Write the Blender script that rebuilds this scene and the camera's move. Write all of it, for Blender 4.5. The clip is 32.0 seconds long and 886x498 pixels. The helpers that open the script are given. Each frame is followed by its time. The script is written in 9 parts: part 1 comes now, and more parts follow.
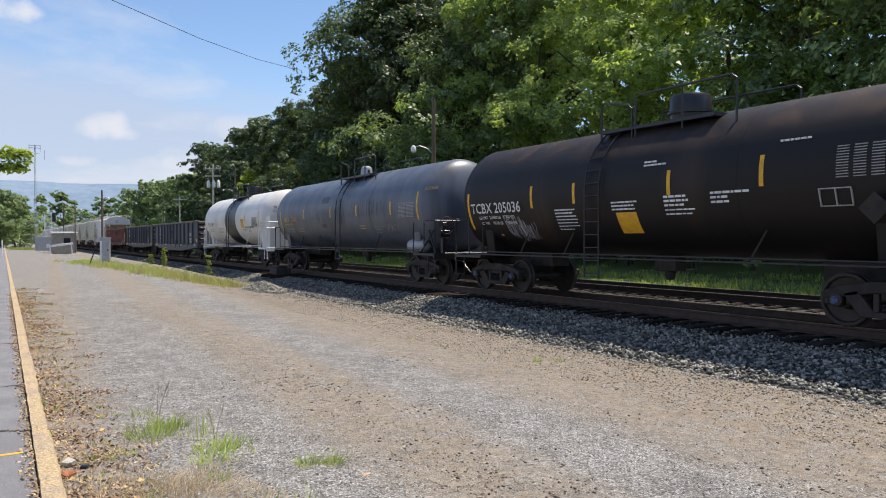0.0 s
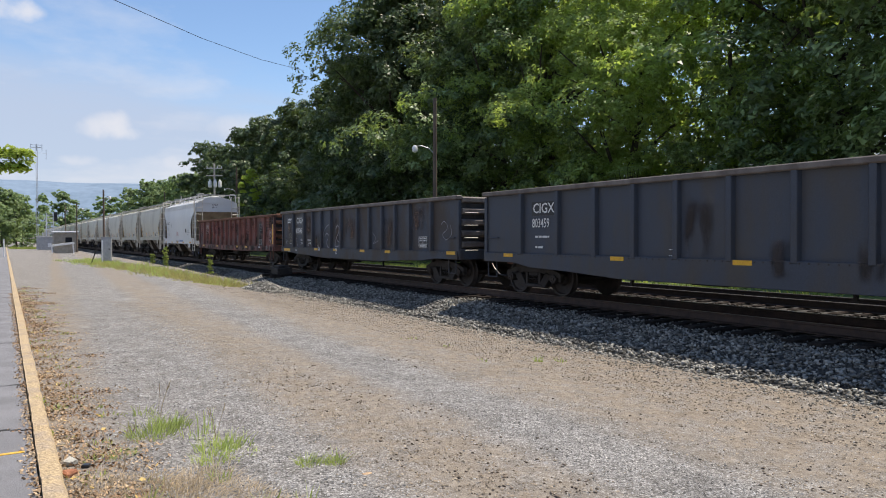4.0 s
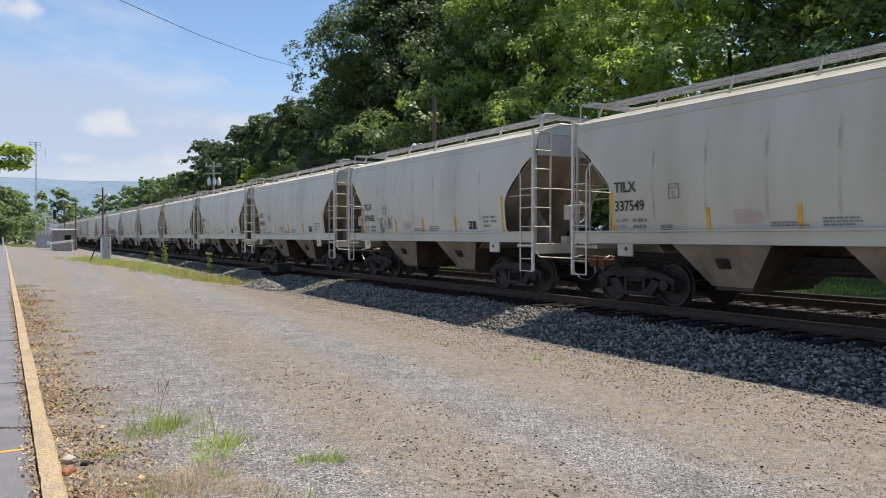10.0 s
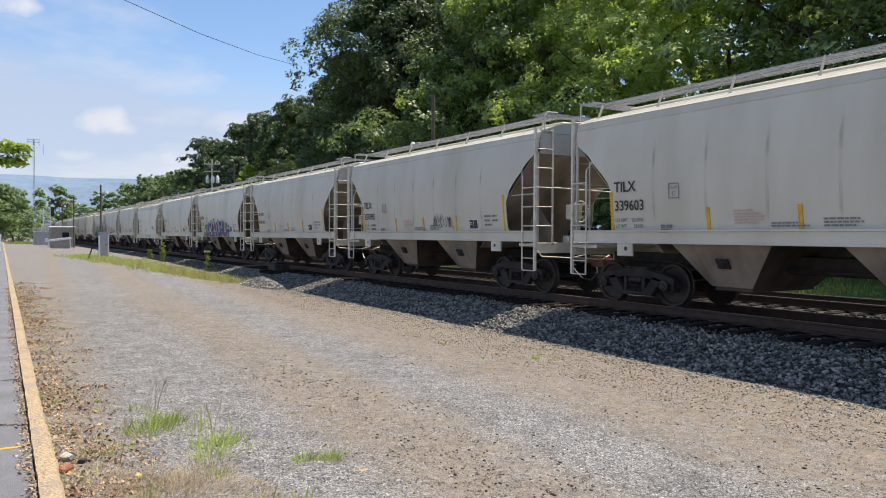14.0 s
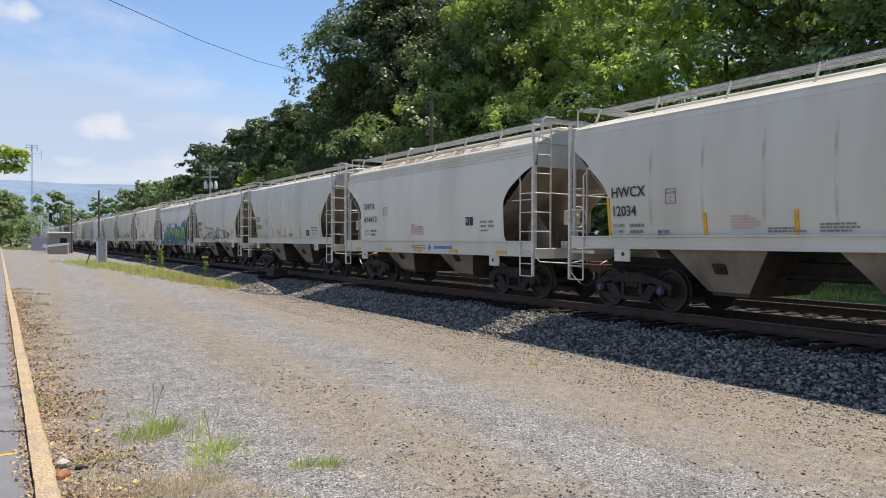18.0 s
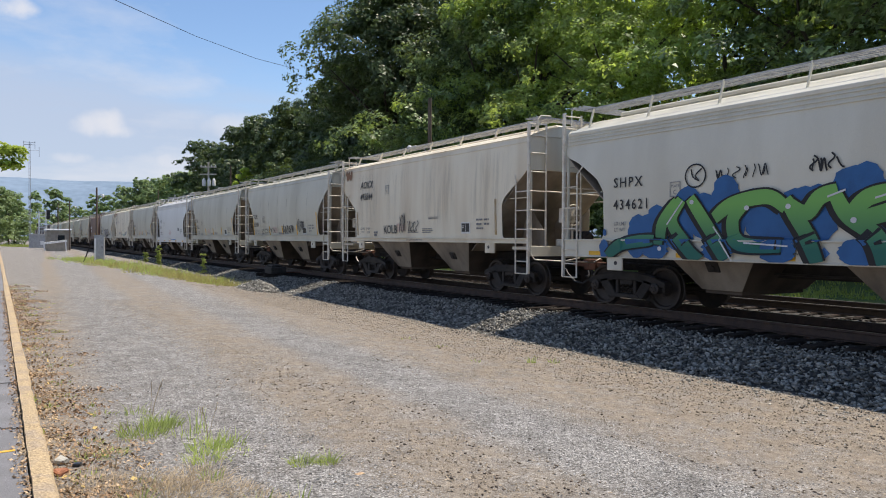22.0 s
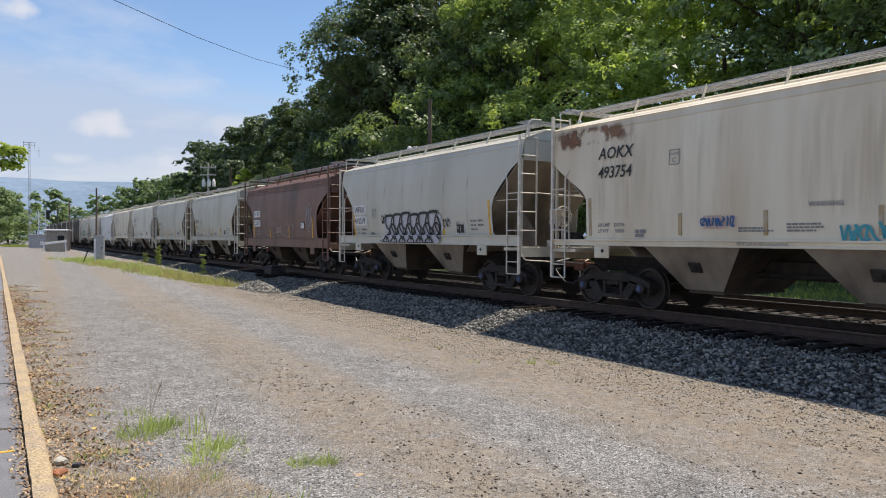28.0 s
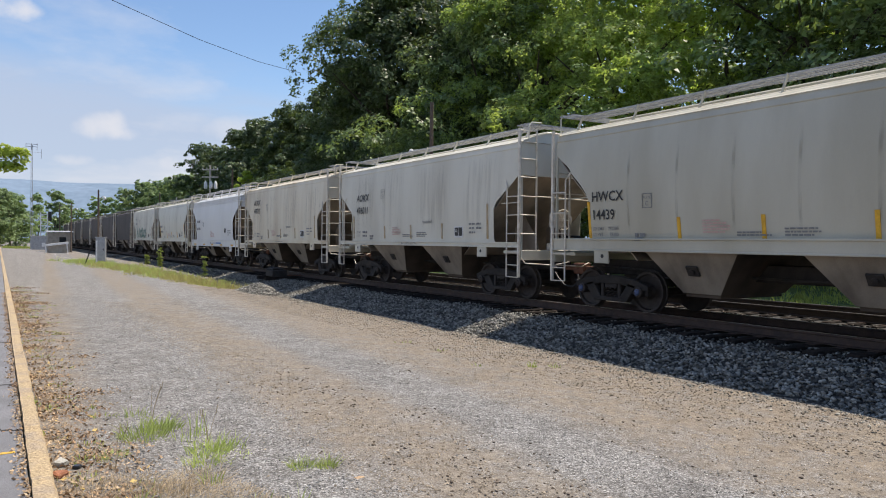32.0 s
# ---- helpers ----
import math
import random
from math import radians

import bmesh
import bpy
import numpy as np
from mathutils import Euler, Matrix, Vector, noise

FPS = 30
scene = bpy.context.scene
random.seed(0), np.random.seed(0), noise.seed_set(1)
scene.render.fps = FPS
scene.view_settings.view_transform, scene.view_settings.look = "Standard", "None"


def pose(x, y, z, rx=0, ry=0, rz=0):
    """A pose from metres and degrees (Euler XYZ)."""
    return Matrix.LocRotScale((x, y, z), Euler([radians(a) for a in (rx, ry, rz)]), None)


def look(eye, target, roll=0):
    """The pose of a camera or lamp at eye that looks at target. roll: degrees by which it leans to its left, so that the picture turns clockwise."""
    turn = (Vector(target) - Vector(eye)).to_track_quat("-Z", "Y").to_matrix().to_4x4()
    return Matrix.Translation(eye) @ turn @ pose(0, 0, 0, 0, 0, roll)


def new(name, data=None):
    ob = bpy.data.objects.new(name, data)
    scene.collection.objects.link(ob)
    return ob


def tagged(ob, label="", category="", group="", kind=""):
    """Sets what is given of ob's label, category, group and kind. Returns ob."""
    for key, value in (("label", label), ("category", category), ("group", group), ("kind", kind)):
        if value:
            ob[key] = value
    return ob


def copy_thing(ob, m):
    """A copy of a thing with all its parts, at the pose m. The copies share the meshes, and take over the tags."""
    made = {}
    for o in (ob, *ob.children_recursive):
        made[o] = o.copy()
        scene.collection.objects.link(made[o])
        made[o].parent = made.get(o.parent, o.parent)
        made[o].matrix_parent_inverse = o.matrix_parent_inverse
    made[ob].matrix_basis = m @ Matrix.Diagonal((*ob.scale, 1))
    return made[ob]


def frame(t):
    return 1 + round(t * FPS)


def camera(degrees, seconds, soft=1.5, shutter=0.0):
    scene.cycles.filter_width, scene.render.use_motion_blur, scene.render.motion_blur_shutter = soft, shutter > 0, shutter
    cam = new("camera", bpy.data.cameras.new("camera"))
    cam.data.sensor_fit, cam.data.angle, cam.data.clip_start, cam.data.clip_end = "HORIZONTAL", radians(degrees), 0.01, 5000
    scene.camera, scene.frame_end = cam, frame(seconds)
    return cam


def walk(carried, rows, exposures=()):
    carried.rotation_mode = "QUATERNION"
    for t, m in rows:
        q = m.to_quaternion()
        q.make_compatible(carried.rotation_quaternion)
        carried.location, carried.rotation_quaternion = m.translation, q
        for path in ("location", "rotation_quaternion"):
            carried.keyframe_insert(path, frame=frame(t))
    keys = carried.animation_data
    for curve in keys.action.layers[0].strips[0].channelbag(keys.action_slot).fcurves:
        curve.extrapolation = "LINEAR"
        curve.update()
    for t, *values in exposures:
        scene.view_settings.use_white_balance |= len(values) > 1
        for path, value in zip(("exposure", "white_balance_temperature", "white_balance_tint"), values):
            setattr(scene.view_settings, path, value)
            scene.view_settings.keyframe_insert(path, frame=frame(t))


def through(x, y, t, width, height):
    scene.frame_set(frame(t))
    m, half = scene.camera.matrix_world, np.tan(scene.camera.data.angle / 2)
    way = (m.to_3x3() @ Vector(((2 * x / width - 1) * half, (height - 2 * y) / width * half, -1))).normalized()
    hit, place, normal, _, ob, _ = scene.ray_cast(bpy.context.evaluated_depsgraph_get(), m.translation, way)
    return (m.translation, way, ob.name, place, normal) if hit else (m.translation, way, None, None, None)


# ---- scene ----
EYE = (0.0, 0.0, 1.75)
AIM = [  # seconds, heading to the right of the rails, tilt, lean
    (0.0, 30.939, -0.848, -0.126), (0.5, 31.000, -0.874, -0.084), (1.0, 30.939, -0.912, -0.120),
    (1.5, 30.934, -0.851, -0.138), (2.0, 30.989, -0.868, -0.173), (2.5, 30.950, -0.923, -0.186),
    (3.0, 30.920, -0.920, -0.155), (3.5, 30.849, -0.874, -0.106), (5.5, 30.897, -0.853, 0.010),
    (6.0, 30.896, -0.837, -0.000), (6.5, 30.904, -0.841, 0.002), (7.0, 30.958, -0.861, 0.007),
    (7.5, 30.959, -0.872, -0.041), (8.0, 31.001, -0.897, -0.073), (8.5, 30.994, -0.930, -0.031),
    (9.0, 30.993, -0.974, -0.001), (9.5, 30.947, -1.000, -0.038), (10.0, 30.899, -1.005, 0.004),
    (10.5, 30.889, -1.024, 0.014), (11.0, 30.919, -1.007, 0.078), (11.5, 31.021, -0.986, 0.125),
    (12.0, 31.133, -0.966, 0.141), (12.5, 31.177, -1.003, 0.149), (13.0, 31.124, -1.072, 0.154),
    (13.5, 31.042, -1.073, 0.222), (14.0, 31.034, -1.088, 0.247), (14.5, 31.027, -1.053, 0.203),
    (16.5, 31.037, -0.839, 0.290), (17.0, 31.080, -0.738, 0.320), (17.5, 31.148, -0.701, 0.249),
    (18.0, 31.163, -0.652, 0.224), (18.5, 31.167, -0.675, 0.205), (19.0, 31.150, -0.708, 0.242),
    (19.5, 31.249, -0.711, 0.281), (20.0, 31.296, -0.767, 0.226), (20.5, 31.298, -0.797, 0.244),
    (21.0, 31.291, -0.841, 0.282), (21.5, 31.292, -0.833, 0.299), (22.0, 31.302, -0.829, 0.323),
    (22.5, 31.333, -0.834, 0.311), (23.0, 31.356, -0.833, 0.304), (23.5, 31.389, -0.817, 0.347),
    (24.0, 31.464, -0.843, 0.322), (24.5, 31.510, -0.892, 0.330), (25.0, 31.521, -0.897, 0.356),
    (25.5, 31.511, -0.903, 0.341), (27.5, 31.349, -0.753, 0.358), (28.0, 31.323, -0.762, 0.396),
    (28.5, 31.248, -0.768, 0.422), (29.0, 31.243, -0.775, 0.384), (29.5, 31.243, -0.799, 0.406),
    (30.0, 31.174, -0.786, 0.382), (30.5, 31.130, -0.776, 0.377), (31.0, 31.064, -0.655, 0.477),
    (31.5, 31.052, -0.623, 0.553), (32.0, 31.212, -0.532, 0.606),
]


def aimed(heading, tilt, lean):
    h, p = radians(heading), radians(tilt)
    way = Vector((math.sin(h) * math.cos(p), math.cos(h) * math.cos(p), math.sin(p)))
    return look(EYE, Vector(EYE) + way, lean)


cam = camera(62.2, 32.0, soft=1.0)
walk(cam, [(t, aimed(a, b, c)) for t, a, b, c in AIM], [(0.0, 0.68), (1.2, 0.64), (2.0, 0.48), (2.6, 0.60), (5.6, 0.66), (6.3, 0.73), (8.0, 0.62), (9.0, 0.69), (10.0, 0.62), (13.0, 0.73), (14.5, 0.68), (17.5, 0.68), (19.0, 0.75), (21.0, 0.64), (25.0, 0.58), (32.0, 0.58)])

# ---- light ----
SUN_AZ, SUN_EL = 95.0, 66.5
world = bpy.data.worlds.new("world")
scene.world = world
world.use_nodes = True


def sky():
    nt = world.node_tree
    nt.nodes.clear()
    n, link = nt.nodes.new, nt.links.new
    out, bg = n("ShaderNodeOutputWorld"), n("ShaderNodeBackground")
    tex = n("ShaderNodeTexSky")
    tex.sky_type, tex.sun_disc = "NISHITA", False
    tex.sun_elevation, tex.sun_rotation = radians(SUN_EL), radians(SUN_AZ)
    tex.air_density, tex.dust_density, tex.ozone_density = 1.0, 0.1, 3.2
    co = n("ShaderNodeTexCoord")
    sep = n("ShaderNodeSeparateXYZ")
    link(co.outputs["Generated"], sep.inputs[0])
    low = n("ShaderNodeMath")
    low.operation = "MAXIMUM"
    link(sep.outputs["Z"], low.inputs[0])
    low.inputs[1].default_value = 0.0
    den = n("ShaderNodeMath")
    link(low.outputs[0], den.inputs[0])
    den.inputs[1].default_value = 0.22
    div = n("ShaderNodeVectorMath")
    div.operation = "DIVIDE"
    link(co.outputs["Generated"], div.inputs[0])
    cmb = n("ShaderNodeCombineXYZ")
    for i in range(3):
        link(den.outputs[0], cmb.inputs[i])
    link(cmb.outputs[0], div.inputs[1])
    noi = n("ShaderNodeTexNoise")
    noi.inputs["Scale"].default_value, noi.inputs["Detail"].default_value = 1.3, 9
    noi.inputs["Roughness"].default_value = 0.55
    mp = n("ShaderNodeMapping")
    mp.inputs["Location"].default_value = (0.5, 2.2, 0.3)
    link(div.outputs[0], mp.inputs[0])
    link(mp.outputs[0], noi.inputs["Vector"])
    # thicker cloud towards the horizon
    bias = n("ShaderNodeMapRange")
    link(low.outputs[0], bias.inputs[0])
    bias.inputs[1].default_value, bias.inputs[2].default_value = 0.0, 0.5
    bias.inputs[3].default_value, bias.inputs[4].default_value = 0.05, -0.05
    add = n("ShaderNodeMath")
    link(noi.outputs[0], add.inputs[0])
    link(bias.outputs[0], add.inputs[1])
    ramp = n("ShaderNodeValToRGB")
    ramp.color_ramp.elements[0].position, ramp.color_ramp.elements[1].position = 0.50, 0.82
    link(add.outputs[0], ramp.inputs[0])
    cover = ramp.outputs[0]
    puff = n("ShaderNodeTexNoise")
    puff.inputs["Scale"].default_value, puff.inputs["Detail"].default_value = 26.0, 6
    link(co.outputs["Generated"], puff.inputs["Vector"])
    for heading, height, wide, tall, thick in ((6.4, 7.9, 2.1, 0.95, 0.75), (7.3, 7.5, 1.6, 0.6, 0.7), (4.4, 5.4, 1.3, 0.5, 0.65), (11.8, 5.4, 3.0, 0.8, 0.55), (0.4, 15.0, 2.2, 0.9, 0.85), (15.5, 8.2, 2.6, 1.0, 0.45), (7.5, 5.0, 1.6, 0.35, 0.35)):
        a, b = radians(heading), radians(height)
        d = Vector((math.sin(a) * math.cos(b), math.cos(a) * math.cos(b), math.sin(b)))
        side, up = Vector((math.cos(a), -math.sin(a), 0)), Vector((-math.sin(a) * math.sin(b), -math.cos(a) * math.sin(b), math.cos(b)))
        off = n("ShaderNodeVectorMath")
        off.operation = "SUBTRACT"
        link(co.outputs["Generated"], off.inputs[0])
        off.inputs[1].default_value = d
        sq = []
        for axis, size in ((side, wide), (up, tall)):
            dt = n("ShaderNodeVectorMath")
            dt.operation = "DOT_PRODUCT"
            link(off.outputs[0], dt.inputs[0])
            dt.inputs[1].default_value = axis / radians(size)
            pw = n("ShaderNodeMath")
            pw.operation = "MULTIPLY"
            link(dt.outputs["Value"], pw.inputs[0])
            link(dt.outputs["Value"], pw.inputs[1])
            sq.append(pw)
        sm = n("ShaderNodeMath")
        link(sq[0].outputs[0], sm.inputs[0])
        link(sq[1].outputs[0], sm.inputs[1])
        ns = n("ShaderNodeMath")
        ns.operation = "MULTIPLY_ADD"
        link(puff.outputs[0], ns.inputs[0])
        ns.inputs[1].default_value = -3.2
        link(sm.outputs[0], ns.inputs[2])
        mk = n("ShaderNodeMapRange")
        mk.interpolation_type = "SMOOTHSTEP"
        link(ns.outputs[0], mk.inputs[0])
        mk.inputs[1].default_value, mk.inputs[2].default_value = -0.3, -2.1
        mk.inputs[3].default_value, mk.inputs[4].default_value = 0.0, thick
        mx = n("ShaderNodeMath")
        mx.operation = "MAXIMUM"
        link(cover, mx.inputs[0])
        link(mk.outputs[0], mx.inputs[1])
        cover = mx.outputs[0]
    mix = n("ShaderNodeMix")
    mix.data_type = "RGBA"
    link(cover, mix.inputs[0])
    # summer haze low down
    hz = n("ShaderNodeMapRange")
    hz.interpolation_type = "SMOOTHSTEP"
    veil = n("ShaderNodeTexNoise")
    veil.inputs["Scale"].default_value, veil.inputs["Detail"].default_value, veil.inputs["Roughness"].default_value = 5.0, 8, 0.6
    stretch = n("ShaderNodeMapping")
    stretch.inputs["Scale"].default_value = (1, 1, 5)
    link(co.outputs["Generated"], stretch.inputs[0])
    link(stretch.outputs[0], veil.inputs["Vector"])
    edge = n("ShaderNodeMath")
    edge.operation = "MULTIPLY_ADD"
    link(veil.outputs[0], edge.inputs[0])
    edge.inputs[1].default_value = -0.10
    slope = n("ShaderNodeMath")
    slope.operation = "MULTIPLY_ADD"
    link(sep.outputs["X"], slope.inputs[0])
    slope.inputs[1].default_value = 0.105
    link(low.outputs[0], slope.inputs[2])
    link(slope.outputs[0], edge.inputs[2])
    link(edge.outputs[0], hz.inputs[0])
    hz.inputs[1].default_value, hz.inputs[2].default_value, hz.inputs[3].default_value, hz.inputs[4].default_value = 0.10, 0.215, 0.85, 0.0
    haze = n("ShaderNodeMix")
    haze.data_type = "RGBA"
    link(hz.outputs[0], haze.inputs[0])
    deep = n("ShaderNodeMix")
    deep.data_type, deep.blend_type = "RGBA", "MULTIPLY"
    deep.inputs[0].default_value = 1.0
    link(tex.outputs[0], deep.inputs[6])
    deep.inputs[7].default_value = (0.96, 1.03, 1.10, 1)
    link(deep.outputs[2], haze.inputs[6])
    haze.inputs[7].default_value = (3.3, 3.95, 5.2, 1)
    link(haze.outputs[2], mix.inputs[6])
    mix.inputs[7].default_value = (5.3, 5.5, 6.0, 1)
    link(mix.outputs[2], bg.inputs[0])
    bg.inputs[1].default_value = 0.1
    link(bg.outputs[0], out.inputs[0])


sky()
sun = new("sun", bpy.data.lights.new("sun", "SUN"))
sun.data.energy, sun.data.angle, sun.data.color = 4.0, radians(0.5), (1.0, 0.94, 0.84)
_a, _e = radians(SUN_AZ), radians(SUN_EL)
sun.matrix_world = look((math.sin(_a) * math.cos(_e) * 80, math.cos(_a) * math.cos(_e) * 80, math.sin(_e) * 80), (0, 0, 0))
scene.view_settings.use_white_balance = True
scene.view_settings.white_balance_temperature, scene.view_settings.white_balance_tint = 6880, 12


# ---- materials ----
def mat(name, col, col2=None, rough=0.6, metal=0.0, scale=3.0, spread=(0.4, 0.65), bump=0.15, fine=60.0, streak=1.0, vary=0.0,
        spec=0.4, island=False, grain=0.25):
    """A painted or natural surface: two colours mixed in patches, fine grain, relief and a tint of its own for each thing."""
    m = bpy.data.materials.new(name)
    m.use_nodes = True
    nt = m.node_tree
    n, link = nt.nodes.new, nt.links.new
    bs = nt.nodes["Principled BSDF"]
    bs.inputs["Roughness"].default_value, bs.inputs["Metallic"].default_value = rough, metal
    bs.inputs["Specular IOR Level"].default_value = spec
    co = n("ShaderNodeTexCoord")
    mp = n("ShaderNodeMapping")
    mp.inputs["Scale"].default_value = (1, 1, streak)
    link(co.outputs["Object"], mp.inputs[0])
    a, b = n("ShaderNodeTexNoise"), n("ShaderNodeTexNoise")
    a.inputs["Scale"].default_value, a.inputs["Detail"].default_value = scale, 6
    b.inputs["Scale"].default_value, b.inputs["Detail"].default_value = fine, 3
    link(mp.outputs[0], a.inputs["Vector"])
    link(co.outputs["Object"], b.inputs["Vector"])
    ramp = n("ShaderNodeValToRGB")
    ramp.color_ramp.elements[0].position, ramp.color_ramp.elements[1].position = spread
    ramp.color_ramp.elements[0].color = (*col, 1)
    ramp.color_ramp.elements[1].color = (*(col2 or [c * 0.75 for c in col]), 1)
    link(a.outputs[0], ramp.inputs[0])
    gr = n("ShaderNodeMapRange")
    link(b.outputs[0], gr.inputs[0])
    gr.inputs[1].default_value, gr.inputs[2].default_value = 0.25, 0.75
    gr.inputs[3].default_value, gr.inputs[4].default_value = 1 - grain, 1 + grain
    mul = n("ShaderNodeMix")
    mul.data_type, mul.blend_type = "RGBA", "MULTIPLY"
    mul.inputs[0].default_value = 1.0
    link(ramp.outputs[0], mul.inputs[6])
    link(gr.outputs[0], mul.inputs[7])
    last = mul.outputs[2]
    if vary:
        src = n("ShaderNodeNewGeometry").outputs["Random Per Island"] if island else n("ShaderNodeObjectInfo").outputs["Random"]
        vr = n("ShaderNodeMapRange")
        link(src, vr.inputs[0])
        vr.inputs[3].default_value, vr.inputs[4].default_value = 1 - vary, 1 + vary
        m2 = n("ShaderNodeMix")
        m2.data_type, m2.blend_type = "RGBA", "MULTIPLY"
        m2.inputs[0].default_value = 1.0
        link(last, m2.inputs[6])
        link(vr.outputs[0], m2.inputs[7])
        last = m2.outputs[2]
    link(last, bs.inputs["Base Color"])
    if bump:
        bp = n("ShaderNodeBump")
        bp.inputs["Strength"].default_value, bp.inputs["Distance"].default_value = bump, 0.02
        link(b.outputs[0], bp.inputs["Height"])
        link(bp.outputs[0], bs.inputs["Normal"])
    return m


def leafy(name, col, col2, through_col, vary=0.35, patch_scale=0.25, through=0.45, rough=0.55, spec=0.3):
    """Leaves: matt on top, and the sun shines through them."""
    m = mat(name, col, col2, rough=rough, scale=patch_scale, spread=(0.35, 0.65), bump=0, fine=3.0, vary=vary, island=True, spec=spec)
    nt = m.node_tree
    bs, out = nt.nodes["Principled BSDF"], nt.nodes["Material Output"]
    tr, mx = nt.nodes.new("ShaderNodeBsdfTranslucent"), nt.nodes.new("ShaderNodeMixShader")
    # each tree or tuft has a shade of its own
    own, shade, tint = nt.nodes.new("ShaderNodeObjectInfo"), nt.nodes.new("ShaderNodeMapRange"), nt.nodes.new("ShaderNodeMix")
    nt.links.new(own.outputs["Random"], shade.inputs[0])
    shade.inputs[3].default_value, shade.inputs[4].default_value = 0.78, 1.22
    tint.data_type, tint.blend_type = "RGBA", "MULTIPLY"
    tint.inputs[0].default_value = 1.0
    tint.inputs[6].default_value = (*through_col, 1)
    nt.links.new(shade.outputs[0], tint.inputs[7])
    nt.links.new(tint.outputs[2], tr.inputs[0])
    mx.inputs[0].default_value = through
    nt.links.new(bs.outputs[0], mx.inputs[1])
    nt.links.new(tr.outputs[0], mx.inputs[2])
    nt.links.new(mx.outputs[0], out.inputs["Surface"])
    return m


HOPPER_GREY = mat("hopper_grey_paint", (0.665, 0.64, 0.54), (0.575, 0.545, 0.45), rough=0.45, scale=0.9, streak=0.25, bump=0.03, vary=0.07, grain=0.05)
HOPPER_DULL = mat("hopper_dull_grey_paint", (0.525, 0.502, 0.41), (0.43, 0.402, 0.315), rough=0.45, scale=0.9, streak=0.25, bump=0.03, vary=0.08, grain=0.05)
HOPPER_PALE = mat("hopper_pale_grey_paint", (0.625, 0.60, 0.505), (0.53, 0.505, 0.41), rough=0.45, scale=0.9, streak=0.25, bump=0.03, vary=0.08, grain=0.05)
HOPPER_WHITE = mat("hopper_white_paint", (0.72, 0.715, 0.69), (0.65, 0.645, 0.62), rough=0.4, scale=0.7, streak=0.25, bump=0.03, vary=0.05, grain=0.04)
HOPPER_BEIGE = mat("hopper_cream_paint", (0.75, 0.685, 0.54), (0.58, 0.48, 0.34), rough=0.5, scale=1.1, streak=0.14, spread=(0.42, 0.72), bump=0.04, vary=0.06, grain=0.06)
HOPPER_BROWN = mat("hopper_brown_paint", (0.225, 0.122, 0.088), (0.135, 0.078, 0.058), rough=0.55, scale=1.0, streak=0.25, bump=0.04, grain=0.1)
HOPPER_DARK = mat("grimy_dark_paint", (0.085, 0.07, 0.062), (0.06, 0.05, 0.045), rough=0.7, scale=1.0, streak=0.25, bump=0.04, vary=0.2, grain=0.1)
LADDER_PAINT = mat("dusty_cream_ladder_paint", (0.74, 0.69, 0.59), (0.60, 0.53, 0.43), rough=0.6, scale=5, bump=0.03)
SLOPE_DUST = mat("dusty_steel_plate", (0.33, 0.27, 0.205), (0.19, 0.15, 0.11), rough=0.8, scale=1.4, streak=0.4, bump=0.06, grain=0.12)
BLACK_TANK = mat("black_tank_paint", (0.013, 0.0115, 0.011), (0.042, 0.028, 0.021), spec=0.25, rough=0.5, scale=0.9, streak=0.3, spread=(0.5, 0.8), bump=0.03, grain=0.15)
BAY_DARK = mat("dark_brown_plate", (0.105, 0.08, 0.06), (0.045, 0.035, 0.028), rough=0.85, scale=1.3, streak=0.4, bump=0.08, grain=0.15)
BAY_DUST = mat("brown_hopper_plate", (0.29, 0.25, 0.198), (0.135, 0.11, 0.086), rough=0.8, scale=1.4, streak=0.4, bump=0.06, grain=0.12)
GREY_TANK = mat("slate_tank_paint", (0.105, 0.122, 0.155), (0.045, 0.05, 0.062), spread=(0.45, 0.74), rough=0.40, scale=1.3, streak=0.16, bump=0.03, grain=0.08)
WHITE_TANK = mat("white_tank_paint", (0.68, 0.67, 0.64), (0.58, 0.56, 0.52), rough=0.4, scale=0.8, streak=0.3, bump=0.03, grain=0.04)
BAND_BLACK = mat("black_coating", (0.015, 0.015, 0.017), (0.03, 0.03, 0.034), rough=0.35, scale=2, bump=0.03)
GON_BLUE = mat("slate_gondola_paint", (0.047, 0.057, 0.076), (0.062, 0.057, 0.053), rough=0.55, scale=1.7, streak=0.35, spread=(0.42, 0.68), bump=0.08, grain=0.22)
GON_WORN = mat("worn_blue_grey_paint", (0.052, 0.062, 0.080), (0.052, 0.041, 0.034), rough=0.6, scale=1.3, streak=0.5, spread=(0.40, 0.60), bump=0.12, grain=0.3)
GON_RED = mat("oxide_gondola_paint", (0.225, 0.082, 0.064), (0.062, 0.04, 0.034), rough=0.65, scale=1.9, streak=0.45, spread=(0.38, 0.62), bump=0.15, grain=0.3)
CHORD = mat("scraped_brown_steel", (0.11, 0.092, 0.08), (0.17, 0.15, 0.135), rough=0.7, scale=3, streak=0.5, bump=0.15)
RUST = mat("rusty_steel", (0.17, 0.075, 0.045), (0.09, 0.045, 0.03), rough=0.85, scale=4, bump=0.2)
TRUCK_IRON = mat("grimy_cast_iron", (0.040, 0.034, 0.030), (0.020, 0.0175, 0.016), rough=0.75, scale=5, bump=0.15, vary=0.2)
WHEEL_IRON = mat("wheel_steel", (0.055, 0.045, 0.040), (0.035, 0.030, 0.028), rough=0.6, metal=0.3, scale=6, bump=0.08)
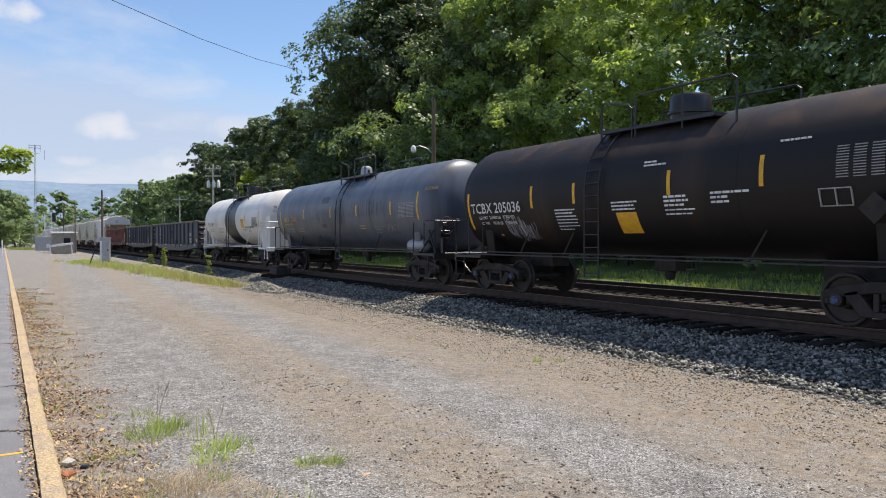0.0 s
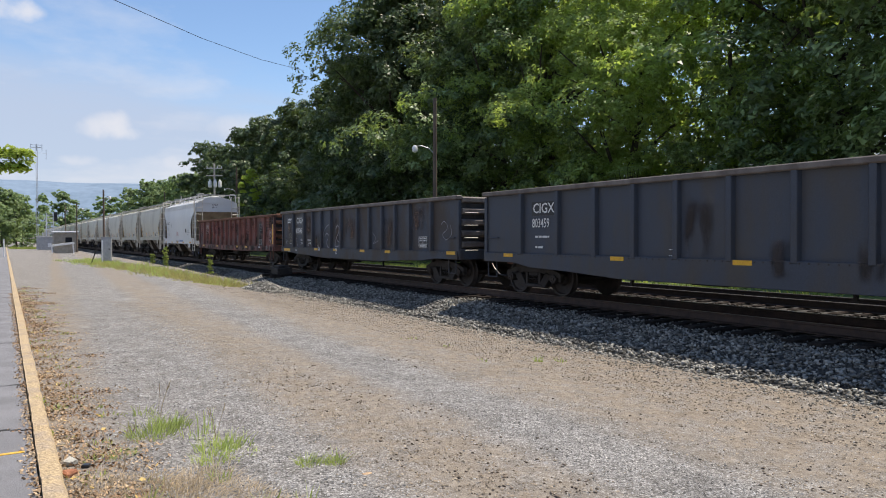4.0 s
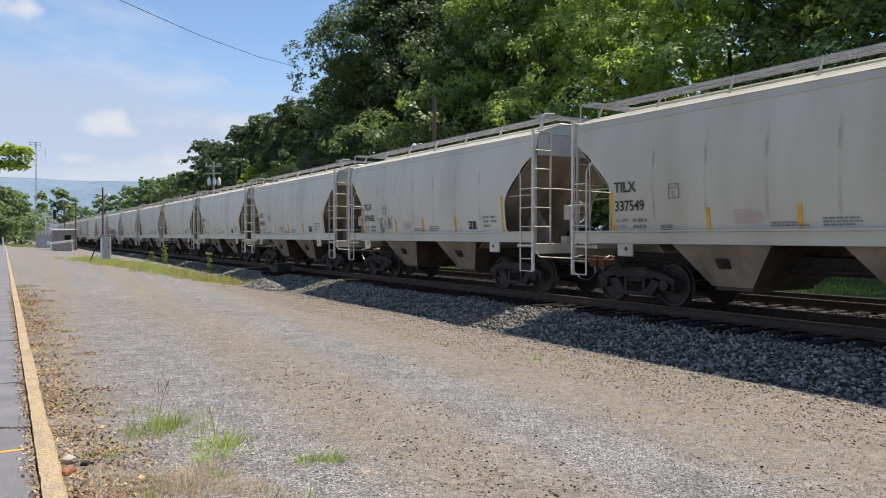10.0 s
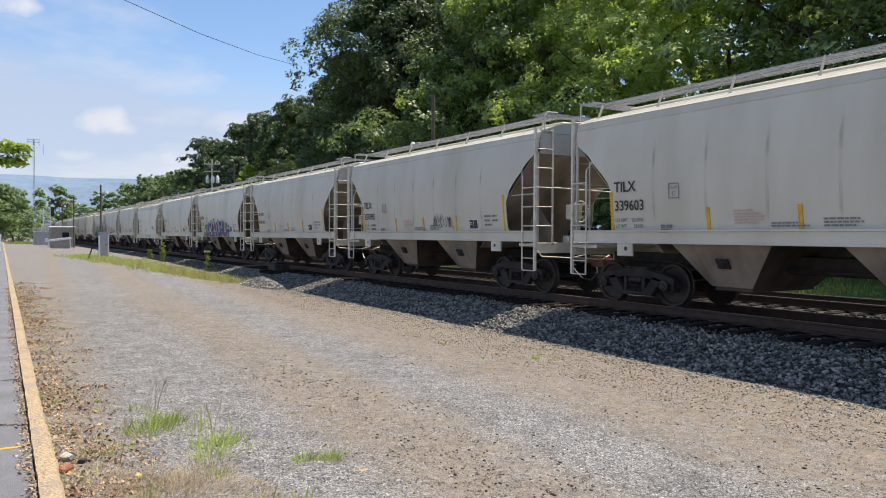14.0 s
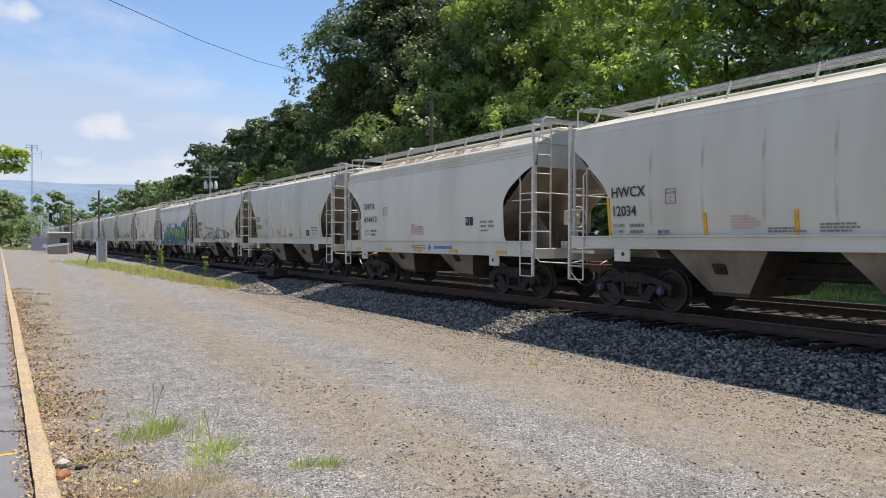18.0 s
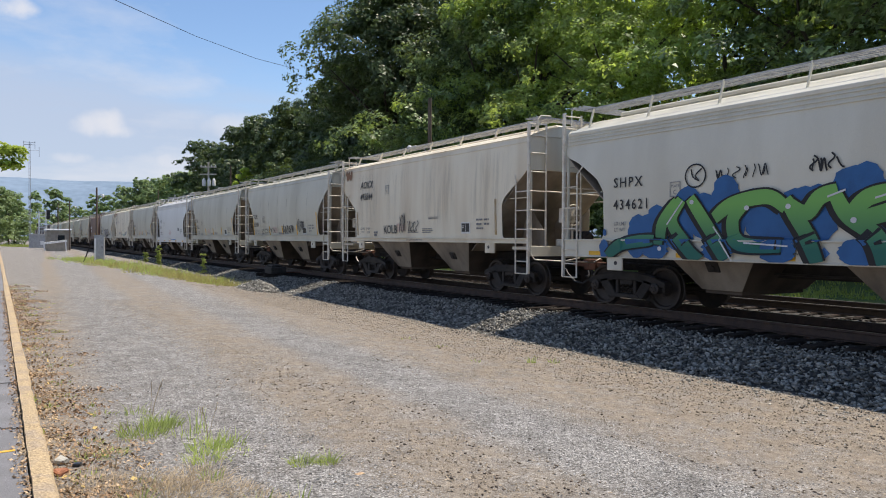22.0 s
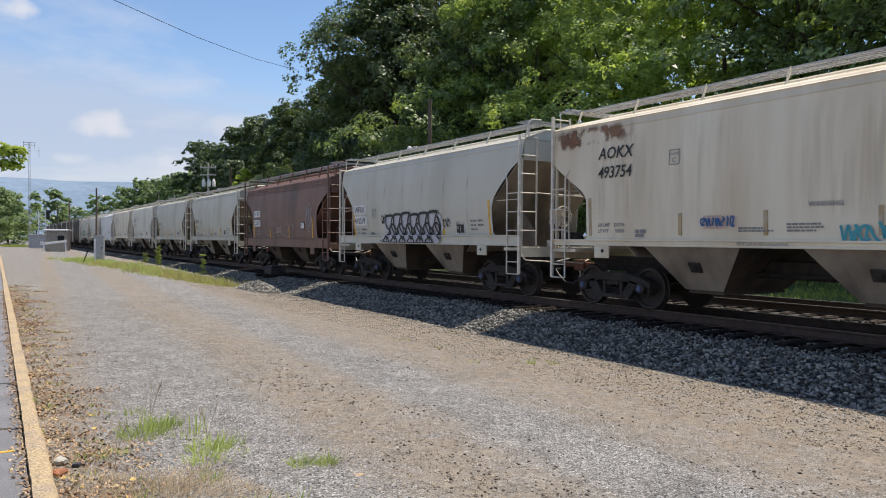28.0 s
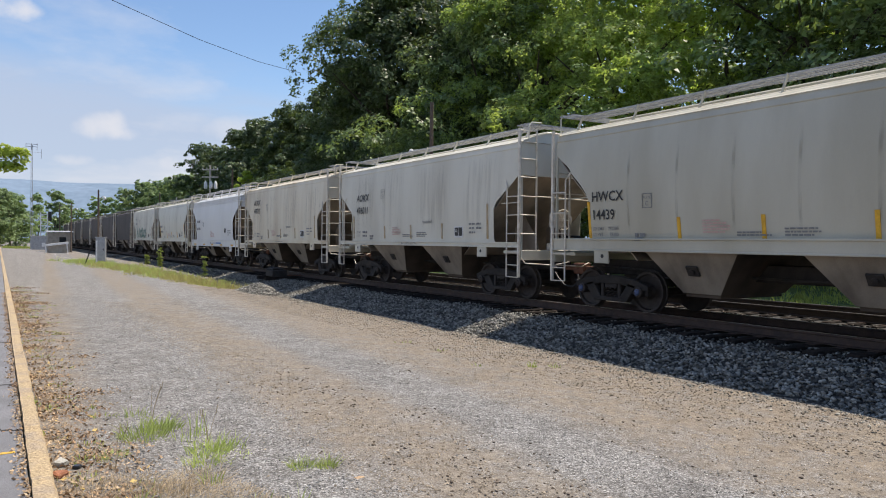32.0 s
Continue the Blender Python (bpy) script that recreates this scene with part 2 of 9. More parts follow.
TREAD = mat("worn_bright_steel", (0.42, 0.41, 0.40), (0.30, 0.28, 0.27), rough=0.3, metal=0.9, scale=8, bump=0.02)
CAP_BLUE = mat("blue_bearing_paint", (0.07, 0.11, 0.24), (0.05, 0.07, 0.13), rough=0.5, scale=20)
GRATING = mat("galvanised_grating", (0.44, 0.44, 0.43), (0.33, 0.33, 0.32), rough=0.55, metal=0.2, scale=6, bump=0.05)
FADED_TAPE = mat("faded_tape", (0.42, 0.29, 0.13), (0.46, 0.38, 0.27), rough=0.6, scale=4, bump=0)
YELLOW_TAPE = mat("yellow_reflective_tape", (0.75, 0.42, 0.03), (0.62, 0.33, 0.03), rough=0.4, scale=8, bump=0)
LETTER_BLACK = mat("black_stencil_paint", (0.02, 0.02, 0.022), (0.03, 0.03, 0.03), rough=0.5, bump=0)
LETTER_WHITE = mat("white_stencil_paint", (0.72, 0.72, 0.70), (0.60, 0.60, 0.58), rough=0.5, bump=0)
LETTER_WORN = mat("chipped_white_stencil", (0.52, 0.50, 0.47), (0.14, 0.07, 0.055), rough=0.6, scale=9, spread=(0.45, 0.62), bump=0)
LETTER_DIM = mat("dulled_white_stencil", (0.36, 0.36, 0.35), (0.26, 0.26, 0.25), rough=0.6, scale=6, bump=0)
LETTER_PINK = mat("faded_red_stencil", (0.55, 0.36, 0.32), (0.6, 0.42, 0.38), rough=0.6, bump=0)
LETTER_RED = mat("red_stencil_paint", (0.50, 0.14, 0.12), (0.45, 0.16, 0.14), rough=0.5, bump=0)
LETTER_FADED = mat("faded_stencil_paint", (0.20, 0.20, 0.20), (0.26, 0.26, 0.26), rough=0.6, bump=0)
LETTER_ORANGE = mat("yellow_stencil_paint", (0.62, 0.37, 0.045), (0.42, 0.25, 0.04), rough=0.5, bump=0)
LETTER_BLUE = mat("blue_stencil_paint", (0.08, 0.22, 0.5), (0.08, 0.2, 0.42), rough=0.5, bump=0)
RAIL_DULL = mat("dull_rail", (0.045, 0.034, 0.029), (0.03, 0.024, 0.021), rough=0.8, scale=5, bump=0.1)
RAIL_STEEL = mat("rusty_rail", (0.085, 0.055, 0.042), (0.055, 0.038, 0.032), rough=0.7, metal=0.2, scale=5, bump=0.1)
TIE_WOOD = mat("creosoted_timber", (0.022, 0.018, 0.0155), (0.042, 0.035, 0.03), rough=1.0, scale=6, bump=0.5, fine=40, vary=0.3, spec=0.1)
# near black: the shade in gaps between stones is put into the colour
BALLAST = mat("gap_shade_ballast", (0.062, 0.059, 0.054), (0.036, 0.034, 0.031), rough=0.95, scale=9, spread=(0.4, 0.6), bump=0.8, fine=28, grain=0.45)
STONE = mat("crushed_stone", (0.29, 0.279, 0.245), (0.12, 0.117, 0.105), rough=0.9, scale=5, bump=0.3, fine=60, vary=0.75, island=True)
LOT_STONE = mat("fine_gravel", (0.245, 0.245, 0.243), (0.135, 0.135, 0.135), rough=0.9, scale=5, bump=0.3, fine=60, vary=0.8, island=True)
DIRTY_STONE = mat("oil_stained_stone", (0.085, 0.072, 0.06), (0.05, 0.043, 0.037), rough=0.9, scale=5, bump=0.3, fine=60, vary=0.5, island=True)
GRASS = leafy("grass_blades", (0.22, 0.29, 0.07), (0.30, 0.33, 0.10), (0.48, 0.56, 0.12), vary=0.35)
WEED = leafy("fresh_weed_blades", (0.27, 0.37, 0.09), (0.38, 0.42, 0.14), (0.60, 0.70, 0.20), vary=0.35)
DRY_GRASS = leafy("dry_grass", (0.58, 0.47, 0.33), (0.47, 0.37, 0.25), (0.58, 0.47, 0.30), vary=0.4)
YELLOW_GRASS = leafy("yellowed_grass", (0.46, 0.41, 0.15), (0.38, 0.36, 0.13), (0.58, 0.54, 0.20), vary=0.35)
POLE_GREY = mat("silvered_pole_wood", (0.58, 0.55, 0.50), (0.46, 0.43, 0.38), rough=0.9, scale=3, streak=0.15, bump=0.3, fine=30)
# two wide tones put lit and shaded clumps into the leaf colour
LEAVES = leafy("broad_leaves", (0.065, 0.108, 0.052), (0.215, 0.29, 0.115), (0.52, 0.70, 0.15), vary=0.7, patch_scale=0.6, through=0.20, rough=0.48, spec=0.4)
# leaf copies: sunlight put into the paler colour, shade into the darker
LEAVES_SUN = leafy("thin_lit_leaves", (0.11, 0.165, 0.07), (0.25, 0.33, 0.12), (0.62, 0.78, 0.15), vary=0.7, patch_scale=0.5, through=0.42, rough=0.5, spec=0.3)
LEAVES_SHADED = leafy("shaded_leaves", (0.04, 0.068, 0.036), (0.105, 0.148, 0.068), (0.34, 0.48, 0.10), vary=0.7, patch_scale=0.6, through=0.14, rough=0.48, spec=0.35)
# dark tone raised above LEAVES to put distance haze into the colour
LEAVES_FAR = leafy("hazy_leaves", (0.13, 0.19, 0.09), (0.215, 0.285, 0.125), (0.50, 0.65, 0.22), through=0.28, rough=0.5, spec=0.3)
LEAVES_SUMAC = leafy("feathered_leaves", (0.27, 0.36, 0.17), (0.22, 0.31, 0.13), (0.55, 0.70, 0.22), through=0.35)
LEAVES_YELLOW = leafy("yellowing_leaves", (0.32, 0.40, 0.07), (0.24, 0.34, 0.06), (0.60, 0.72, 0.12))
BARK = mat("bark", (0.075, 0.060, 0.046), (0.045, 0.036, 0.03), rough=0.9, scale=4, streak=0.3, bump=0.6, fine=25)
POLE_WOOD = mat("weathered_pole_wood", (0.16, 0.12, 0.09), (0.10, 0.075, 0.06), rough=0.9, scale=3, streak=0.15, bump=0.3, fine=30)
GALV = mat("galvanised_steel", (0.42, 0.43, 0.44), (0.33, 0.34, 0.35), rough=0.5, metal=0.4, scale=5, bump=0.03)
KERB_PAINT = mat("worn_yellow_kerb_paint", (0.43, 0.325, 0.195), (0.33, 0.265, 0.195), rough=0.85, scale=5.0, spread=(0.45, 0.68), bump=0.9, fine=45, grain=0.4)
ASPHALT = mat("old_asphalt", (0.205, 0.205, 0.216), (0.155, 0.155, 0.162), rough=0.9, scale=1.8, bump=0.5, fine=120, grain=0.4)
SHED_WALL = mat("tan_shed_siding", (0.36, 0.33, 0.28), (0.29, 0.265, 0.225), rough=0.8, scale=3, bump=0.1)
WHITE_PAINT = mat("white_board_paint", (0.78, 0.78, 0.77), (0.68, 0.68, 0.66), rough=0.5, scale=4, bump=0.05)
DARK_GLASS = mat("dark_window_glass", (0.02, 0.025, 0.03), (0.02, 0.025, 0.03), rough=0.08, bump=0, grain=0)
# the blue haze of distance is put into the ridge's own colour
RIDGE = mat("haze_blue_ridge", (0.185, 0.25, 0.33), (0.16, 0.222, 0.295), rough=1.0, scale=0.006, bump=0, fine=0.03, grain=0.12, spec=0.0)
BRICK = mat("broken_brick", (0.36, 0.15, 0.08), (0.28, 0.12, 0.07), rough=0.9, scale=12, bump=0.4)
LITTER = mat("fallen_leaves", (0.26, 0.16, 0.09), (0.45, 0.34, 0.215), rough=0.8, scale=2, bump=0, vary=0.5, island=True)


def stain(name, col, amount, scale=(1.0, 6.0, 0.6), spread=(0.42, 0.68), rough=0.8):
    """A thin film of dirt or rust with soft borders, thicker in streaks, through which the paint shows."""
    m = bpy.data.materials.new(name)
    m.use_nodes = True
    nt = m.node_tree
    n, link = nt.nodes.new, nt.links.new
    bs, out = nt.nodes["Principled BSDF"], nt.nodes["Material Output"]
    bs.inputs["Base Color"].default_value = (*col, 1)
    bs.inputs["Roughness"].default_value = rough
    co, mp, noi, ramp = n("ShaderNodeTexCoord"), n("ShaderNodeMapping"), n("ShaderNodeTexNoise"), n("ShaderNodeMapRange")
    mp.inputs["Scale"].default_value = scale
    link(co.outputs["Object"], mp.inputs[0])
    link(mp.outputs[0], noi.inputs["Vector"])
    noi.inputs["Scale"].default_value, noi.inputs["Detail"].default_value = 1.5, 6
    ramp.interpolation_type = "SMOOTHSTEP"
    link(noi.outputs[0], ramp.inputs[0])
    ramp.inputs[1].default_value, ramp.inputs[2].default_value, ramp.inputs[4].default_value = spread[0], spread[1], amount
    sep = n("ShaderNodeSeparateXYZ")
    link(co.outputs["Generated"], sep.inputs[0])
    last = None
    for axis in ("Y", "Z"):
        inv, pair = n("ShaderNodeMath"), n("ShaderNodeMath")
        inv.operation, pair.operation = "SUBTRACT", "MULTIPLY"
        inv.inputs[0].default_value = 4.0
        four = n("ShaderNodeMath")
        four.operation, four.inputs[1].default_value = "MULTIPLY", 4.0
        link(sep.outputs[axis], four.inputs[0])
        link(four.outputs[0], inv.inputs[1])
        link(sep.outputs[axis], pair.inputs[0])
        link(inv.outputs[0], pair.inputs[1])
        if last:
            both = n("ShaderNodeMath")
            both.operation = "MULTIPLY"
            link(last, both.inputs[0])
            link(pair.outputs[0], both.inputs[1])
            last = both.outputs[0]
        else:
            last = pair.outputs[0]
    soft_edge, mul = n("ShaderNodeMapRange"), n("ShaderNodeMath")
    soft_edge.interpolation_type = "SMOOTHSTEP"
    link(last, soft_edge.inputs[0])
    soft_edge.inputs[1].default_value, soft_edge.inputs[2].default_value = 0.0, 0.75
    mul.operation = "MULTIPLY"
    link(ramp.outputs[0], mul.inputs[0])
    link(soft_edge.outputs[0], mul.inputs[1])
    last = mul.outputs[0]
    clear, mix = n("ShaderNodeBsdfTransparent"), n("ShaderNodeMixShader")
    link(last, mix.inputs[0])
    link(clear.outputs[0], mix.inputs[1])
    link(bs.outputs[0], mix.inputs[2])
    link(mix.outputs[0], out.inputs["Surface"])
    return m


SEAM_DUST = stain("dust_along_weld", (0.27, 0.245, 0.195), 0.30, (1.0, 3.0, 0.8), (0.34, 0.66))
RUST_FILM = stain("rust_film", (0.25, 0.13, 0.075), 0.9, (1.0, 2.6, 2.2), (0.40, 0.56))
TOP_RUST = stain("brown_film", (0.10, 0.062, 0.05), 0.5, (1.0, 1.6, 1.2), (0.30, 0.75))
PANEL_GREY = stain("grey_primer", (0.11, 0.12, 0.125), 0.8, (1.0, 1.5, 1.2), (0.25, 0.55))
OXIDE_FILM = stain("red_paint", (0.27, 0.075, 0.06), 0.6, (1.0, 2.5, 1.2), (0.36, 0.62))
PANEL_RUST = stain("brown_wear", (0.105, 0.062, 0.042), 0.75, (1.0, 2.0, 1.2), (0.30, 0.62))
DRIP_FILM = stain("black_drips", (0.02, 0.02, 0.022), 0.4, (1.0, 14.0, 0.5), (0.45, 0.65))
GRIME_FILM = stain("brown_grime", (0.40, 0.32, 0.22), 0.16, (1.0, 5.0, 0.35), (0.40, 0.70))
DARK_FILM = stain("dark_grime", (0.035, 0.026, 0.022), 0.8, (1.0, 2.5, 0.8), (0.34, 0.62))


def ground_mat():
    """Grey crushed gravel with bands of brown dirt where vehicles run, worn grass by the woods."""
    m = mat("gravel_lot", (0.232, 0.228, 0.222), (0.168, 0.164, 0.159), rough=0.95, scale=2.2, bump=1.0, fine=55, grain=0.7)
    nt = m.node_tree
    n, link = nt.nodes.new, nt.links.new
    bs = nt.nodes["Principled BSDF"]
    src = bs.inputs["Base Color"].links[0].from_socket
    co = n("ShaderNodeTexCoord")
    for size, lo, hi in ((58.0, 0.45, 1.5), (120.0, 0.6, 1.4)):
        peb = n("ShaderNodeTexVoronoi")
        peb.inputs["Scale"].default_value = size
        link(co.outputs["Object"], peb.inputs["Vector"])
        sp = n("ShaderNodeSeparateColor")
        link(peb.outputs["Color"], sp.inputs[0])
        mr = n("ShaderNodeMapRange")
        link(sp.outputs[0], mr.inputs[0])
        mr.inputs[3].default_value, mr.inputs[4].default_value = lo, hi
        mm = n("ShaderNodeMix")
        mm.data_type, mm.blend_type = "RGBA", "MULTIPLY"
        mm.inputs[0].default_value = 1.0
        link(src, mm.inputs[6])
        link(mr.outputs[0], mm.inputs[7])
        src = mm.outputs[2]
    for size, lo, hi in ((11.0, 0.72, 1.26), (27.0, 0.7, 1.3)):
        mot = n("ShaderNodeTexNoise")
        mot.inputs["Scale"].default_value, mot.inputs["Detail"].default_value, mot.inputs["Roughness"].default_value = size, 5, 0.7
        link(co.outputs["Object"], mot.inputs["Vector"])
        mr = n("ShaderNodeMapRange")
        link(mot.outputs[0], mr.inputs[0])
        mr.inputs[1].default_value, mr.inputs[2].default_value, mr.inputs[3].default_value, mr.inputs[4].default_value = 0.36, 0.64, lo, hi
        mm = n("ShaderNodeMix")
        mm.data_type, mm.blend_type = "RGBA", "MULTIPLY"
        mm.inputs[0].default_value = 1.0
        link(src, mm.inputs[6])
        link(mr.outputs[0], mm.inputs[7])
        src = mm.outputs[2]
    sep = n("ShaderNodeSeparateXYZ")
    link(co.outputs["Object"], sep.inputs[0])
    wob = n("ShaderNodeTexNoise")
    wob.inputs["Scale"].default_value, wob.inputs["Detail"].default_value = 0.35, 8
    mp = n("ShaderNodeMapping")
    mp.inputs["Scale"].default_value = (1, 0.3, 1)
    link(co.outputs["Object"], mp.inputs[0])
    link(mp.outputs[0], wob.inputs["Vector"])
    wx = n("ShaderNodeMath")
    wx.operation = "MULTIPLY_ADD"
    link(wob.outputs[0], wx.inputs[0])
    wx.inputs[1].default_value = 0.9
    skew = n("ShaderNodeMath")
    skew.operation = "MULTIPLY_ADD"
    link(sep.outputs["Y"], skew.inputs[0])
    skew.inputs[1].default_value = -0.05
    link(sep.outputs["X"], skew.inputs[2])
    off = n("ShaderNodeMath")
    link(skew.outputs[0], off.inputs[0])
    off.inputs[1].default_value = 0.25
    link(off.outputs[0], wx.inputs[2])
    ramp = n("ShaderNodeValToRGB")
    els = ramp.color_ramp.elements
    els[0].position, els[0].color = 0.0, (0.35, 0.35, 0.35, 1)
    els[1].position, els[1].color = 1.0, (1, 1, 1, 1)
    for p, v in ((0.02, 1.0), (0.06, 0.8), (0.10, 0.2), (0.22, 0.12), (0.28, 0.85), (0.37, 0.8), (0.42, 0.08), (0.50, 0.08), (0.56, 0.7), (0.62, 0.9), (0.8, 1.0)):
        e = els.new(p)
        e.color = (v, v, v, 1)
    rng = n("ShaderNodeMapRange")
    link(wx.outputs[0], rng.inputs[0])
    rng.inputs[1].default_value, rng.inputs[2].default_value = 0.45, 10.45
    link(rng.outputs[0], ramp.inputs[0])
    fin = n("ShaderNodeTexNoise")
    fin.inputs["Scale"].default_value, fin.inputs["Detail"].default_value = 3.0, 7
    link(co.outputs["Object"], fin.inputs["Vector"])
    fm = n("ShaderNodeMapRange")
    link(fin.outputs[0], fm.inputs[0])
    fm.inputs[1].default_value, fm.inputs[2].default_value, fm.inputs[3].default_value, fm.inputs[4].default_value = 0.38, 0.58, 0.5, 1.0
    mu = n("ShaderNodeMath")
    mu.operation = "MULTIPLY"
    link(ramp.outputs[0], mu.inputs[0])
    link(fm.outputs[0], mu.inputs[1])
    dirt = n("ShaderNodeMix")
    dirt.data_type = "RGBA"
    link(mu.outputs[0], dirt.inputs[0])
    link(src, dirt.inputs[6])
    soil = n("ShaderNodeTexNoise")
    soil.inputs["Scale"].default_value, soil.inputs["Detail"].default_value, soil.inputs["Roughness"].default_value = 9.0, 10, 0.8
    link(co.outputs["Object"], soil.inputs["Vector"])
    sr = n("ShaderNodeValToRGB")
    sr.color_ramp.elements[0].position, sr.color_ramp.elements[0].color = 0.33, (0.12, 0.09, 0.065, 1)
    sr.color_ramp.elements[1].position, sr.color_ramp.elements[1].color = 0.60, (0.29, 0.246, 0.19, 1)
    link(soil.outputs[0], sr.inputs[0])
    link(sr.outputs[0], dirt.inputs[7])
    # meadow past the tracks
    far = n("ShaderNodeMapRange")
    link(sep.outputs["X"], far.inputs[0])
    far.inputs[1].default_value, far.inputs[2].default_value = 20.0, 21.0
    mead = n("ShaderNodeMix")
    mead.data_type = "RGBA"
    link(far.outputs[0], mead.inputs[0])
    link(dirt.outputs[2], mead.inputs[6])
    mead.inputs[7].default_value = (0.085, 0.125, 0.03, 1)
    link(mead.outputs[2], bs.inputs["Base Color"])
    return m


GROUND = ground_mat()


# ---- mesh helpers ----
class Geo:
    """Vertices and faces gathered for one mesh."""

    def __init__(self):
        self.v, self.f = [], []

    def add(self, vs, fs):
        o = len(self.v)
        self.v += [tuple(p) for p in vs]
        self.f += [tuple(i + o for i in f) for f in fs]
        return self

    def box(self, x0, x1, y0, y1, z0, z1):
        vs = [(x, y, z) for x in (x0, x1) for y in (y0, y1) for z in (z0, z1)]
        return self.add(vs, [(0, 1, 3, 2), (4, 6, 7, 5), (0, 4, 5, 1), (2, 3, 7, 6), (0, 2, 6, 4), (1, 5, 7, 3)])

    def beam(self, p, q, w, h, up=(0, 0, 1)):
        p, q = Vector(p), Vector(q)
        d = (q - p).normalized()
        s = d.cross(Vector(up))
        s = (s if s.length > 1e-4 else d.cross(Vector((1, 0, 0)))).normalized()
        u = s.cross(d)
        vs = [c + s * (w / 2 * i) + u * (h / 2 * j) for c in (p, q) for i, j in ((-1, -1), (1, -1), (1, 1), (-1, 1))]
        return self.add(vs, [(0, 1, 2, 3), (7, 6, 5, 4), (0, 4, 5, 1), (1, 5, 6, 2), (2, 6, 7, 3), (3, 7, 4, 0)])

    def tube(self, pts, r, n=6):
        pts = [Vector(p) for p in pts]
        vs, fs = [], []
        for i, p in enumerate(pts):
            d = (pts[min(i + 1, len(pts) - 1)] - pts[max(i - 1, 0)]).normalized()
            s = d.cross(Vector((0.13, 0.21, 0.97)) if abs(d.z) < 0.95 else Vector((1, 0.1, 0))).normalized()
            u = s.cross(d)
            vs += [p + (s * math.cos(a) + u * math.sin(a)) * r for a in [2 * math.pi * k / n for k in range(n)]]
        for i in range(len(pts) - 1):
            fs += [(i * n + k, i * n + (k + 1) % n, (i + 1) * n + (k + 1) % n, (i + 1) * n + k) for k in range(n)]
        fs += [tuple(range(n))[::-1], tuple(range((len(pts) - 1) * n, len(pts) * n))]
        return self.add(vs, fs)

    def cone(self, p, q, r0, r1, n=12):
        p, q = Vector(p), Vector(q)
        d = (q - p).normalized()
        s = d.cross(Vector((0, 0, 1)) if abs(d.z) < 0.9 else Vector((1, 0, 0))).normalized()
        u = s.cross(d)
        vs = []
        for c, r in ((p, r0), (q, r1)):
            vs += [c + (s * math.cos(a) + u * math.sin(a)) * r for a in [2 * math.pi * k / n for k in range(n)]]
        return self.add(vs, [(k, (k + 1) % n, n + (k + 1) % n, n + k) for k in range(n)] + [tuple(range(n))[::-1], tuple(range(n, 2 * n))])

    def lathe(self, prof, n=24, axis="x", at=(0, 0, 0)):
        """prof: (radius, place along the axis), closed at both ends."""
        vs, fs = [], []
        for r, a in prof:
            for k in range(n):
                c, s = r * math.cos(2 * math.pi * k / n), r * math.sin(2 * math.pi * k / n)
                p = {"x": (a, c, s), "y": (c, a, s), "z": (c, s, a)}[axis]
                vs.append((p[0] + at[0], p[1] + at[1], p[2] + at[2]))
        for i in range(len(prof) - 1):
            fs += [(i * n + k, i * n + (k + 1) % n, (i + 1) * n + (k + 1) % n, (i + 1) * n + k) for k in range(n)]
        fs += [tuple(range(n))[::-1], tuple(range((len(prof) - 1) * n, len(prof) * n))]
        return self.add(vs, fs)

    def prism(self, poly, a0, a1, axis="x"):
        """A polygon drawn across an axis and drawn out along it; poly holds the other two places in order."""
        def at(p, a):
            return {"x": (a, p[0], p[1]), "y": (p[0], a, p[1]), "z": (p[0], p[1], a)}[axis]
        n = len(poly)
        vs = [at(p, a0) for p in poly] + [at(p, a1) for p in poly]
        return self.add(vs, [(k, (k + 1) % n, n + (k + 1) % n, n + k) for k in range(n)] + [tuple(range(n))[::-1], tuple(range(n, 2 * n))])

    def sheet(self, fn, nu, nv):
        vs = [fn(i / nu, j / nv) for i in range(nu + 1) for j in range(nv + 1)]
        w = nv + 1
        return self.add(vs, [(i * w + j, i * w + j + 1, (i + 1) * w + j + 1, (i + 1) * w + j) for i in range(nu) for j in range(nv)])

    def mesh(self, name, material, bevel=0.0, smooth=False, solid=0.0):
        me = bpy.data.meshes.new(name)
        me.from_pydata(self.v, [], self.f)
        bm = bmesh.new()
        bm.from_mesh(me)
        if solid:
            bmesh.ops.recalc_face_normals(bm, faces=bm.faces)
            bmesh.ops.solidify(bm, geom=bm.faces[:], thickness=solid)
        bmesh.ops.recalc_face_normals(bm, faces=bm.faces)
        if bevel:
            es = [e for e in bm.edges if len(e.link_faces) == 2 and e.calc_face_angle(0) > 0.6]
            bmesh.ops.bevel(bm, geom=es, offset=bevel, segments=1, affect="EDGES", clamp_overlap=True)
        bm.to_mesh(me)
        bm.free()
        if smooth:
            me.polygons.foreach_set("use_smooth", [True] * len(me.polygons))
            me.set_sharp_from_angle(angle=radians(38))
        me.materials.append(material)
        return me


def place(name, me, parent=None, m=None, label="", **tags):
    ob = new(name, me)
    ob.parent = parent
    if m is not None:
        ob.matrix_basis = m
    return tagged(ob, label, **tags)


def part(name, geo, material, parent, label="", bevel=0.0, smooth=False, m=None, solid=0.0):
    return place(name, geo.mesh(name, material, bevel, smooth, solid), parent, m, label)


KEPT = {}


def kept(key, make):
    """A mesh made once and shared by alike pieces."""
    if key not in KEPT:
        KEPT[key] = make()
    return KEPT[key]


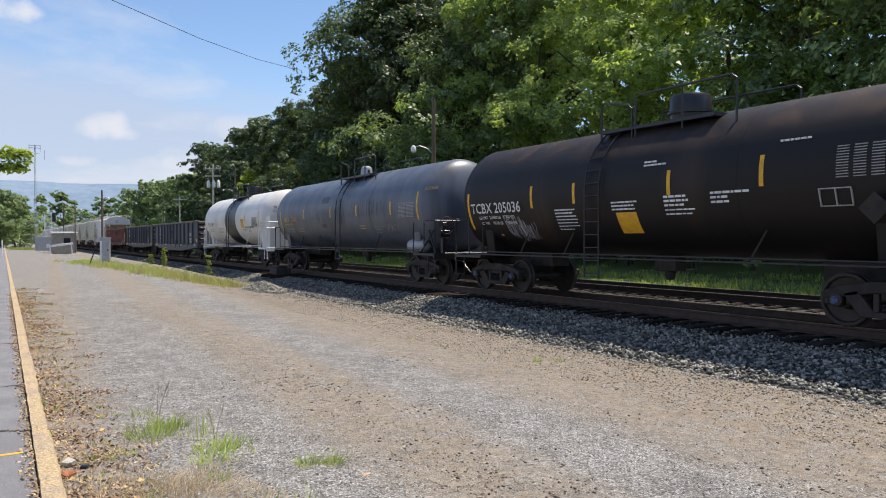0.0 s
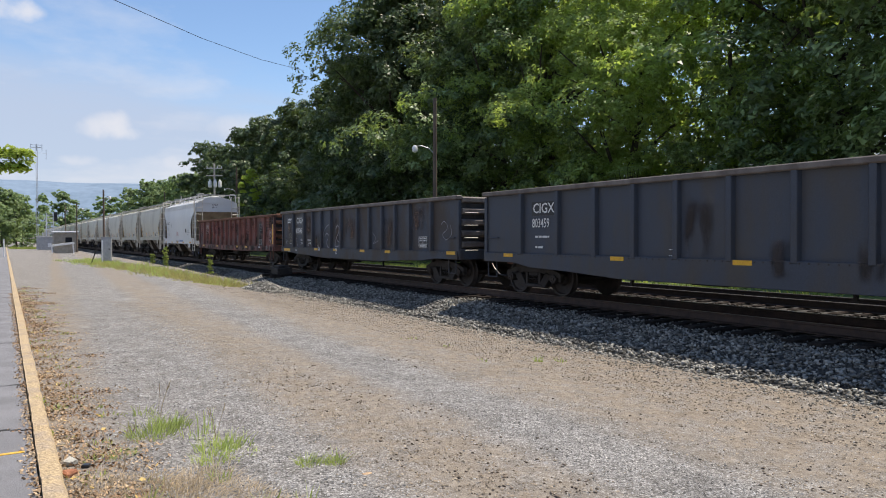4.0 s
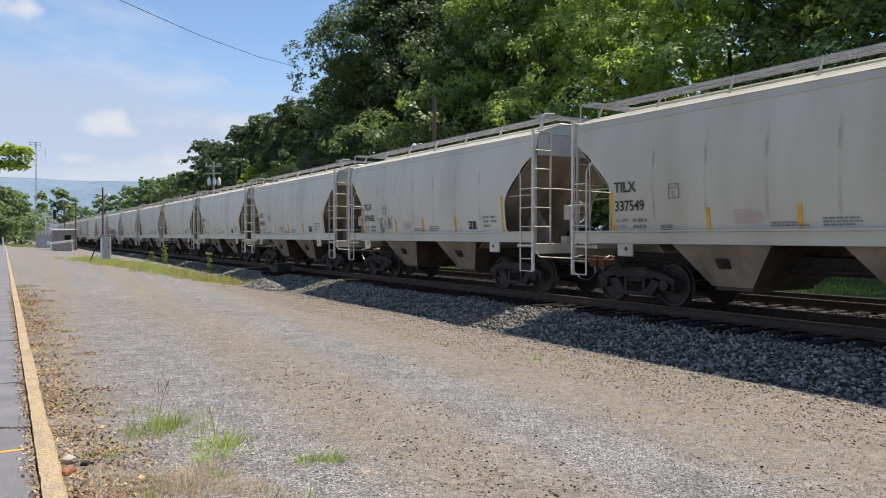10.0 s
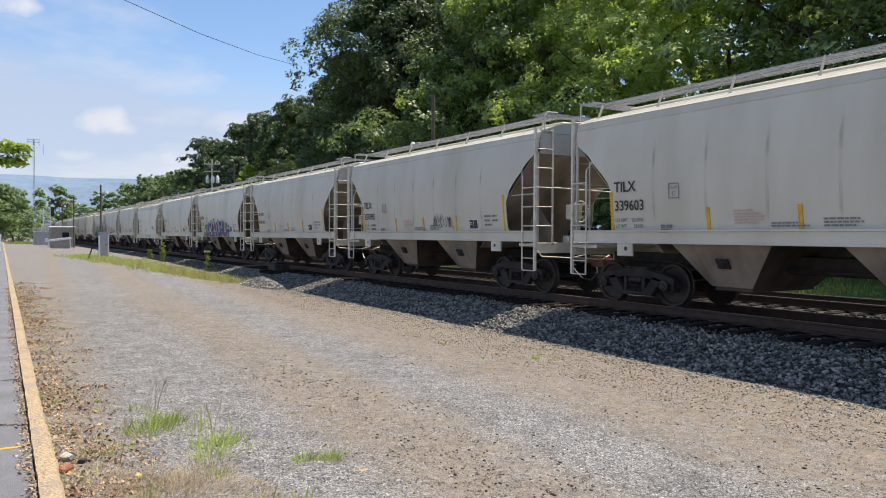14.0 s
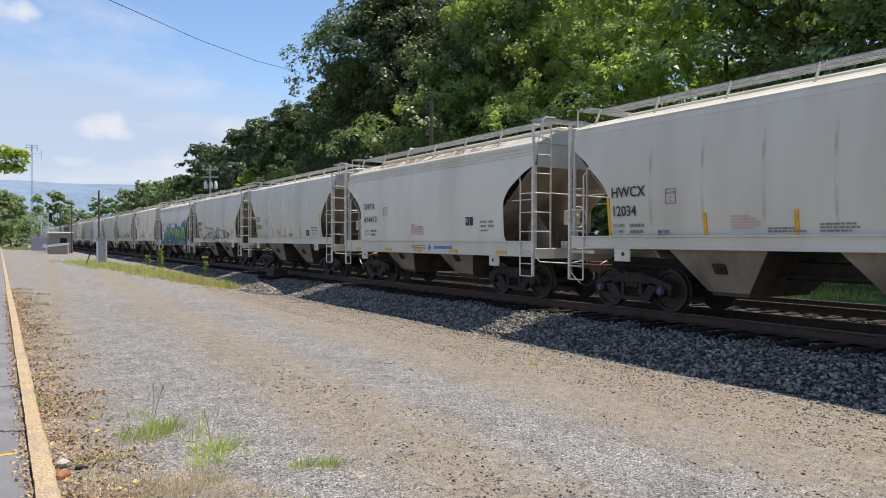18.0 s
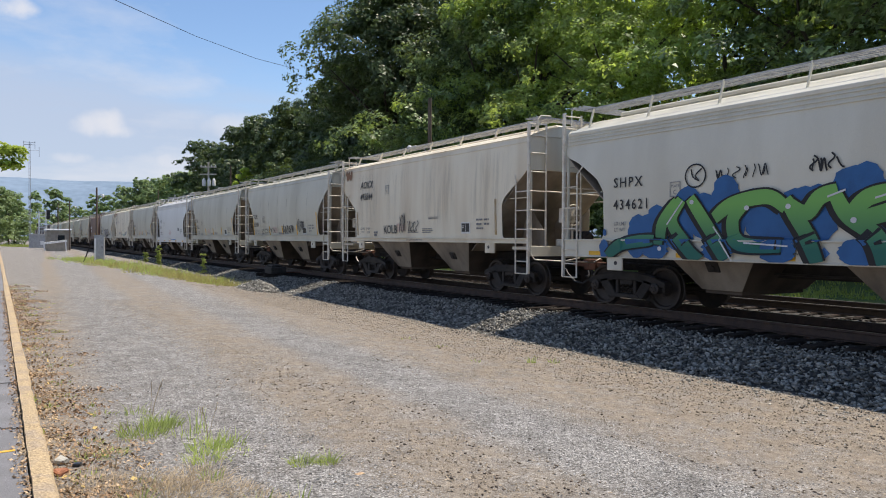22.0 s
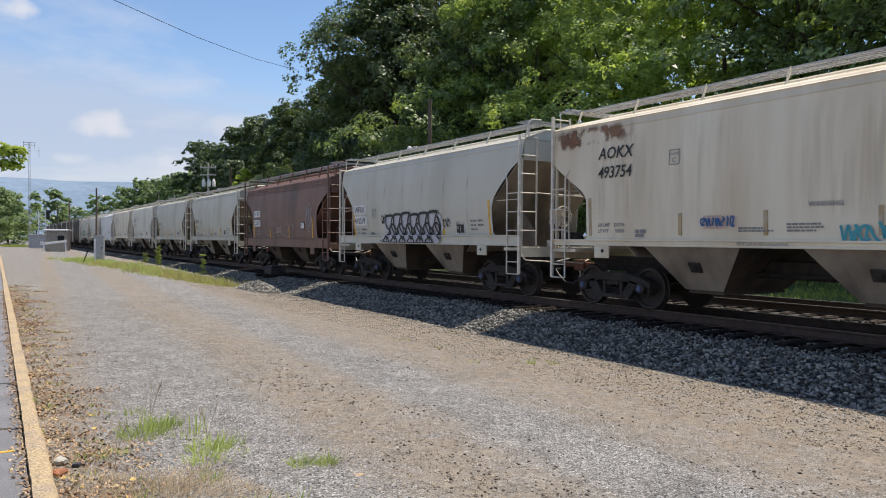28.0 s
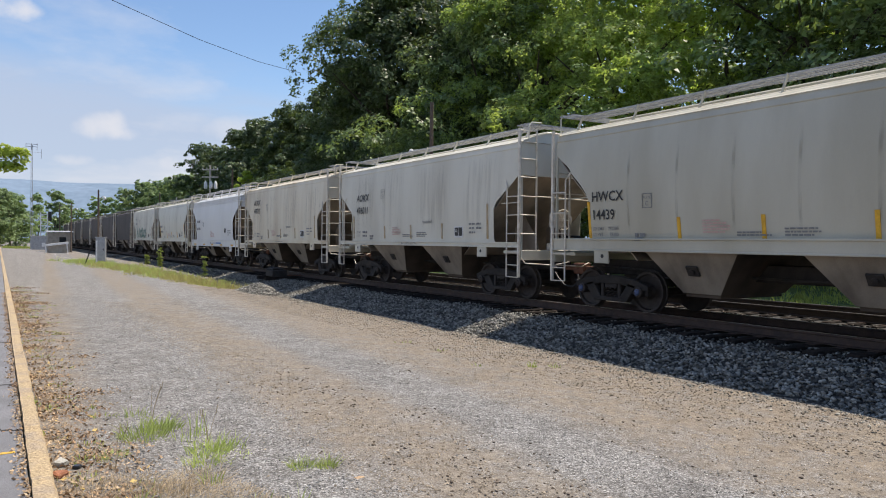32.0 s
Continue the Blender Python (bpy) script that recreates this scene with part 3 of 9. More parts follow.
def raw_mesh(name, verts, faces, material, smooth=False):
    """A large mesh from arrays, all faces with the same number of corners."""
    me = bpy.data.meshes.new(name)
    verts, faces = np.asarray(verts, np.float32), np.asarray(faces, np.int32)
    k = faces.shape[1]
    me.vertices.add(len(verts))
    me.vertices.foreach_set("co", verts.ravel())
    me.loops.add(faces.size)
    me.loops.foreach_set("vertex_index", faces.ravel())
    me.polygons.add(len(faces))
    me.polygons.foreach_set("loop_start", np.arange(0, faces.size, k, dtype=np.int32))
    me.polygons.foreach_set("loop_total", np.full(len(faces), k, np.int32))
    if smooth:
        me.polygons.foreach_set("use_smooth", np.ones(len(faces), bool))
    me.update(calc_edges=True)
    me.validate()
    me.materials.append(material)
    return me


# ---- the plan ----
TRACK, SECOND, RAIL_TOP = 12.95, 17.25, 0.25   # centre lines across, height of the rail heads
SPEED = 12.8                                   # the train's, towards the viewer


def lot_height(x, y):
    """The lot falls a little towards the tracks and is slightly uneven."""
    near = 1.0 - 0.65 * min(max((y - 25) / 30, 0), 1)
    z = -0.046 * min(max(x - 0.4, 0), 9.4) * near
    if 0.4 < x < 9.6 and abs(y) < 80:
        z += 0.018 * noise.noise((x * 0.7, y * 0.35, 3.0)) + 0.01 * noise.noise((x * 2.1, y * 1.7, 9.0))
    if x > 19:
        z = -0.35 + max(0, min(x - 31, 14)) * 0.10
    elif x > 9.9:
        z = -0.6
    return z


def ground():
    xs = [-3500, -900, -200, -60, -20, -8, -3, 0, 0.3] + [0.45 + 0.35 * i for i in range(25)] + [9.2, 9.5, 9.8, 10.0, 14, 19, 19.5, 22, 26, 31, 35, 40, 45, 80, 200, 700, 3500]
    ys = [-3500, -800, -150, -40, -10] + [-4 + 0.6 * i for i in range(75)] + [44, 50, 60, 75, 95, 120, 160, 220, 350, 700, 1600, 3500]
    vs = [(x, y, lot_height(x, y)) for x in xs for y in ys]
    w = len(ys)
    fs = [(i * w + j, (i + 1) * w + j, (i + 1) * w + j + 1, i * w + j + 1) for i in range(len(xs) - 1) for j in range(w - 1)]
    tagged(new("ground", raw_mesh("ground", vs, fs, GROUND, True)), "grey gravel lot with brown wheel tracks and dirt", "ground", kind="structure")
    # asphalt walk behind the kerb
    g = Geo().box(-30, 0.185, -30, 190, -0.2, 0.085)
    ob = place("pavement", g.mesh("pavement", ASPHALT), label="cracked grey asphalt strip behind the yellow kerb", category="pavement", kind="structure")
    return ob


def kerb():
    root = tagged(new("kerb"), "worn concrete kerb with faded yellow paint", "kerb", kind="structure")
    y = -12.0
    k = 0
    rnd = random.Random(4)
    while y < 185:
        n = 2.4 if y < 30 else 8.0
        w0, w1 = 0.195 + rnd.uniform(-.006, .006), 0.335 + rnd.uniform(-.01, .01)
        g = Geo()
        tip = 0.11 + rnd.uniform(-.006, .004)
        form = [(0.0, -0.2), (0.0, tip - 0.02), (0.012, tip), (0.45, tip + 0.003), (0.86, tip), (1.0, tip - 0.03), (1.0, -0.2)]

        def fn(u, v):
            p, z = form[round(v * 6)]
            yy = y + (n - 0.008) * u
            chip = 0.010 * noise.noise((yy * 3.1, p * 4, 2.0)) + 0.006 * noise.noise((yy * 11.0, p * 7, 4.0))
            end = 0.02 * max(0, 1 - min(u, 1 - u) * n / 0.05)
            return (w0 + (w1 - w0) * p + chip * (1 if p > 0.5 else -1), yy, z + (chip * 0.7 - end if z > 0 else 0))
        g.sheet(fn, 30, 6)
        part("kerb_stone", g, KERB_PAINT, root)
        y += n
        k += 1


def track_bed():
    prof = [(9.2, -0.62), (9.5, -0.46), (10.2, -0.26), (10.85, -0.06), (11.9, -0.045), (12.1, 0.02), (19.3, 0.02), (20.6, -0.3), (20.6, -0.8), (9.2, -0.8)]
    g = Geo().prism(prof, -120, 900, "y")
    place("ballast_bed", g.mesh("ballast_bed", BALLAST), label="raised limestone bed under two tracks, coloured dark as the stones' gaps", category="ballast", kind="structure")


def rail_profile():
    h = 0.185
    return [(-0.076, 0), (0.076, 0), (0.076, 0.012), (0.012, 0.03), (0.012, h - 0.045), (0.037, h - 0.034), (0.037, h - 0.006), (0.028, h), (-0.028, h), (-0.037, h - 0.006),
            (-0.037, h - 0.034), (-0.012, h - 0.045), (-0.012, 0.03), (-0.076, 0.012)]


def track(centre, label, long_ties):
    root = tagged(new("railway_track", None), label, "railway track", "tracks", kind="structure")
    for side in (-1, 1):
        x = centre + side * 0.755
        prof = [(x + a, RAIL_TOP - 0.185 + b) for a, b in rail_profile()]
        rail = part("rail", Geo().prism(prof, -120, 900, "y"), RAIL_STEEL if long_ties else RAIL_DULL, root)
        part("rail_head", Geo().box(x - 0.027, x + 0.027, -120, 900, RAIL_TOP - 0.001, RAIL_TOP + 0.003), TREAD, rail, "polished running surface")
    rnd = random.Random(int(centre * 10))
    me = [kept(("tie", i), lambda i=i: Geo().box(-1.3 - i * 0.22, 1.3, -0.115, 0.115, -0.15, 0).mesh("tie", TIE_WOOD, bevel=0.012)) for i in range(3)]
    plate = kept("tie_plate", lambda: Geo().box(-0.19, 0.19, -0.09, 0.09, 0, 0.012).mesh("tie_plate", RAIL_STEEL))
    y = -2.0
    k = 0
    while y < 110:
        pick = rnd.choice((0, 1, 2, 2)) if long_ties and y < 40 else 0
        tie = place("tie", me[pick], root, pose(centre + rnd.uniform(-.05, .05), y + rnd.uniform(-.03, .03), 0.052 + rnd.uniform(-.008, .004), 0, 0, rnd.uniform(-1, 1)))
        if y < 25:
            place("tie_plate", plate, tie, pose(-0.755, 0, 0))
        y += 0.53 if y < 60 else 0.53
        k += 1
    g = Geo()
    while y < 900:
        g.box(centre - 1.3, centre + 1.3, y - 0.115, y + 0.115, -0.1, 0.052)
        y += 0.53
    tagged(part("far_ties", g, TIE_WOOD, root), kind="stuff")
    return root


# ---- rolling stock; each stands at its centre, on the rail heads, its length along y ----
def wheelset_mesh():
    g = Geo()
    for s in (-1, 1):
        prof = [(0.09, 0.68), (0.10, 0.665), (0.16, 0.70), (0.33, 0.715), (0.385, 0.69), (0.482, 0.685), (0.482, 0.715), (0.458, 0.73), (0.455, 0.82), (0.445, 0.828),
                (0.395, 0.825), (0.37, 0.775), (0.17, 0.745), (0.13, 0.83), (0.09, 0.835)]
        g.lathe([(r, s * a) for r, a in prof], 16)
        g.lathe([(0.11, s * 0.92), (0.115, s * 1.0), (0.115, s * 1.12), (0.09, s * 1.135)], 10)
        g.lathe([(0.065, s * 1.13), (0.065, s * 1.15)], 10)
        for k in range(3):
            a = k * 2 * math.pi / 3
            g.lathe([(0.018, s * 1.145), (0.018, s * 1.165)], 6, at=(0, 0.045 * math.cos(a), 0.045 * math.sin(a)))
    g.lathe([(0.085, -1.0), (0.085, 1.0)], 12)
    return g.mesh("wheelset", WHEEL_IRON, smooth=True)


def truck(parent, y, caps):
    body = kept("bolster", lambda: Geo().box(-1.05, 1.05, -0.19, 0.19, 0.50, 0.70).box(-0.2, 0.2, -0.25, 0.25, 0.66, 0.82).beam((-0.9, -0.5, 0.42), (0.9, -0.5, 0.42), 0.1, 0.14)
                .beam((-0.9, 0.5, 0.42), (0.9, 0.5, 0.42), 0.1, 0.14).mesh("bolster", TRUCK_IRON, bevel=0.015))
    t = place("truck", body, parent, pose(0, y, 0), "grimy cast-iron four-wheel truck")
    frames = kept("side_frame", lambda: side_frame_one(1))
    for s in (-1, 1):
        place("side_frame", frames, t, pose(0, 0, 0, 0, 0, 0 if s > 0 else 180))
        for k in (-1, 0, 1):
            place("spring", kept("spring", spring_mesh), t, pose(s * 1.0, k * 0.135, 0.30))
    for k in (-1, 1):
        w = place("wheelset", kept("wheelset", wheelset_mesh), t, pose(0, k * 0.889, 0.457), "steel wheels on one axle with roller bearings")
        w["turns"] = k
        WHEELS[k].append(w)
        if caps:
            for s in (-1, 1):
                CAPS.append((w, s))
    return t


def side_frame_one(s):
    g = Geo()
    a0, a1 = 0.94, 1.06
    g.prism([(-1.14, 0.48), (-1.14, 0.60), (-0.80, 0.71), (-0.30, 0.79), (0.30, 0.79), (0.80, 0.71), (1.14, 0.60), (1.14, 0.48), (0.74, 0.53), (0.30, 0.60), (-0.30, 0.60), (-0.74, 0.53)], a0, a1 + 0.02)
    for e in (-1, 1):
        g.prism([(e * 0.80, 0.58), (e * 0.56, 0.64), (e * 0.26, 0.26), (e * 0.50, 0.20)], a0 - 0.015, a1 + 0.02)
        g.prism([(e * 0.31, 0.64), (e * 0.22, 0.64), (e * 0.22, 0.30), (e * 0.31, 0.28)], a0, a1)
        g.box(a0, a1, min(e * 1.12, e * 1.03), max(e * 1.12, e * 1.03), 0.38, 0.56)
        g.box(a0, a1, min(e * 0.75, e * 0.67), max(e * 0.75, e * 0.67), 0.40, 0.58)
    g.prism([(-0.46, 0.21), (0.46, 0.21), (0.38, 0.30), (-0.38, 0.30)], a0 - 0.02, a1 + 0.03)
    return g.mesh("side_frame", TRUCK_IRON, bevel=0.014)


def spring_mesh():
    g = Geo()
    pts = [(0.055 * math.cos(a * 0.9), 0.055 * math.sin(a * 0.9), 0.013 * a * 0.9) for a in range(0, 29)][::2]
    return g.tube(pts, 0.014, 4).mesh("spring", TRUCK_IRON, smooth=True)


WHEELS, CAPS, CARS = {-1: [], 1: []}, [], []


def coupler(parent, y, s):
    def make():
        g = Geo().box(-0.07, 0.07, 0.0, 0.55, 0.80, 0.93)
        g.prism([(-0.13, 0.50), (0.13, 0.50), (0.15, 0.66), (0.09, 0.735), (0.04, 0.62), (-0.05, 0.62), (-0.08, 0.735), (-0.14, 0.70)], 0.72, 1.0, "z")
        return g.mesh("coupler", RUST, bevel=0.015)
    place("coupler", kept("coupler", make), parent, pose(0, y, 0, 0, 0, 0 if s > 0 else 180), "rusty steel coupler")
    hose = kept("brake_hose", lambda: Geo().tube([(0.35, 0.02, 0.75), (0.35, 0.15, 0.6), (0.3, 0.35, 0.42), (0.18, 0.52, 0.38), (0.05, 0.62, 0.5)], 0.024, 6).mesh("brake_hose", BAND_BLACK, smooth=True))
    place("brake_hose", hose, parent, pose(0, y, 0, 0, 0, 0 if s > 0 else 180), "black rubber brake hose")


def brake_wheel_mesh(iron=None):
    g = Geo()
    ring = [(0.27 * math.cos(a), 0.03, 0.27 * math.sin(a)) for a in [2 * math.pi * k / 20 for k in range(21)]]
    g.tube(ring, 0.017, 5)
    for k in range(6):
        a = 2 * math.pi * k / 6
        g.tube([(0, 0, 0), (0.27 * math.cos(a), 0.03, 0.27 * math.sin(a))], 0.012, 4)
    g.cone((0, -0.12, 0), (0, 0.05, 0), 0.05, 0.04, 8)
    return g.mesh("brake_wheel", iron or RUST, smooth=True)


STYLES = {
    # half length, cut at the ends (reach, curve), sill foot and head, eave, crown
    "round": dict(L=5.7, cut=1.22, kind="round", s0=1.36, s1=1.62, eave=4.08, crown=4.40),
    "flow": dict(L=5.75, cut=1.30, kind="flow", s0=1.12, s1=1.50, eave=3.95, crown=4.42),
    "angle": dict(L=5.75, cut=1.25, kind="angle", s0=1.40, s1=1.52, eave=4.10, crown=4.42),
}
HALF = 1.55
SAG = {"round": (0.09, 0.15), "flow": (0.04, 0.14), "angle": (0.03, 0.06)}


def sag(style, z):
    """How far the rounded side draws in below and above its widest line."""
    st = STYLES[style]
    v = (z - st["s1"]) / (st["eave"] - st["s1"])
    if v < -0.02:
        return 0.0
    lo, hi = SAG[style]
    return lo * ((0.45 - v) / 0.45) ** 2 if v < 0.45 else hi * ((v - 0.45) / 0.55) ** 2


CUTS = {  # height, and how far the side sheet stops short of the car's end there
    "round": ((1.60, 1.18), (1.70, 1.27), (2.39, 1.27), (2.65, 1.13), (2.88, 0.92), (3.15, 0.60), (3.26, 0.54), (3.61, 0.02)),
    "flow": ((1.50, 1.20), (1.62, 1.30), (2.55, 1.30), (2.85, 1.08), (3.25, 0.45), (3.42, 0.02)),
    "angle": ((1.50, 1.10), (1.60, 1.16), (2.44, 1.16), (2.60, 1.02), (3.15, 0.19), (3.30, 0.02)),
}


def end_cut(st, z):
    """How far the side sheet stops short of the car's end at a height."""
    tab = CUTS[st["kind"]]
    return float(np.interp(z, [a for a, _ in tab], [b for _, b in tab])) if z < tab[-1][0] else 0.0


def hopper(style, paint, trim=None):
    """A two-bay covered hopper car."""
    st = STYLES[style]
    key = (style, paint.name)
    L, s0, s1, ev, cr = st["L"], st["s0"], st["s1"], st["eave"], st["crown"]
    car = new("hopper_car")
    trim = trim or paint

    def sides(sx):
        g = Geo()
        nz = 26

        def fn(u, v):
            z = s1 - 0.02 + (ev - s1 + 0.02) * v
            e = end_cut(st, z)
            x = HALF - sag(style, max(z, s1))
            return (sx * x, (-L + e) + (2 * L - 2 * e) * u, z)
        g.sheet(fn, 6, nz)
        return g.mesh("side_sheet", paint, solid=0.012, smooth=True)

    for sx in (-1, 1):
        place("side_sheet", kept((key, "side", sx), lambda: sides(sx)), car)
    top = HALF - SAG[style][1]
    drop = 0.044 if style == "round" else 0.022

    def roof():
        g = Geo()

        def fn(u, v):
            a = -1 + 2 * v
            z = ev + (cr - ev) * (1 - abs(a) ** (1.7 if style == "flow" else 2.2))
            return (a * (top + 0.02), -L + 2 * L * u, z)
        g.sheet(fn, 6, 14)
        return g.mesh("roof", paint, solid=0.02, smooth=True)

    place("roof", kept((key, "roof"), roof), car)
    for sx in (-1, 1):
        place("eave_rail", kept((key, "eave", sx), lambda: Geo().prism([(sx * x, ev + z) for x, z in (((top - 0.03, -0.05), (top + 0.035, -0.05), (top + 0.04, 0.02), (top - 0.04, 0.085)) if style == "flow" else ((top - 0.02, -0.17), (top + drop, -0.165), (top + drop + 0.004, -0.14), (top - 0.01, 0.0), (top - 0.12, 0.08), (top - 0.12, 0.05)))], -L, L, "y").mesh("eave_rail", trim, bevel=0.008)), car)
        if style == "flow":
            for dz in (0.09, 0.17, 0.25):
                xr = HALF - sag(style, ev - dz - 0.015)
                place("roof_rib", kept((key, "rib", sx, dz), lambda: Geo().box(min(sx * (xr - 0.02), sx * (xr + 0.026)), max(sx * (xr - 0.02), sx * (xr + 0.026)), -L + 0.05, L - 0.05, ev - dz - 0.03, ev - dz).mesh("roof_rib", paint, bevel=0.008)), car)
        if style == "round":
            for i in range(6):
                y = -3.25 + 1.3 * i
                z0 = s1 if abs(y) < 4 else 2.2
                seam = kept((style, "seam", sx), lambda: Geo().sheet(lambda u, v: (sx * (HALF + 0.0155 - sag(style, s1 + 0.86 * v * (ev - s1))), -0.045 + 0.09 * u, s1 + 0.86 * v * (ev - s1)), 2, 14).mesh("weld_seam", SEAM_DUST))
                place("weld_seam", seam, car, pose(0, y, 0))
        # side sill: web, upper ledge and lower lip
        def sill():
            prof = [(1.42, s1 - 0.035), (1.42, s1), (1.60, s1), (1.60, s1 - 0.035), (1.56, s1 - 0.035), (1.56, s0 + 0.012), (1.59, s0 + 0.012), (1.59, s0 - 0.02), (1.42, s0 - 0.02), (1.42, s0 + 0.012),
                    (1.50, s0 + 0.012), (1.50, s1 - 0.035)]
            return Geo().prism([(sx * x, z) for x, z in prof], -L + 0.05, L - 0.05, "y").mesh("side_sill", trim, bevel=0.006)
        place("side_sill", kept((key, "sill", sx), sill), car)
    # end walls, slope sheets
    hi = CUTS[style][-1][0] - 0.01
    for e in (-1, 1):
        def slope(e=e):
            g = Geo()
            g.box(-top, top, min(e * (L - 0.06), e * (L - 0.02)), max(e * (L - 0.06), e * (L - 0.02)), hi - 0.05, ev)
            g.add([(a * top, e * L, ev) for a in (-1, -.6, -.2, .2, .6, 1)] + [(a * top, e * (L - 0.02), ev + (cr - ev) * (1 - abs(a) ** 2.2) - 0.005) for a in (-1, -.6, -.2, .2, .6, 1)], [(i, i + 1, i + 7, i + 6) for i in range(5)])
            return g.mesh("end_wall", paint)
        place("end_wall", kept((key, "endw", e), slope), car)

        def sheet_(e=e):
            g = Geo()
            g.sheet(lambda u, v: ((-1 + 2 * u) * (HALF - 0.025 - sag(style, max(s1, hi - (hi - 1.15) * v))), e * (L - 0.05 - (st["cut"] + 1.35) * v), hi - (hi - 1.15) * v), 2, 10)
            return g.mesh("slope_sheet", SLOPE_DUST if paint is not HOPPER_BROWN else paint, solid=0.02)
        place("slope_sheet", kept((key, "slope", e), sheet_), car)
        # webs under the slope
        for sx in (-0.55, 0.55):
            web = kept((key, "web", e), lambda: Geo().prism([(e * (L - 1.15), 2.3), (e * (L - 1.5), 1.9), (e * (L - 1.5), 1.3), (e * (L - 0.45), 1.3), (e * (L - 0.6), 1.7)], -0.012, 0.012).mesh("bolster_web", SLOPE_DUST if paint is not HOPPER_BROWN else paint))
            place("bolster_web", web, car, pose(sx, 0, 0))
        # end sill platform and posts
        def plat(e=e):
            g = Geo()
            a, b = sorted((e * (L + 0.0), e * (L - 0.75)))
            g.box(-1.5, 1.5, a, b, 1.22, 1.30)
            g.box(-1.5, 1.5, min(e * (L - 0.03), e * (L + 0.03)), max(e * (L - 0.03), e * (L + 0.03)), 1.06, 1.32)
            for sx in (-1.46, 1.46):
                g.box(sx - 0.03, sx + 0.03, min(e * (L - 0.07), e * (L - 0.01)), max(e * (L - 0.07), e * (L - 0.01)), 1.3, hi)
            return g.mesh("end_platform", trim, bevel=0.008)
        place("end_platform", kept((key, "plat", e), plat), car)
        for sx in (-1, 1):
            # ladders that share the corner stile: a tall one on the end, a short one on the side with a stirrup below
            rung_paint = LADDER_PAINT if paint is not HOPPER_BROWN else paint
            top_z = ev + 0.10 if style == "round" else cr + 0.02

            def end_ladder(e=e, sx=sx):
                g = Geo().box(*sorted((sx * 1.535, sx * 1.595)), *sorted((e * (L - 0.03), e * (L + 0.03))), 0.62, top_z)
                g.box(*sorted((sx * 1.00, sx * 1.04)), *sorted((e * (L + 0.0), e * (L + 0.03))), 1.25, top_z)
                for z in (1.74, 2.22, 2.70, 3.19, 3.66, top_z - 0.05) + ((4.10,) if top_z > 4.3 else ()):
                    g.tube([(sx * 1.02, e * (L + 0.02), z), (sx * 1.56, e * (L + 0.02), z)], 0.015, 6)
                return g.mesh("ladder", rung_paint)

            def side_ladder(e=e, sx=sx):
                x = sx * 1.59
                g = Geo().tube([(x, e * (L - 0.49), 0.62), (x, e * (L - 0.49), 2.98), (sx * 1.53, e * (L - 0.61), 3.16)], 0.02, 6)
                for z in (0.62, 0.93, 1.26, 1.74, 2.22, 2.70):
                    g.tube([(x, e * (L - 0.49), z), (x, e * L, z)], 0.015, 6)
                return g.mesh("ladder", rung_paint)
            place("ladder", kept((key, "ladder_end", e, sx), end_ladder), car, None, "steel end ladder")
            place("ladder", kept((key, "ladder_side", e, sx), side_ladder), car, None, "steel side ladder with a stirrup step")
            place("grab_iron", kept((key, "grab"), lambda: Geo().tube([(0, 0, 0), (0.06, 0, 0), (0.06, 1.15, 0), (0, 1.15, 0)], 0.014, 5).mesh("grab_iron", trim)), car, pose(sx * 1.5, e * (L - 0.05) if e < 0 else e * (L - 0.05) - 1.15, 2.55, 0, 0, 0))
        place("cross_bar", kept((key, "cross_bar", e), lambda e=e: Geo().tube([(-1.02, e * (L + 0.03), 2.71), (1.02, e * (L + 0.03), 2.66)], 0.016, 6).mesh("cross_bar", LADDER_PAINT if paint is not HOPPER_BROWN else paint)), car, None, "long steel handrail across the end")
        coupler(car, e * L - e * 0.03, e)
        place("cut_lever", kept((key, "lever", e), lambda: Geo().tube([(-1.5, e * (L + 0.02), 1.12), (-1.42, e * (L + 0.10), 0.98), (-0.5, e * (L + 0.12), 0.93), (-0.12, e * (L + 0.3), 1.02)], 0.016, 6).mesh("cut_lever", LADDER_PAINT)), car, None, "pale uncoupling lever")
        place("air_hose", kept(("hose", e), lambda: Geo().tube([(0.3, e * (L - 0.05), 0.95), (0.3, e * (L + 0.12), 0.82), (0.22, e * (L + 0.28), 0.58), (0.08, e * (L + 0.38), 0.52), (0.0, e * (L + 0.42), 0.56)], 0.028, 7).mesh("air_hose", BAND_BLACK, smooth=True)), car, None, "black rubber brake hose")
    place("centre_sill", kept("centre_sill_h", lambda: Geo().box(-0.25, 0.25, -5.7, 5.7, 0.78, 1.12).mesh("centre_sill", TRUCK_IRON, bevel=0.015)), car)
    # jacking pads at the bolsters
    for e in (-1, 1):
        for sx in (-1, 1):
            place("jacking_pad", kept((key, "pad"), lambda: Geo().prism([(-0.225, 0.02), (0.225, 0.02), (0.225, -0.29), (-0.225, -0.29)], -0.025, 0.025).mesh("jacking_pad", trim, bevel=0.012)), car, pose(sx * 1.55, e * (L - 1.68), s0))
            # the hole's shade is a black disc; the pad itself is uncut
            place("pad_hole", kept("pad_hole", lambda: Geo().lathe([(0.045, -0.03), (0.045, 0.03)], 12, "x").mesh("pad_hole", BAND_BLACK)), car, pose(sx * 1.55, e * (L - 1.72), s0 - 0.13), "black disc that stands for the shaded hole in the pad")
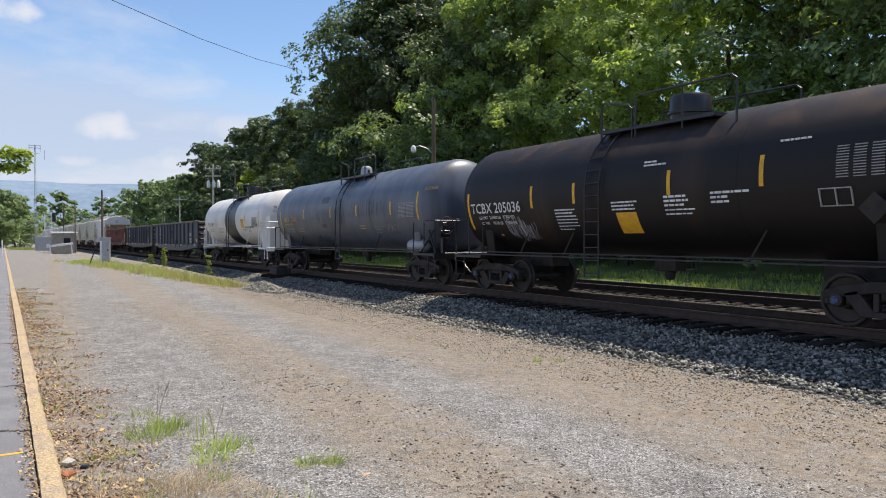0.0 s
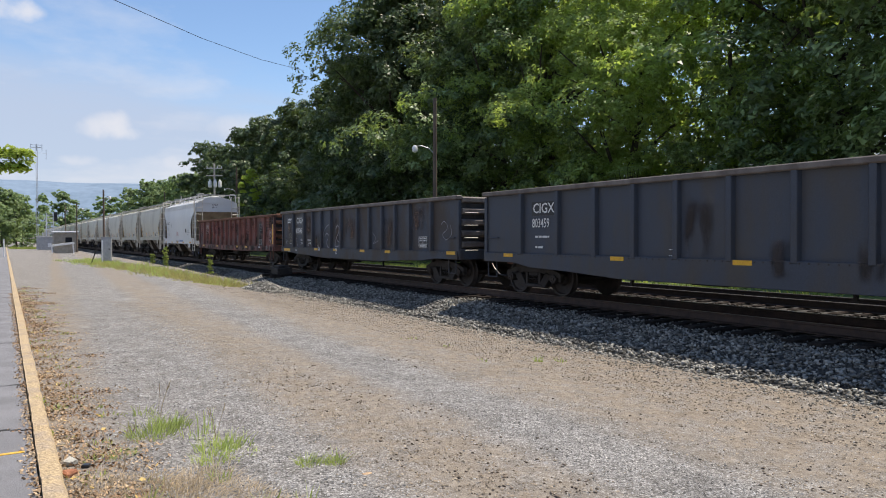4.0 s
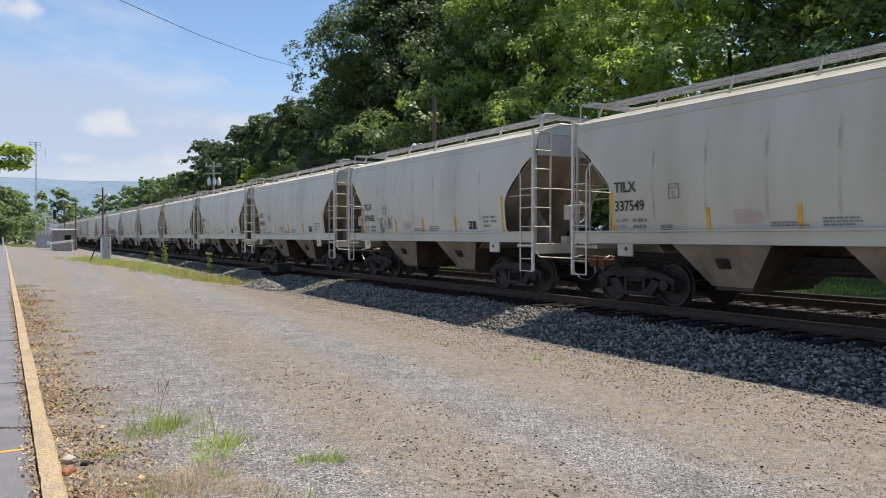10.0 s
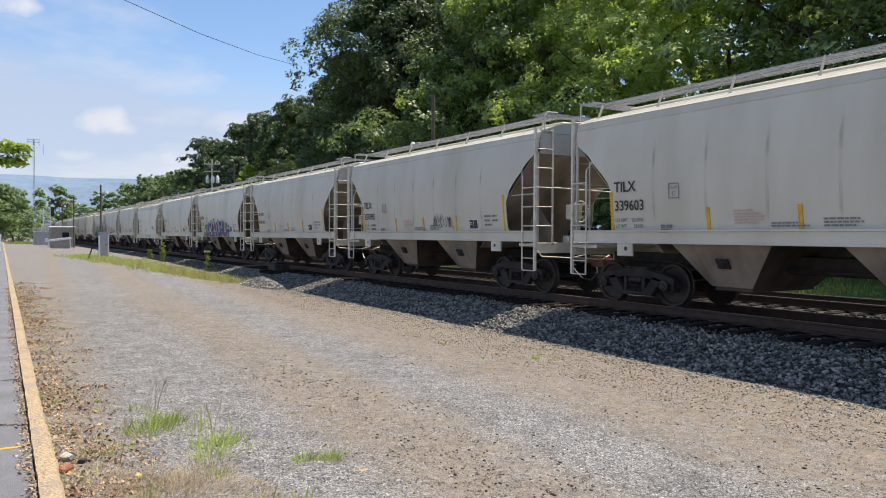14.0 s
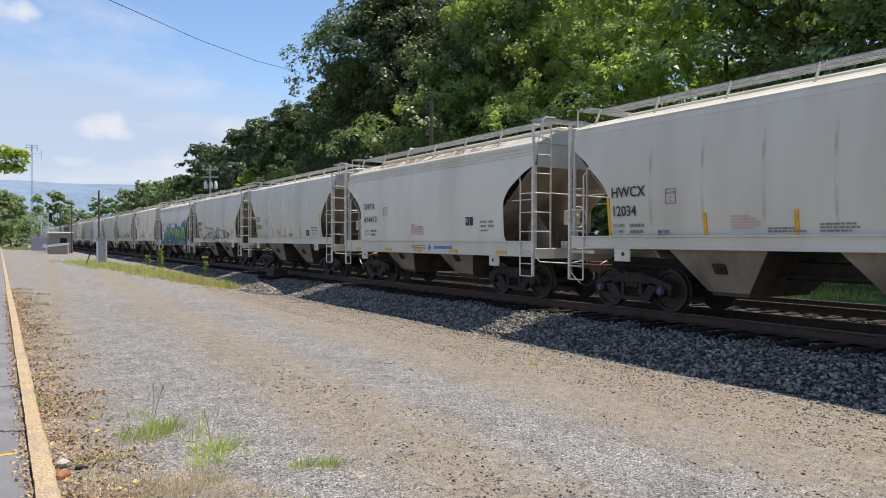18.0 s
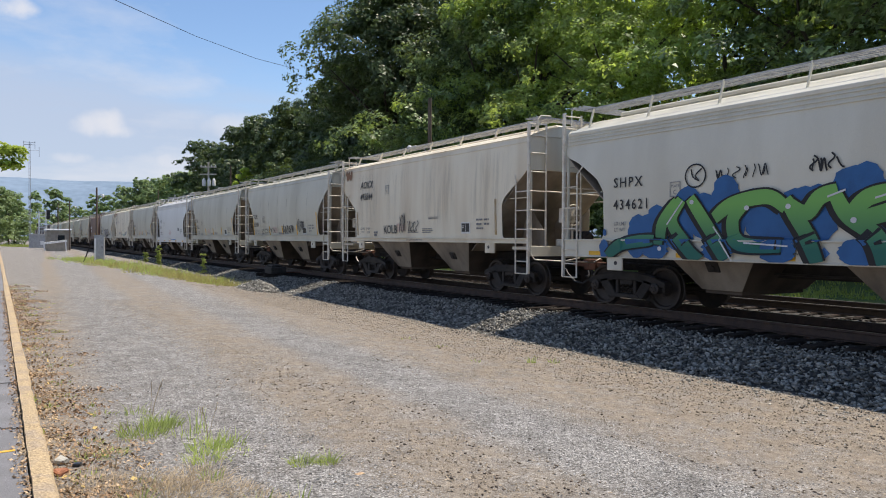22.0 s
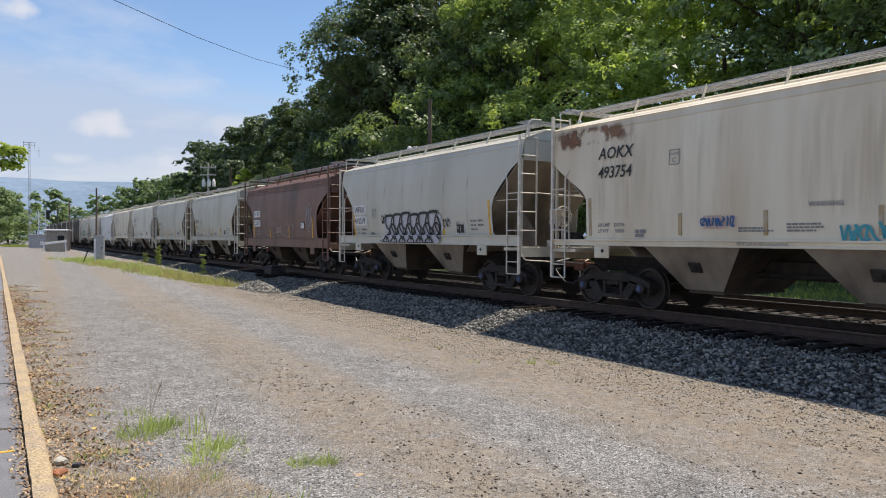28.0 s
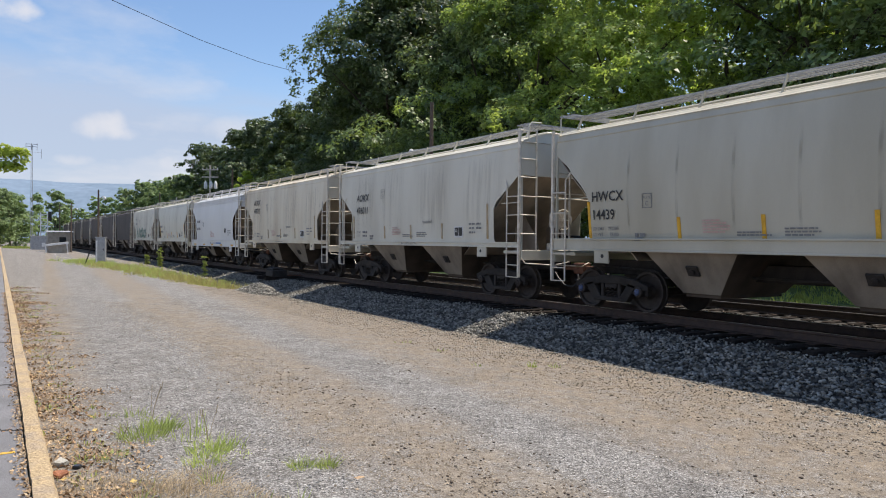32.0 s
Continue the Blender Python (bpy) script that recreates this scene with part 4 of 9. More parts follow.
    # two hopper bays
    for c in (-1.76, 1.76):
        zt, zb, wt, wb, xb = s1 - 0.1, 0.53, 1.12 + 0.8 * (s1 - 1.45), 0.45, 1.0
        plates = []
        for sx in (-1, 1):
            face = lambda: Geo().add([(1.49 * sx, -wt, zt), (1.49 * sx, wt, zt), (xb * sx, wb, zb), (xb * sx, -wb, zb)], [(0, 1, 2, 3)]).mesh("hopper_bay", BAY_DUST if paint is not HOPPER_BROWN else BAY_DARK, solid=0.012)
            plates.append(place("hopper_bay", kept((key, "bay", sx), face), car, pose(0, c, 0)))
        bayo = plates[0]
        # slope plates between the bays are much darker than the front plates
        for e in (-1, 1):
            slope = lambda: Geo().add([(-1.48, e * (wt - 0.008), zt), (1.48, e * (wt - 0.008), zt), (xb - 0.01, e * (wb - 0.008), zb), (0.01 - xb, e * (wb - 0.008), zb)], [(0, 1, 2, 3)]).mesh("bay_slope", BAY_DARK, solid=0.01)
            place("bay_slope", kept((key, "bayslope", e), slope), bayo, None, "dark brown slope plate")
        place("outlet_gate", kept((key, "gate"), lambda: Geo().box(-0.96, 0.96, -0.42, 0.42, 0.45, 0.54).box(-0.85, -0.7, -0.12, 0.12, 0.44, 0.58).box(0.7, 0.85, -0.12, 0.12, 0.44, 0.58).mesh("outlet_gate", BAY_DARK, bevel=0.01)), bayo)
        for sx in (-1, 1):
            def vib():
                g = Geo().box(-0.02, 0.02, -0.14, 0.14, -0.11, 0.11).cone((-0.05, 0, 0), (0.03, 0, 0), 0.06, 0.06, 8)
                return g.mesh("vibrator_bracket", TRUCK_IRON, bevel=0.008)
            place("vibrator_bracket", kept("vib", vib), bayo, pose(sx * 1.275, 0, 0.98, 0, sx * 30, 0))
    # pipes and brake gear under the middle
    place("brake_pipe", kept("brake_pipe", lambda: Geo().tube([(-0.4, -5.2, 0.95), (-0.4, -3, 0.9), (-0.45, 0, 0.85), (-0.4, 3, 0.9), (-0.4, 5.2, 0.95)], 0.025, 5).mesh("brake_pipe", TRUCK_IRON)), car)
    place("air_reservoir", kept("air_reservoir", lambda: Geo().lathe([(0.12, -0.5), (0.2, -0.42), (0.2, 0.42), (0.12, 0.5)], 14, "y").mesh("air_reservoir", TRUCK_IRON, smooth=True)), car, pose(0.55, -(L - 0.55), 1.52))
    place("brake_wheel", kept("brake_wheel_cream", lambda: brake_wheel_mesh(LADDER_PAINT)), car, pose(-0.2, -(L + 0.10), 2.12, 0, 0, 180), "dusty cream hand-brake wheel")
    place("brake_stand", kept((key, "bstand"), lambda: Geo().box(-0.30, -0.22, -L, -L + 0.10, 1.3, 2.3).box(-0.12, -0.06, -L, -L + 0.08, 1.3, 2.2).box(-0.45, -0.08, -L - 0.08, -L + 0.16, 1.92, 2.30).box(-0.5, -0.3, -L - 0.04, -L + 0.2, 1.3, 1.5).mesh("brake_stand", LADDER_PAINT if paint is not HOPPER_BROWN else paint, bevel=0.02)), car, None, "dusty hand-brake gear box on a stand")
    # roof walkway, hatches
    place("hatch_cover", kept((key, "hatch"), lambda: Geo().box(-0.28, 0.28, -L + 0.5, L - 0.5, cr - 0.02, cr + 0.10).mesh("hatch_cover", paint, bevel=0.03)), car)

    def walk_way():
        g = Geo()
        z = cr + 0.17
        for x0, x1 in ((-0.95, -0.45), (0.45, 0.95)):
            for x in (x0, (x0 + x1) / 2, x1):
                g.box(x - 0.008, x + 0.008, -L - 0.05, L + 0.05, z - 0.035, z)
            y = -L
            while y < L:
                g.box(x0, x1, y - 0.009, y + 0.009, z - 0.03, z - 0.002)
                y += 0.085
        for e in (-1, 1):
            for k in range(4):
                yy = e * (L + 0.02 - k * 0.14)
                g.box(-1.35, 1.35, yy - 0.012, yy + 0.012, z - 0.035, z)
        return g.mesh("running_board", GRATING)
    place("running_board", kept((style, "walk"), walk_way), car, None, "galvanised roof running board")
    for i in range(7):
        y = -L + 0.35 + i * (2 * L - 0.7) / 6
        for sx in (-1, 1):
            place("walkway_bracket", kept((key, "brk"), lambda: Geo().beam((0.95, 0, cr + 0.17), (1.12, 0, ev + 0.10), 0.055, 0.02, up=(0, 1, 0)).mesh("walkway_bracket", trim)), car, pose(0, y, 0, 0, 0, 0 if sx > 0 else 180))
    for e in (-1, 1):
        for sx in (-1, 1):
            hand = kept((key, "rh"), lambda: Geo().tube([(1.30, 0, ev + 0.05), (1.30, 0, cr + 0.10), (1.22, 0, cr + 0.19), (0.9, 0, cr + 0.20)], 0.018, 5).mesh("roof_handhold", trim))
            place("roof_handhold", hand, car, pose(0, e * (L + 0.04), 0, 0, 0, 0 if sx > 0 else 180))
    tr = 4.25
    for e in (-1, 1):
        truck(car, e * tr, False)
    return car


def gondola(paint, ribs, louvred, L=8.05, belly=0.0):
    """A low open car: dished side sheets between posts, a deep sill, ribbed ends."""
    car = new("gondola_car")
    z0, z1 = 0.86, (2.68 if louvred else 2.75)
    stops = [-L] + list(ribs) + [L]
    for sx in (-1, 1):
        rnd = random.Random(len(ribs) * 7 + sx)
        for i, (a, b) in enumerate(zip(stops, stops[1:])):
            dish, lean, ph = rnd.uniform(0.010, 0.022), rnd.uniform(-0.008, 0.008), rnd.uniform(0, 6)
            wavy = louvred and not (abs(a + b) > 10.2 and b - a > 1.5 and abs(a + b) < 13)
            low, high = (1.62 if i % 3 else 1.45), 2.46

            def skin(u, v):
                z = z0 + 0.1 + (z1 - z0 - 0.16) * v
                x = 1.47 - dish * math.sin(math.pi * u) * math.sin(math.pi * v) + lean * math.sin(2 * math.pi * v + ph) * math.sin(math.pi * u)
                if wavy and low < z < high:
                    # pressed louvres, bulged and dented
                    w = math.sin(math.pi * min(1.0, max(0.0, (u * (b - a) - 0.10) / max(0.2, b - a - 0.20)))) ** 0.6
                    x += w * (0.040 + 0.016 * math.sin(ph + 4 * z)) * math.sin((z - low + 0.03 * math.sin(4 * u + ph)) / (high - low) * 6.5 * 2 * math.pi)
                return sx * x, a + (b - a) * u, z
            part("side_panel", Geo().sheet(skin, 8, 54 if wavy else 8), paint, car, "dented louvred panel" if wavy else "", smooth=True)
        rib = Geo().prism([(-0.085, -0.03), (0.085, -0.03), (0.06, 0.11), (-0.06, 0.11)], z0 + 0.2, z1 - 0.08, "z").mesh("side_post", paint, bevel=0.014)
        for y in ribs:
            place("side_post", rib, car, pose(sx * 1.468, y, 0, 0, 0, -90 if sx > 0 else 90))
        a, b = sorted((sx * 1.40, sx * 1.60))
        place("top_chord", Geo().box(a, b, -L - 0.04, L + 0.04, z1 - 0.12, z1).mesh("top_chord", RUST if louvred else CHORD, bevel=0.02), car)
        a, b = sorted((sx * 1.42, sx * 1.56))
        place("side_sill", Geo().prism([(-L, z0 + 0.24), (L, z0 + 0.24), (L, z0), (L - 1.3, z0), (L - 2.1, z0 - 0.45 * belly), (L - 3.4, z0 - 0.6 * belly), (L - 5.2, z0 - belly), (5.2 - L, z0 - belly), (3.4 - L, z0 - 0.6 * belly), (2.1 - L, z0 - 0.45 * belly), (1.3 - L, z0), (-L, z0)], a, b).mesh("side_sill", paint, bevel=0.012), car)
        g, a = Geo(), sx * 1.5615
        for k in range(int(2 * L / 0.17)):
            y = -L + 0.1 + 0.17 * k
            g.add([(a - sx * 0.003, y - 0.017, z0 + 0.185), (a - sx * 0.003, y + 0.017, z0 + 0.185), (a - sx * 0.003, y + 0.017, z0 + 0.219), (a - sx * 0.003, y - 0.017, z0 + 0.219), (a + sx * 0.011, y, z0 + 0.202)],
                  [(0, 1, 4), (1, 2, 4), (2, 3, 4), (3, 0, 4)])
        place("rivet_row", g.mesh("rivet_row", TRUCK_IRON), car, None, "dark rivets along the sill", kind="stuff")
    for e in (-1, 1):
        # recess shade between the ribs is painted by a near-black wall colour
        place("end_wall", Geo().box(-1.46, 1.46, *sorted((e * (L - 0.05), e * (L - 0.02))), z0 + 0.1, z1 - 0.03).mesh("end_wall", TRUCK_IRON), car)
        for k in range(5):
            z = 1.2 + k * 0.33
            # ribs get a lighter colour, which paints in the light they catch
            place("end_rib", Geo().prism([(e * (L - 0.02), z), (e * (L - 0.02), z + 0.2), (e * (L + 0.09), z + 0.16), (e * (L + 0.09), z + 0.04)], -1.4, 1.4).mesh("end_rib", CHORD if not louvred else RUST, bevel=0.01), car)
        place("end_sill", Geo().box(-1.5, 1.5, *sorted((e * L, e * (L + 0.08))), z0 + 0.0, z0 + 0.3).mesh("end_sill", paint, bevel=0.01), car)
        for sx in (-1, 1):
            for k in range(4):
                place("grab_iron", kept((paint.name, "ge"), lambda: Geo().tube([(-0.22, 0, 0), (-0.22, 0.07, 0), (0.22, 0.07, 0), (0.22, 0, 0)], 0.014, 5).mesh("grab_iron", LADDER_PAINT if not louvred else RUST)), car, pose(sx * 1.1, e * (L + 0.02), 1.13 + 0.37 * k, 0, 0, 0 if e > 0 else 180))
            place("corner_post", kept((paint.name, "cp"), lambda: Geo().box(-0.05, 0.05, -0.06, 0.06, 0.95, 2.6).mesh("corner_post", paint, bevel=0.01)), car, pose(sx * 1.47, e * (L - 0.03), 0))
            place("grab_iron", kept((paint.name, "gg"), lambda: Geo().tube([(0, -0.22, 0), (0.07, -0.22, 0), (0.07, 0.22, 0), (0, 0.22, 0)], 0.014, 5).mesh("grab_iron", paint)), car, pose(sx * 1.48, e * (L - 0.4), 1.5, 0, 0, 0 if sx > 0 else 180))
            place("stirrup_step", kept((paint.name, "gs"), lambda: Geo().tube([(0, -0.2, 0.95), (0, -0.2, 0.45), (0, 0.2, 0.45), (0, 0.2, 0.95)], 0.02, 5).mesh("stirrup_step", paint)), car, pose(sx * 1.5, e * (L - 0.35), 0))
        coupler(car, e * (L + 0.02), e)
        truck(car, e * (L - 1.55), False)
    place("brake_wheel", kept("brake_wheel_dark", lambda: brake_wheel_mesh(TRUCK_IRON)), car, pose(-0.45, -(L + 0.16), 2.05, 0, 0, 180), "grimy hand-brake wheel")
    place("brake_gear", Geo().box(-0.62, -0.30, -L - 0.12, -L - 0.02, 1.7, 2.2).box(-0.50, -0.42, -L - 0.09, -L - 0.03, 0.95, 1.75).mesh("brake_gear", TRUCK_IRON, bevel=0.02), car, None, "dark hand-brake gear")
    place("floor", Geo().box(-1.44, 1.44, -L, L, 1.05, 1.12).mesh("floor", RUST), car)
    place("centre_sill", Geo().box(-0.3, 0.3, -L, L, 0.72, 1.05).mesh("centre_sill", TRUCK_IRON, bevel=0.015), car)
    for y in (-3.2, -1.1, 1.1, 3.2):
        place("cross_bearer", kept("bearer", lambda: Geo().prism([(-1.42, 1.04), (1.42, 1.04), (1.42, 0.9), (0.4, 0.72), (-0.4, 0.72), (-1.42, 0.9)], -0.06, 0.06, "y").mesh("cross_bearer", TRUCK_IRON)), car, pose(0, y, 0))
    place("air_reservoir", kept("air_reservoir", lambda: Geo().lathe([(0.12, -0.5), (0.2, -0.42), (0.2, 0.42), (0.12, 0.5)], 14, "y").mesh("air_reservoir", TRUCK_IRON, smooth=True)), car, pose(-0.75, 1.2, 0.72))
    place("brake_rigging", Geo().tube([(-0.9, -4, 0.62), (-0.9, 4, 0.62)], 0.02, 5).box(-1.0, -0.94, -1.9, -1.84, 0.42, 0.95).box(-1.0, -0.94, 3.1, 3.16, 0.42, 0.95).mesh("brake_rigging", TRUCK_IRON), car)
    return car


def tank(paint, half, R, zc, tr, band=None, trim=None, white_ends=False, dome=0.0, bottle=False, lad=0.86, band_at=0.0, rails=((-2.5, 0.1), (0.2, 1.16)), small=False):
    """A tank car: shell with domed heads, top platform, ladders, end platforms."""
    car = new("tank_car")
    trim = trim or BAND_BLACK
    head = 0.62
    prof = [(0.01, -half)] + [(R * math.sin(a), -half + head * (1 - math.cos(a))) for a in [math.pi / 2 * k / 8 for k in range(1, 9)]]
    prof += [(R, y) for y in np.linspace(-half + head + 0.4, half - head - 0.4, 8)]
    prof += [(r, -y) for r, y in prof[8::-1]]
    place("shell", Geo().lathe(prof, 56, "y", (0, 0, zc)).mesh("shell", paint, smooth=True), car)
    for y in (-half * 0.42, half * 0.42, -half + head, half - head):
        place("weld_ring", Geo().lathe([(R - 0.01, y - 0.02), (R + 0.004, y - 0.01), (R + 0.004, y + 0.01), (R - 0.01, y + 0.02)], 56, "y", (0, 0, zc)).mesh("weld_ring", paint, smooth=True), car)
    if band:
        place("coating_band", Geo().lathe([(R - 0.01, band_at - band), (R + 0.006, band_at - band), (R + 0.006, band_at + band), (R - 0.01, band_at + band)], 56, "y", (0, 0, zc)).mesh("coating_band", BAND_BLACK, smooth=True), car, None, "glossy black protective band")
    top = zc + R
    if small:
        place("dome", Geo().lathe([(0.24, top - 0.2), (0.24, top + 0.26), (0.21, top + 0.34), (0.12, top + 0.39), (0.02, top + 0.40)], 20, "z", (0, dome, 0)).mesh("dome", GALV, smooth=True), car, None, "small round pale valve cover")
        place("valve", Geo().cone((0.1, dome - 0.55, top - 0.1), (0.1, dome - 0.55, top + 0.14), 0.08, 0.08, 10).cone((-0.25, dome - 0.75, top - 0.1), (-0.25, dome - 0.75, top + 0.18), 0.05, 0.05, 8).mesh("valve", trim), car)
    else:
        place("dome", Geo().lathe([(0.44, top - 0.3), (0.44, top + 0.10), (0.50, top + 0.10), (0.50, top + 0.15), (0.44, top + 0.16), (0.44, top + 0.46), (0.40, top + 0.52), (0.1, top + 0.54)], 24, "z", (0, dome, 0)).mesh("dome", trim if not white_ends else BAND_BLACK, smooth=True), car, None, "round manway housing")
    # platform round the dome with handrails
    (b0, b1), (a0, a1) = rails
    g = Geo()
    for x in (-0.85, 0.85):
        g.box(x - 0.16, x + 0.16, b0 + 0.5, a1, top - 0.20, top - 0.16)
        g.box(x * 1.18 - 0.01, x * 1.18 + 0.01, b0 + 0.5, a1, top - 0.20, top - 0.13)
    for y in (b0 + 0.65, a1 - 0.15):
        g.box(-1.0, 1.0, y - 0.15, y + 0.15, top - 0.16, top - 0.12)
    place("platform", g.mesh("platform", trim), car)
    rail_h = top + 0.53
    for sx in (-1, 1):
        x = sx * 1.0
        place("handrail", Geo().tube([(x, b0, top - 0.45), (x, b0, rail_h - 0.08), (x, b0 + 0.1, rail_h), (x, b1 - 0.1, rail_h), (x, b1, rail_h - 0.08), (x, b1, top - 0.4)], 0.026, 6)
              .tube([(x, b0 * 0.5 + b1 * 0.5, rail_h), (x, b0 * 0.5 + b1 * 0.5, top - 0.35)], 0.022, 6).mesh("handrail", trim), car)
        place("handrail", Geo().tube([(x, a0, top - 0.4), (x, a0, rail_h - 0.26), (x, a0 + 0.1, rail_h - 0.18), (x, a1 - 0.1, rail_h - 0.02), (x, a1, rail_h - 0.1), (x, a1, top - 0.5)], 0.026, 6).mesh("handrail", trim), car)
        # ladder to the ground
        g = Geo()
        hold = lambda z: (R + 0.07) * math.sqrt(max(0.05, 1 - (max(z - zc, 0) / (R + 0.07)) ** 2))
        for y in (lad - 0.23, lad + 0.23):
            g.tube([(sx * hold(z), y, z) for z in (0.6, 1.5, zc, zc + 0.4, zc + 0.75, zc + 1.0, zc + 1.2, zc + 1.34)], 0.022, 5)
        for k in range(12):
            z = 0.7 + k * 0.29
            g.tube([(sx * hold(z), lad - 0.23, z), (sx * hold(z), lad + 0.23, z)], 0.015, 5)
        place("ladder", g.mesh("ladder", trim), car, None, "steel ladder up the side")
        # running board and its brackets
        place("running_board", Geo().box(*sorted((sx * 1.36, sx * 1.46)), -half + 0.9, half - 0.9, 1.03, 1.06).tube([(sx * 1.46, -half + 0.9, 1.12), (sx * 1.46, half - 0.9, 1.12)], 0.018, 5).mesh("running_board", WHITE_PAINT if white_ends else trim), car)
        for y in (-half * 0.45, half * 0.3, half * 0.55):
            place("bracket", Geo().tube([(sx * 1.42, y, 1.05), (sx * 1.33, y - 0.3, zc - 0.95)], 0.02, 5).mesh("bracket", WHITE_PAINT if white_ends else trim), car)
        for e in (-1, 1):
            # end railing
            y0, y1 = e * (half - 1.35), e * (half + 0.05)
            place("end_railing", Geo().tube([(sx * 1.40, y0, 1.02), (sx * 1.40, y0, 2.05), (sx * 1.40, y1, 2.05), (sx * 1.40, y1, 0.45), (sx * 1.40, y1 - e * 0.45, 0.45), (sx * 1.40, y1 - e * 0.45, 1.0)], 0.022, 6)
                  .tube([(sx * 1.40, y1, 2.05), (sx * 0.5, y1, 2.05)], 0.022, 6).tube([(sx * 1.40, (y0 + y1) / 2, 1.0), (sx * 1.40, (y0 + y1) / 2, 2.05)], 0.018, 6).mesh("end_railing", WHITE_PAINT if white_ends else trim), car)
    for e in (-1, 1):
        place("end_platform", Geo().box(-1.45, 1.45, *sorted((e * (half - 1.3), e * (half + 0.05))), 0.94, 1.02).box(-1.45, 1.45, *sorted((e * half, e * (half + 0.07))), 0.84, 1.04).mesh("end_platform", WHITE_PAINT if white_ends else trim, bevel=0.01), car)
        place("saddle", Geo().prism([(-1.15, 1.0), (1.15, 1.0), (1.3, zc - 0.55), (1.15, zc - 0.80), (0.7, zc - 1.22), (0, zc - R + 0.05), (-0.7, zc - 1.22), (-1.15, zc - 0.80), (-1.3, zc - 0.55)], *sorted((e * tr - 0.18, e * tr + 0.18)), "y").mesh("saddle", paint, bevel=0.02), car)
        coupler(car, e * (half + 0.03), e)
        truck(car, e * tr, False)
        place("centre_sill", Geo().box(-0.3, 0.3, *sorted((e * (half + 0.03), e * (tr - 1.6))), 0.74, 1.08).mesh("centre_sill", TRUCK_IRON, bevel=0.015), car)
    if not white_ends:
        place("brake_stand", Geo().box(-1.08, -0.92, -half + 0.02, -half + 0.16, 1.02, 2.0).box(-1.2, -0.8, -half - 0.02, -half + 0.02, 1.5, 1.75).mesh("brake_stand", trim, bevel=0.02), car)
        for y0, y1 in ((-half + 0.95, -half + 0.2), (-half - 0.02, -half + 0.5)):
            place("brace", Geo().tube([(-1.36, y0, 1.02), (-1.3, y1, 1.75)], 0.03, 6).mesh("brace", trim), car)
    if white_ends:
        # half-height steel shields before the heads
        for e in (-1, 1):
            plan = [(-1.42, half - 0.62), (-1.20, half - 0.06), (-0.55, half + 0.10), (0.55, half + 0.10), (1.20, half - 0.06), (1.42, half - 0.62)]
            tops = (2.55, 2.68, 2.72, 2.72, 2.68, 2.55)
            g = Geo()
            g.add([(x, e * y, 1.03) for x, y in plan] + [(x, e * y, z) for (x, y), z in zip(plan, tops)], [(k, k + 1, k + 7, k + 6) for k in range(5)])
            place("head_shield", g.mesh("head_shield", WHITE_TANK, solid=0.03), car, None, "white steel shield before the tank's head")
            place("grab_iron", Geo().tube([(-1.50, e * (half - 0.70), 1.05), (-1.50, e * (half - 0.70), 2.35), (-1.36, e * (half + 0.14), 2.35), (0.6, e * (half + 0.20), 2.35)], 0.022, 6).mesh("grab_iron", WHITE_PAINT), car)
    if bottle:
        place("air_reservoir", kept("air_reservoir2", lambda: Geo().lathe([(0.12, -0.55), (0.22, -0.45), (0.22, 0.45), (0.12, 0.55)], 16, "y").mesh("air_reservoir", GALV, smooth=True)), car, pose(-1.05, -(half - 1.6), 1.25), "pale grey air reservoir")
    place("brake_wheel", kept("brake_wheel_dark", lambda: brake_wheel_mesh(TRUCK_IRON)), car, pose(-1.0 if not white_ends else 0.95, -(half + 0.06), 1.9, 0, 0, 180), "grimy hand-brake wheel")
    place("outlet_valve", Geo().box(-0.18, 0.18, -0.3, 0.3, 0.75, 1.12).cone((0, 0, 0.55), (0, 0, 0.78), 0.1, 0.14, 10).mesh("outlet_valve", TRUCK_IRON, bevel=0.02), car)
    return car


# ---- the train: couplings along the rails at the clip's start ----
def add_car(car, c0, c1, label, category, group):
    car["s"] = (c0 + c1) / 2
    car.matrix_basis = pose(TRACK, car["s"], RAIL_TOP)
    CARS.append(tagged(car, label, category, group))
    return car


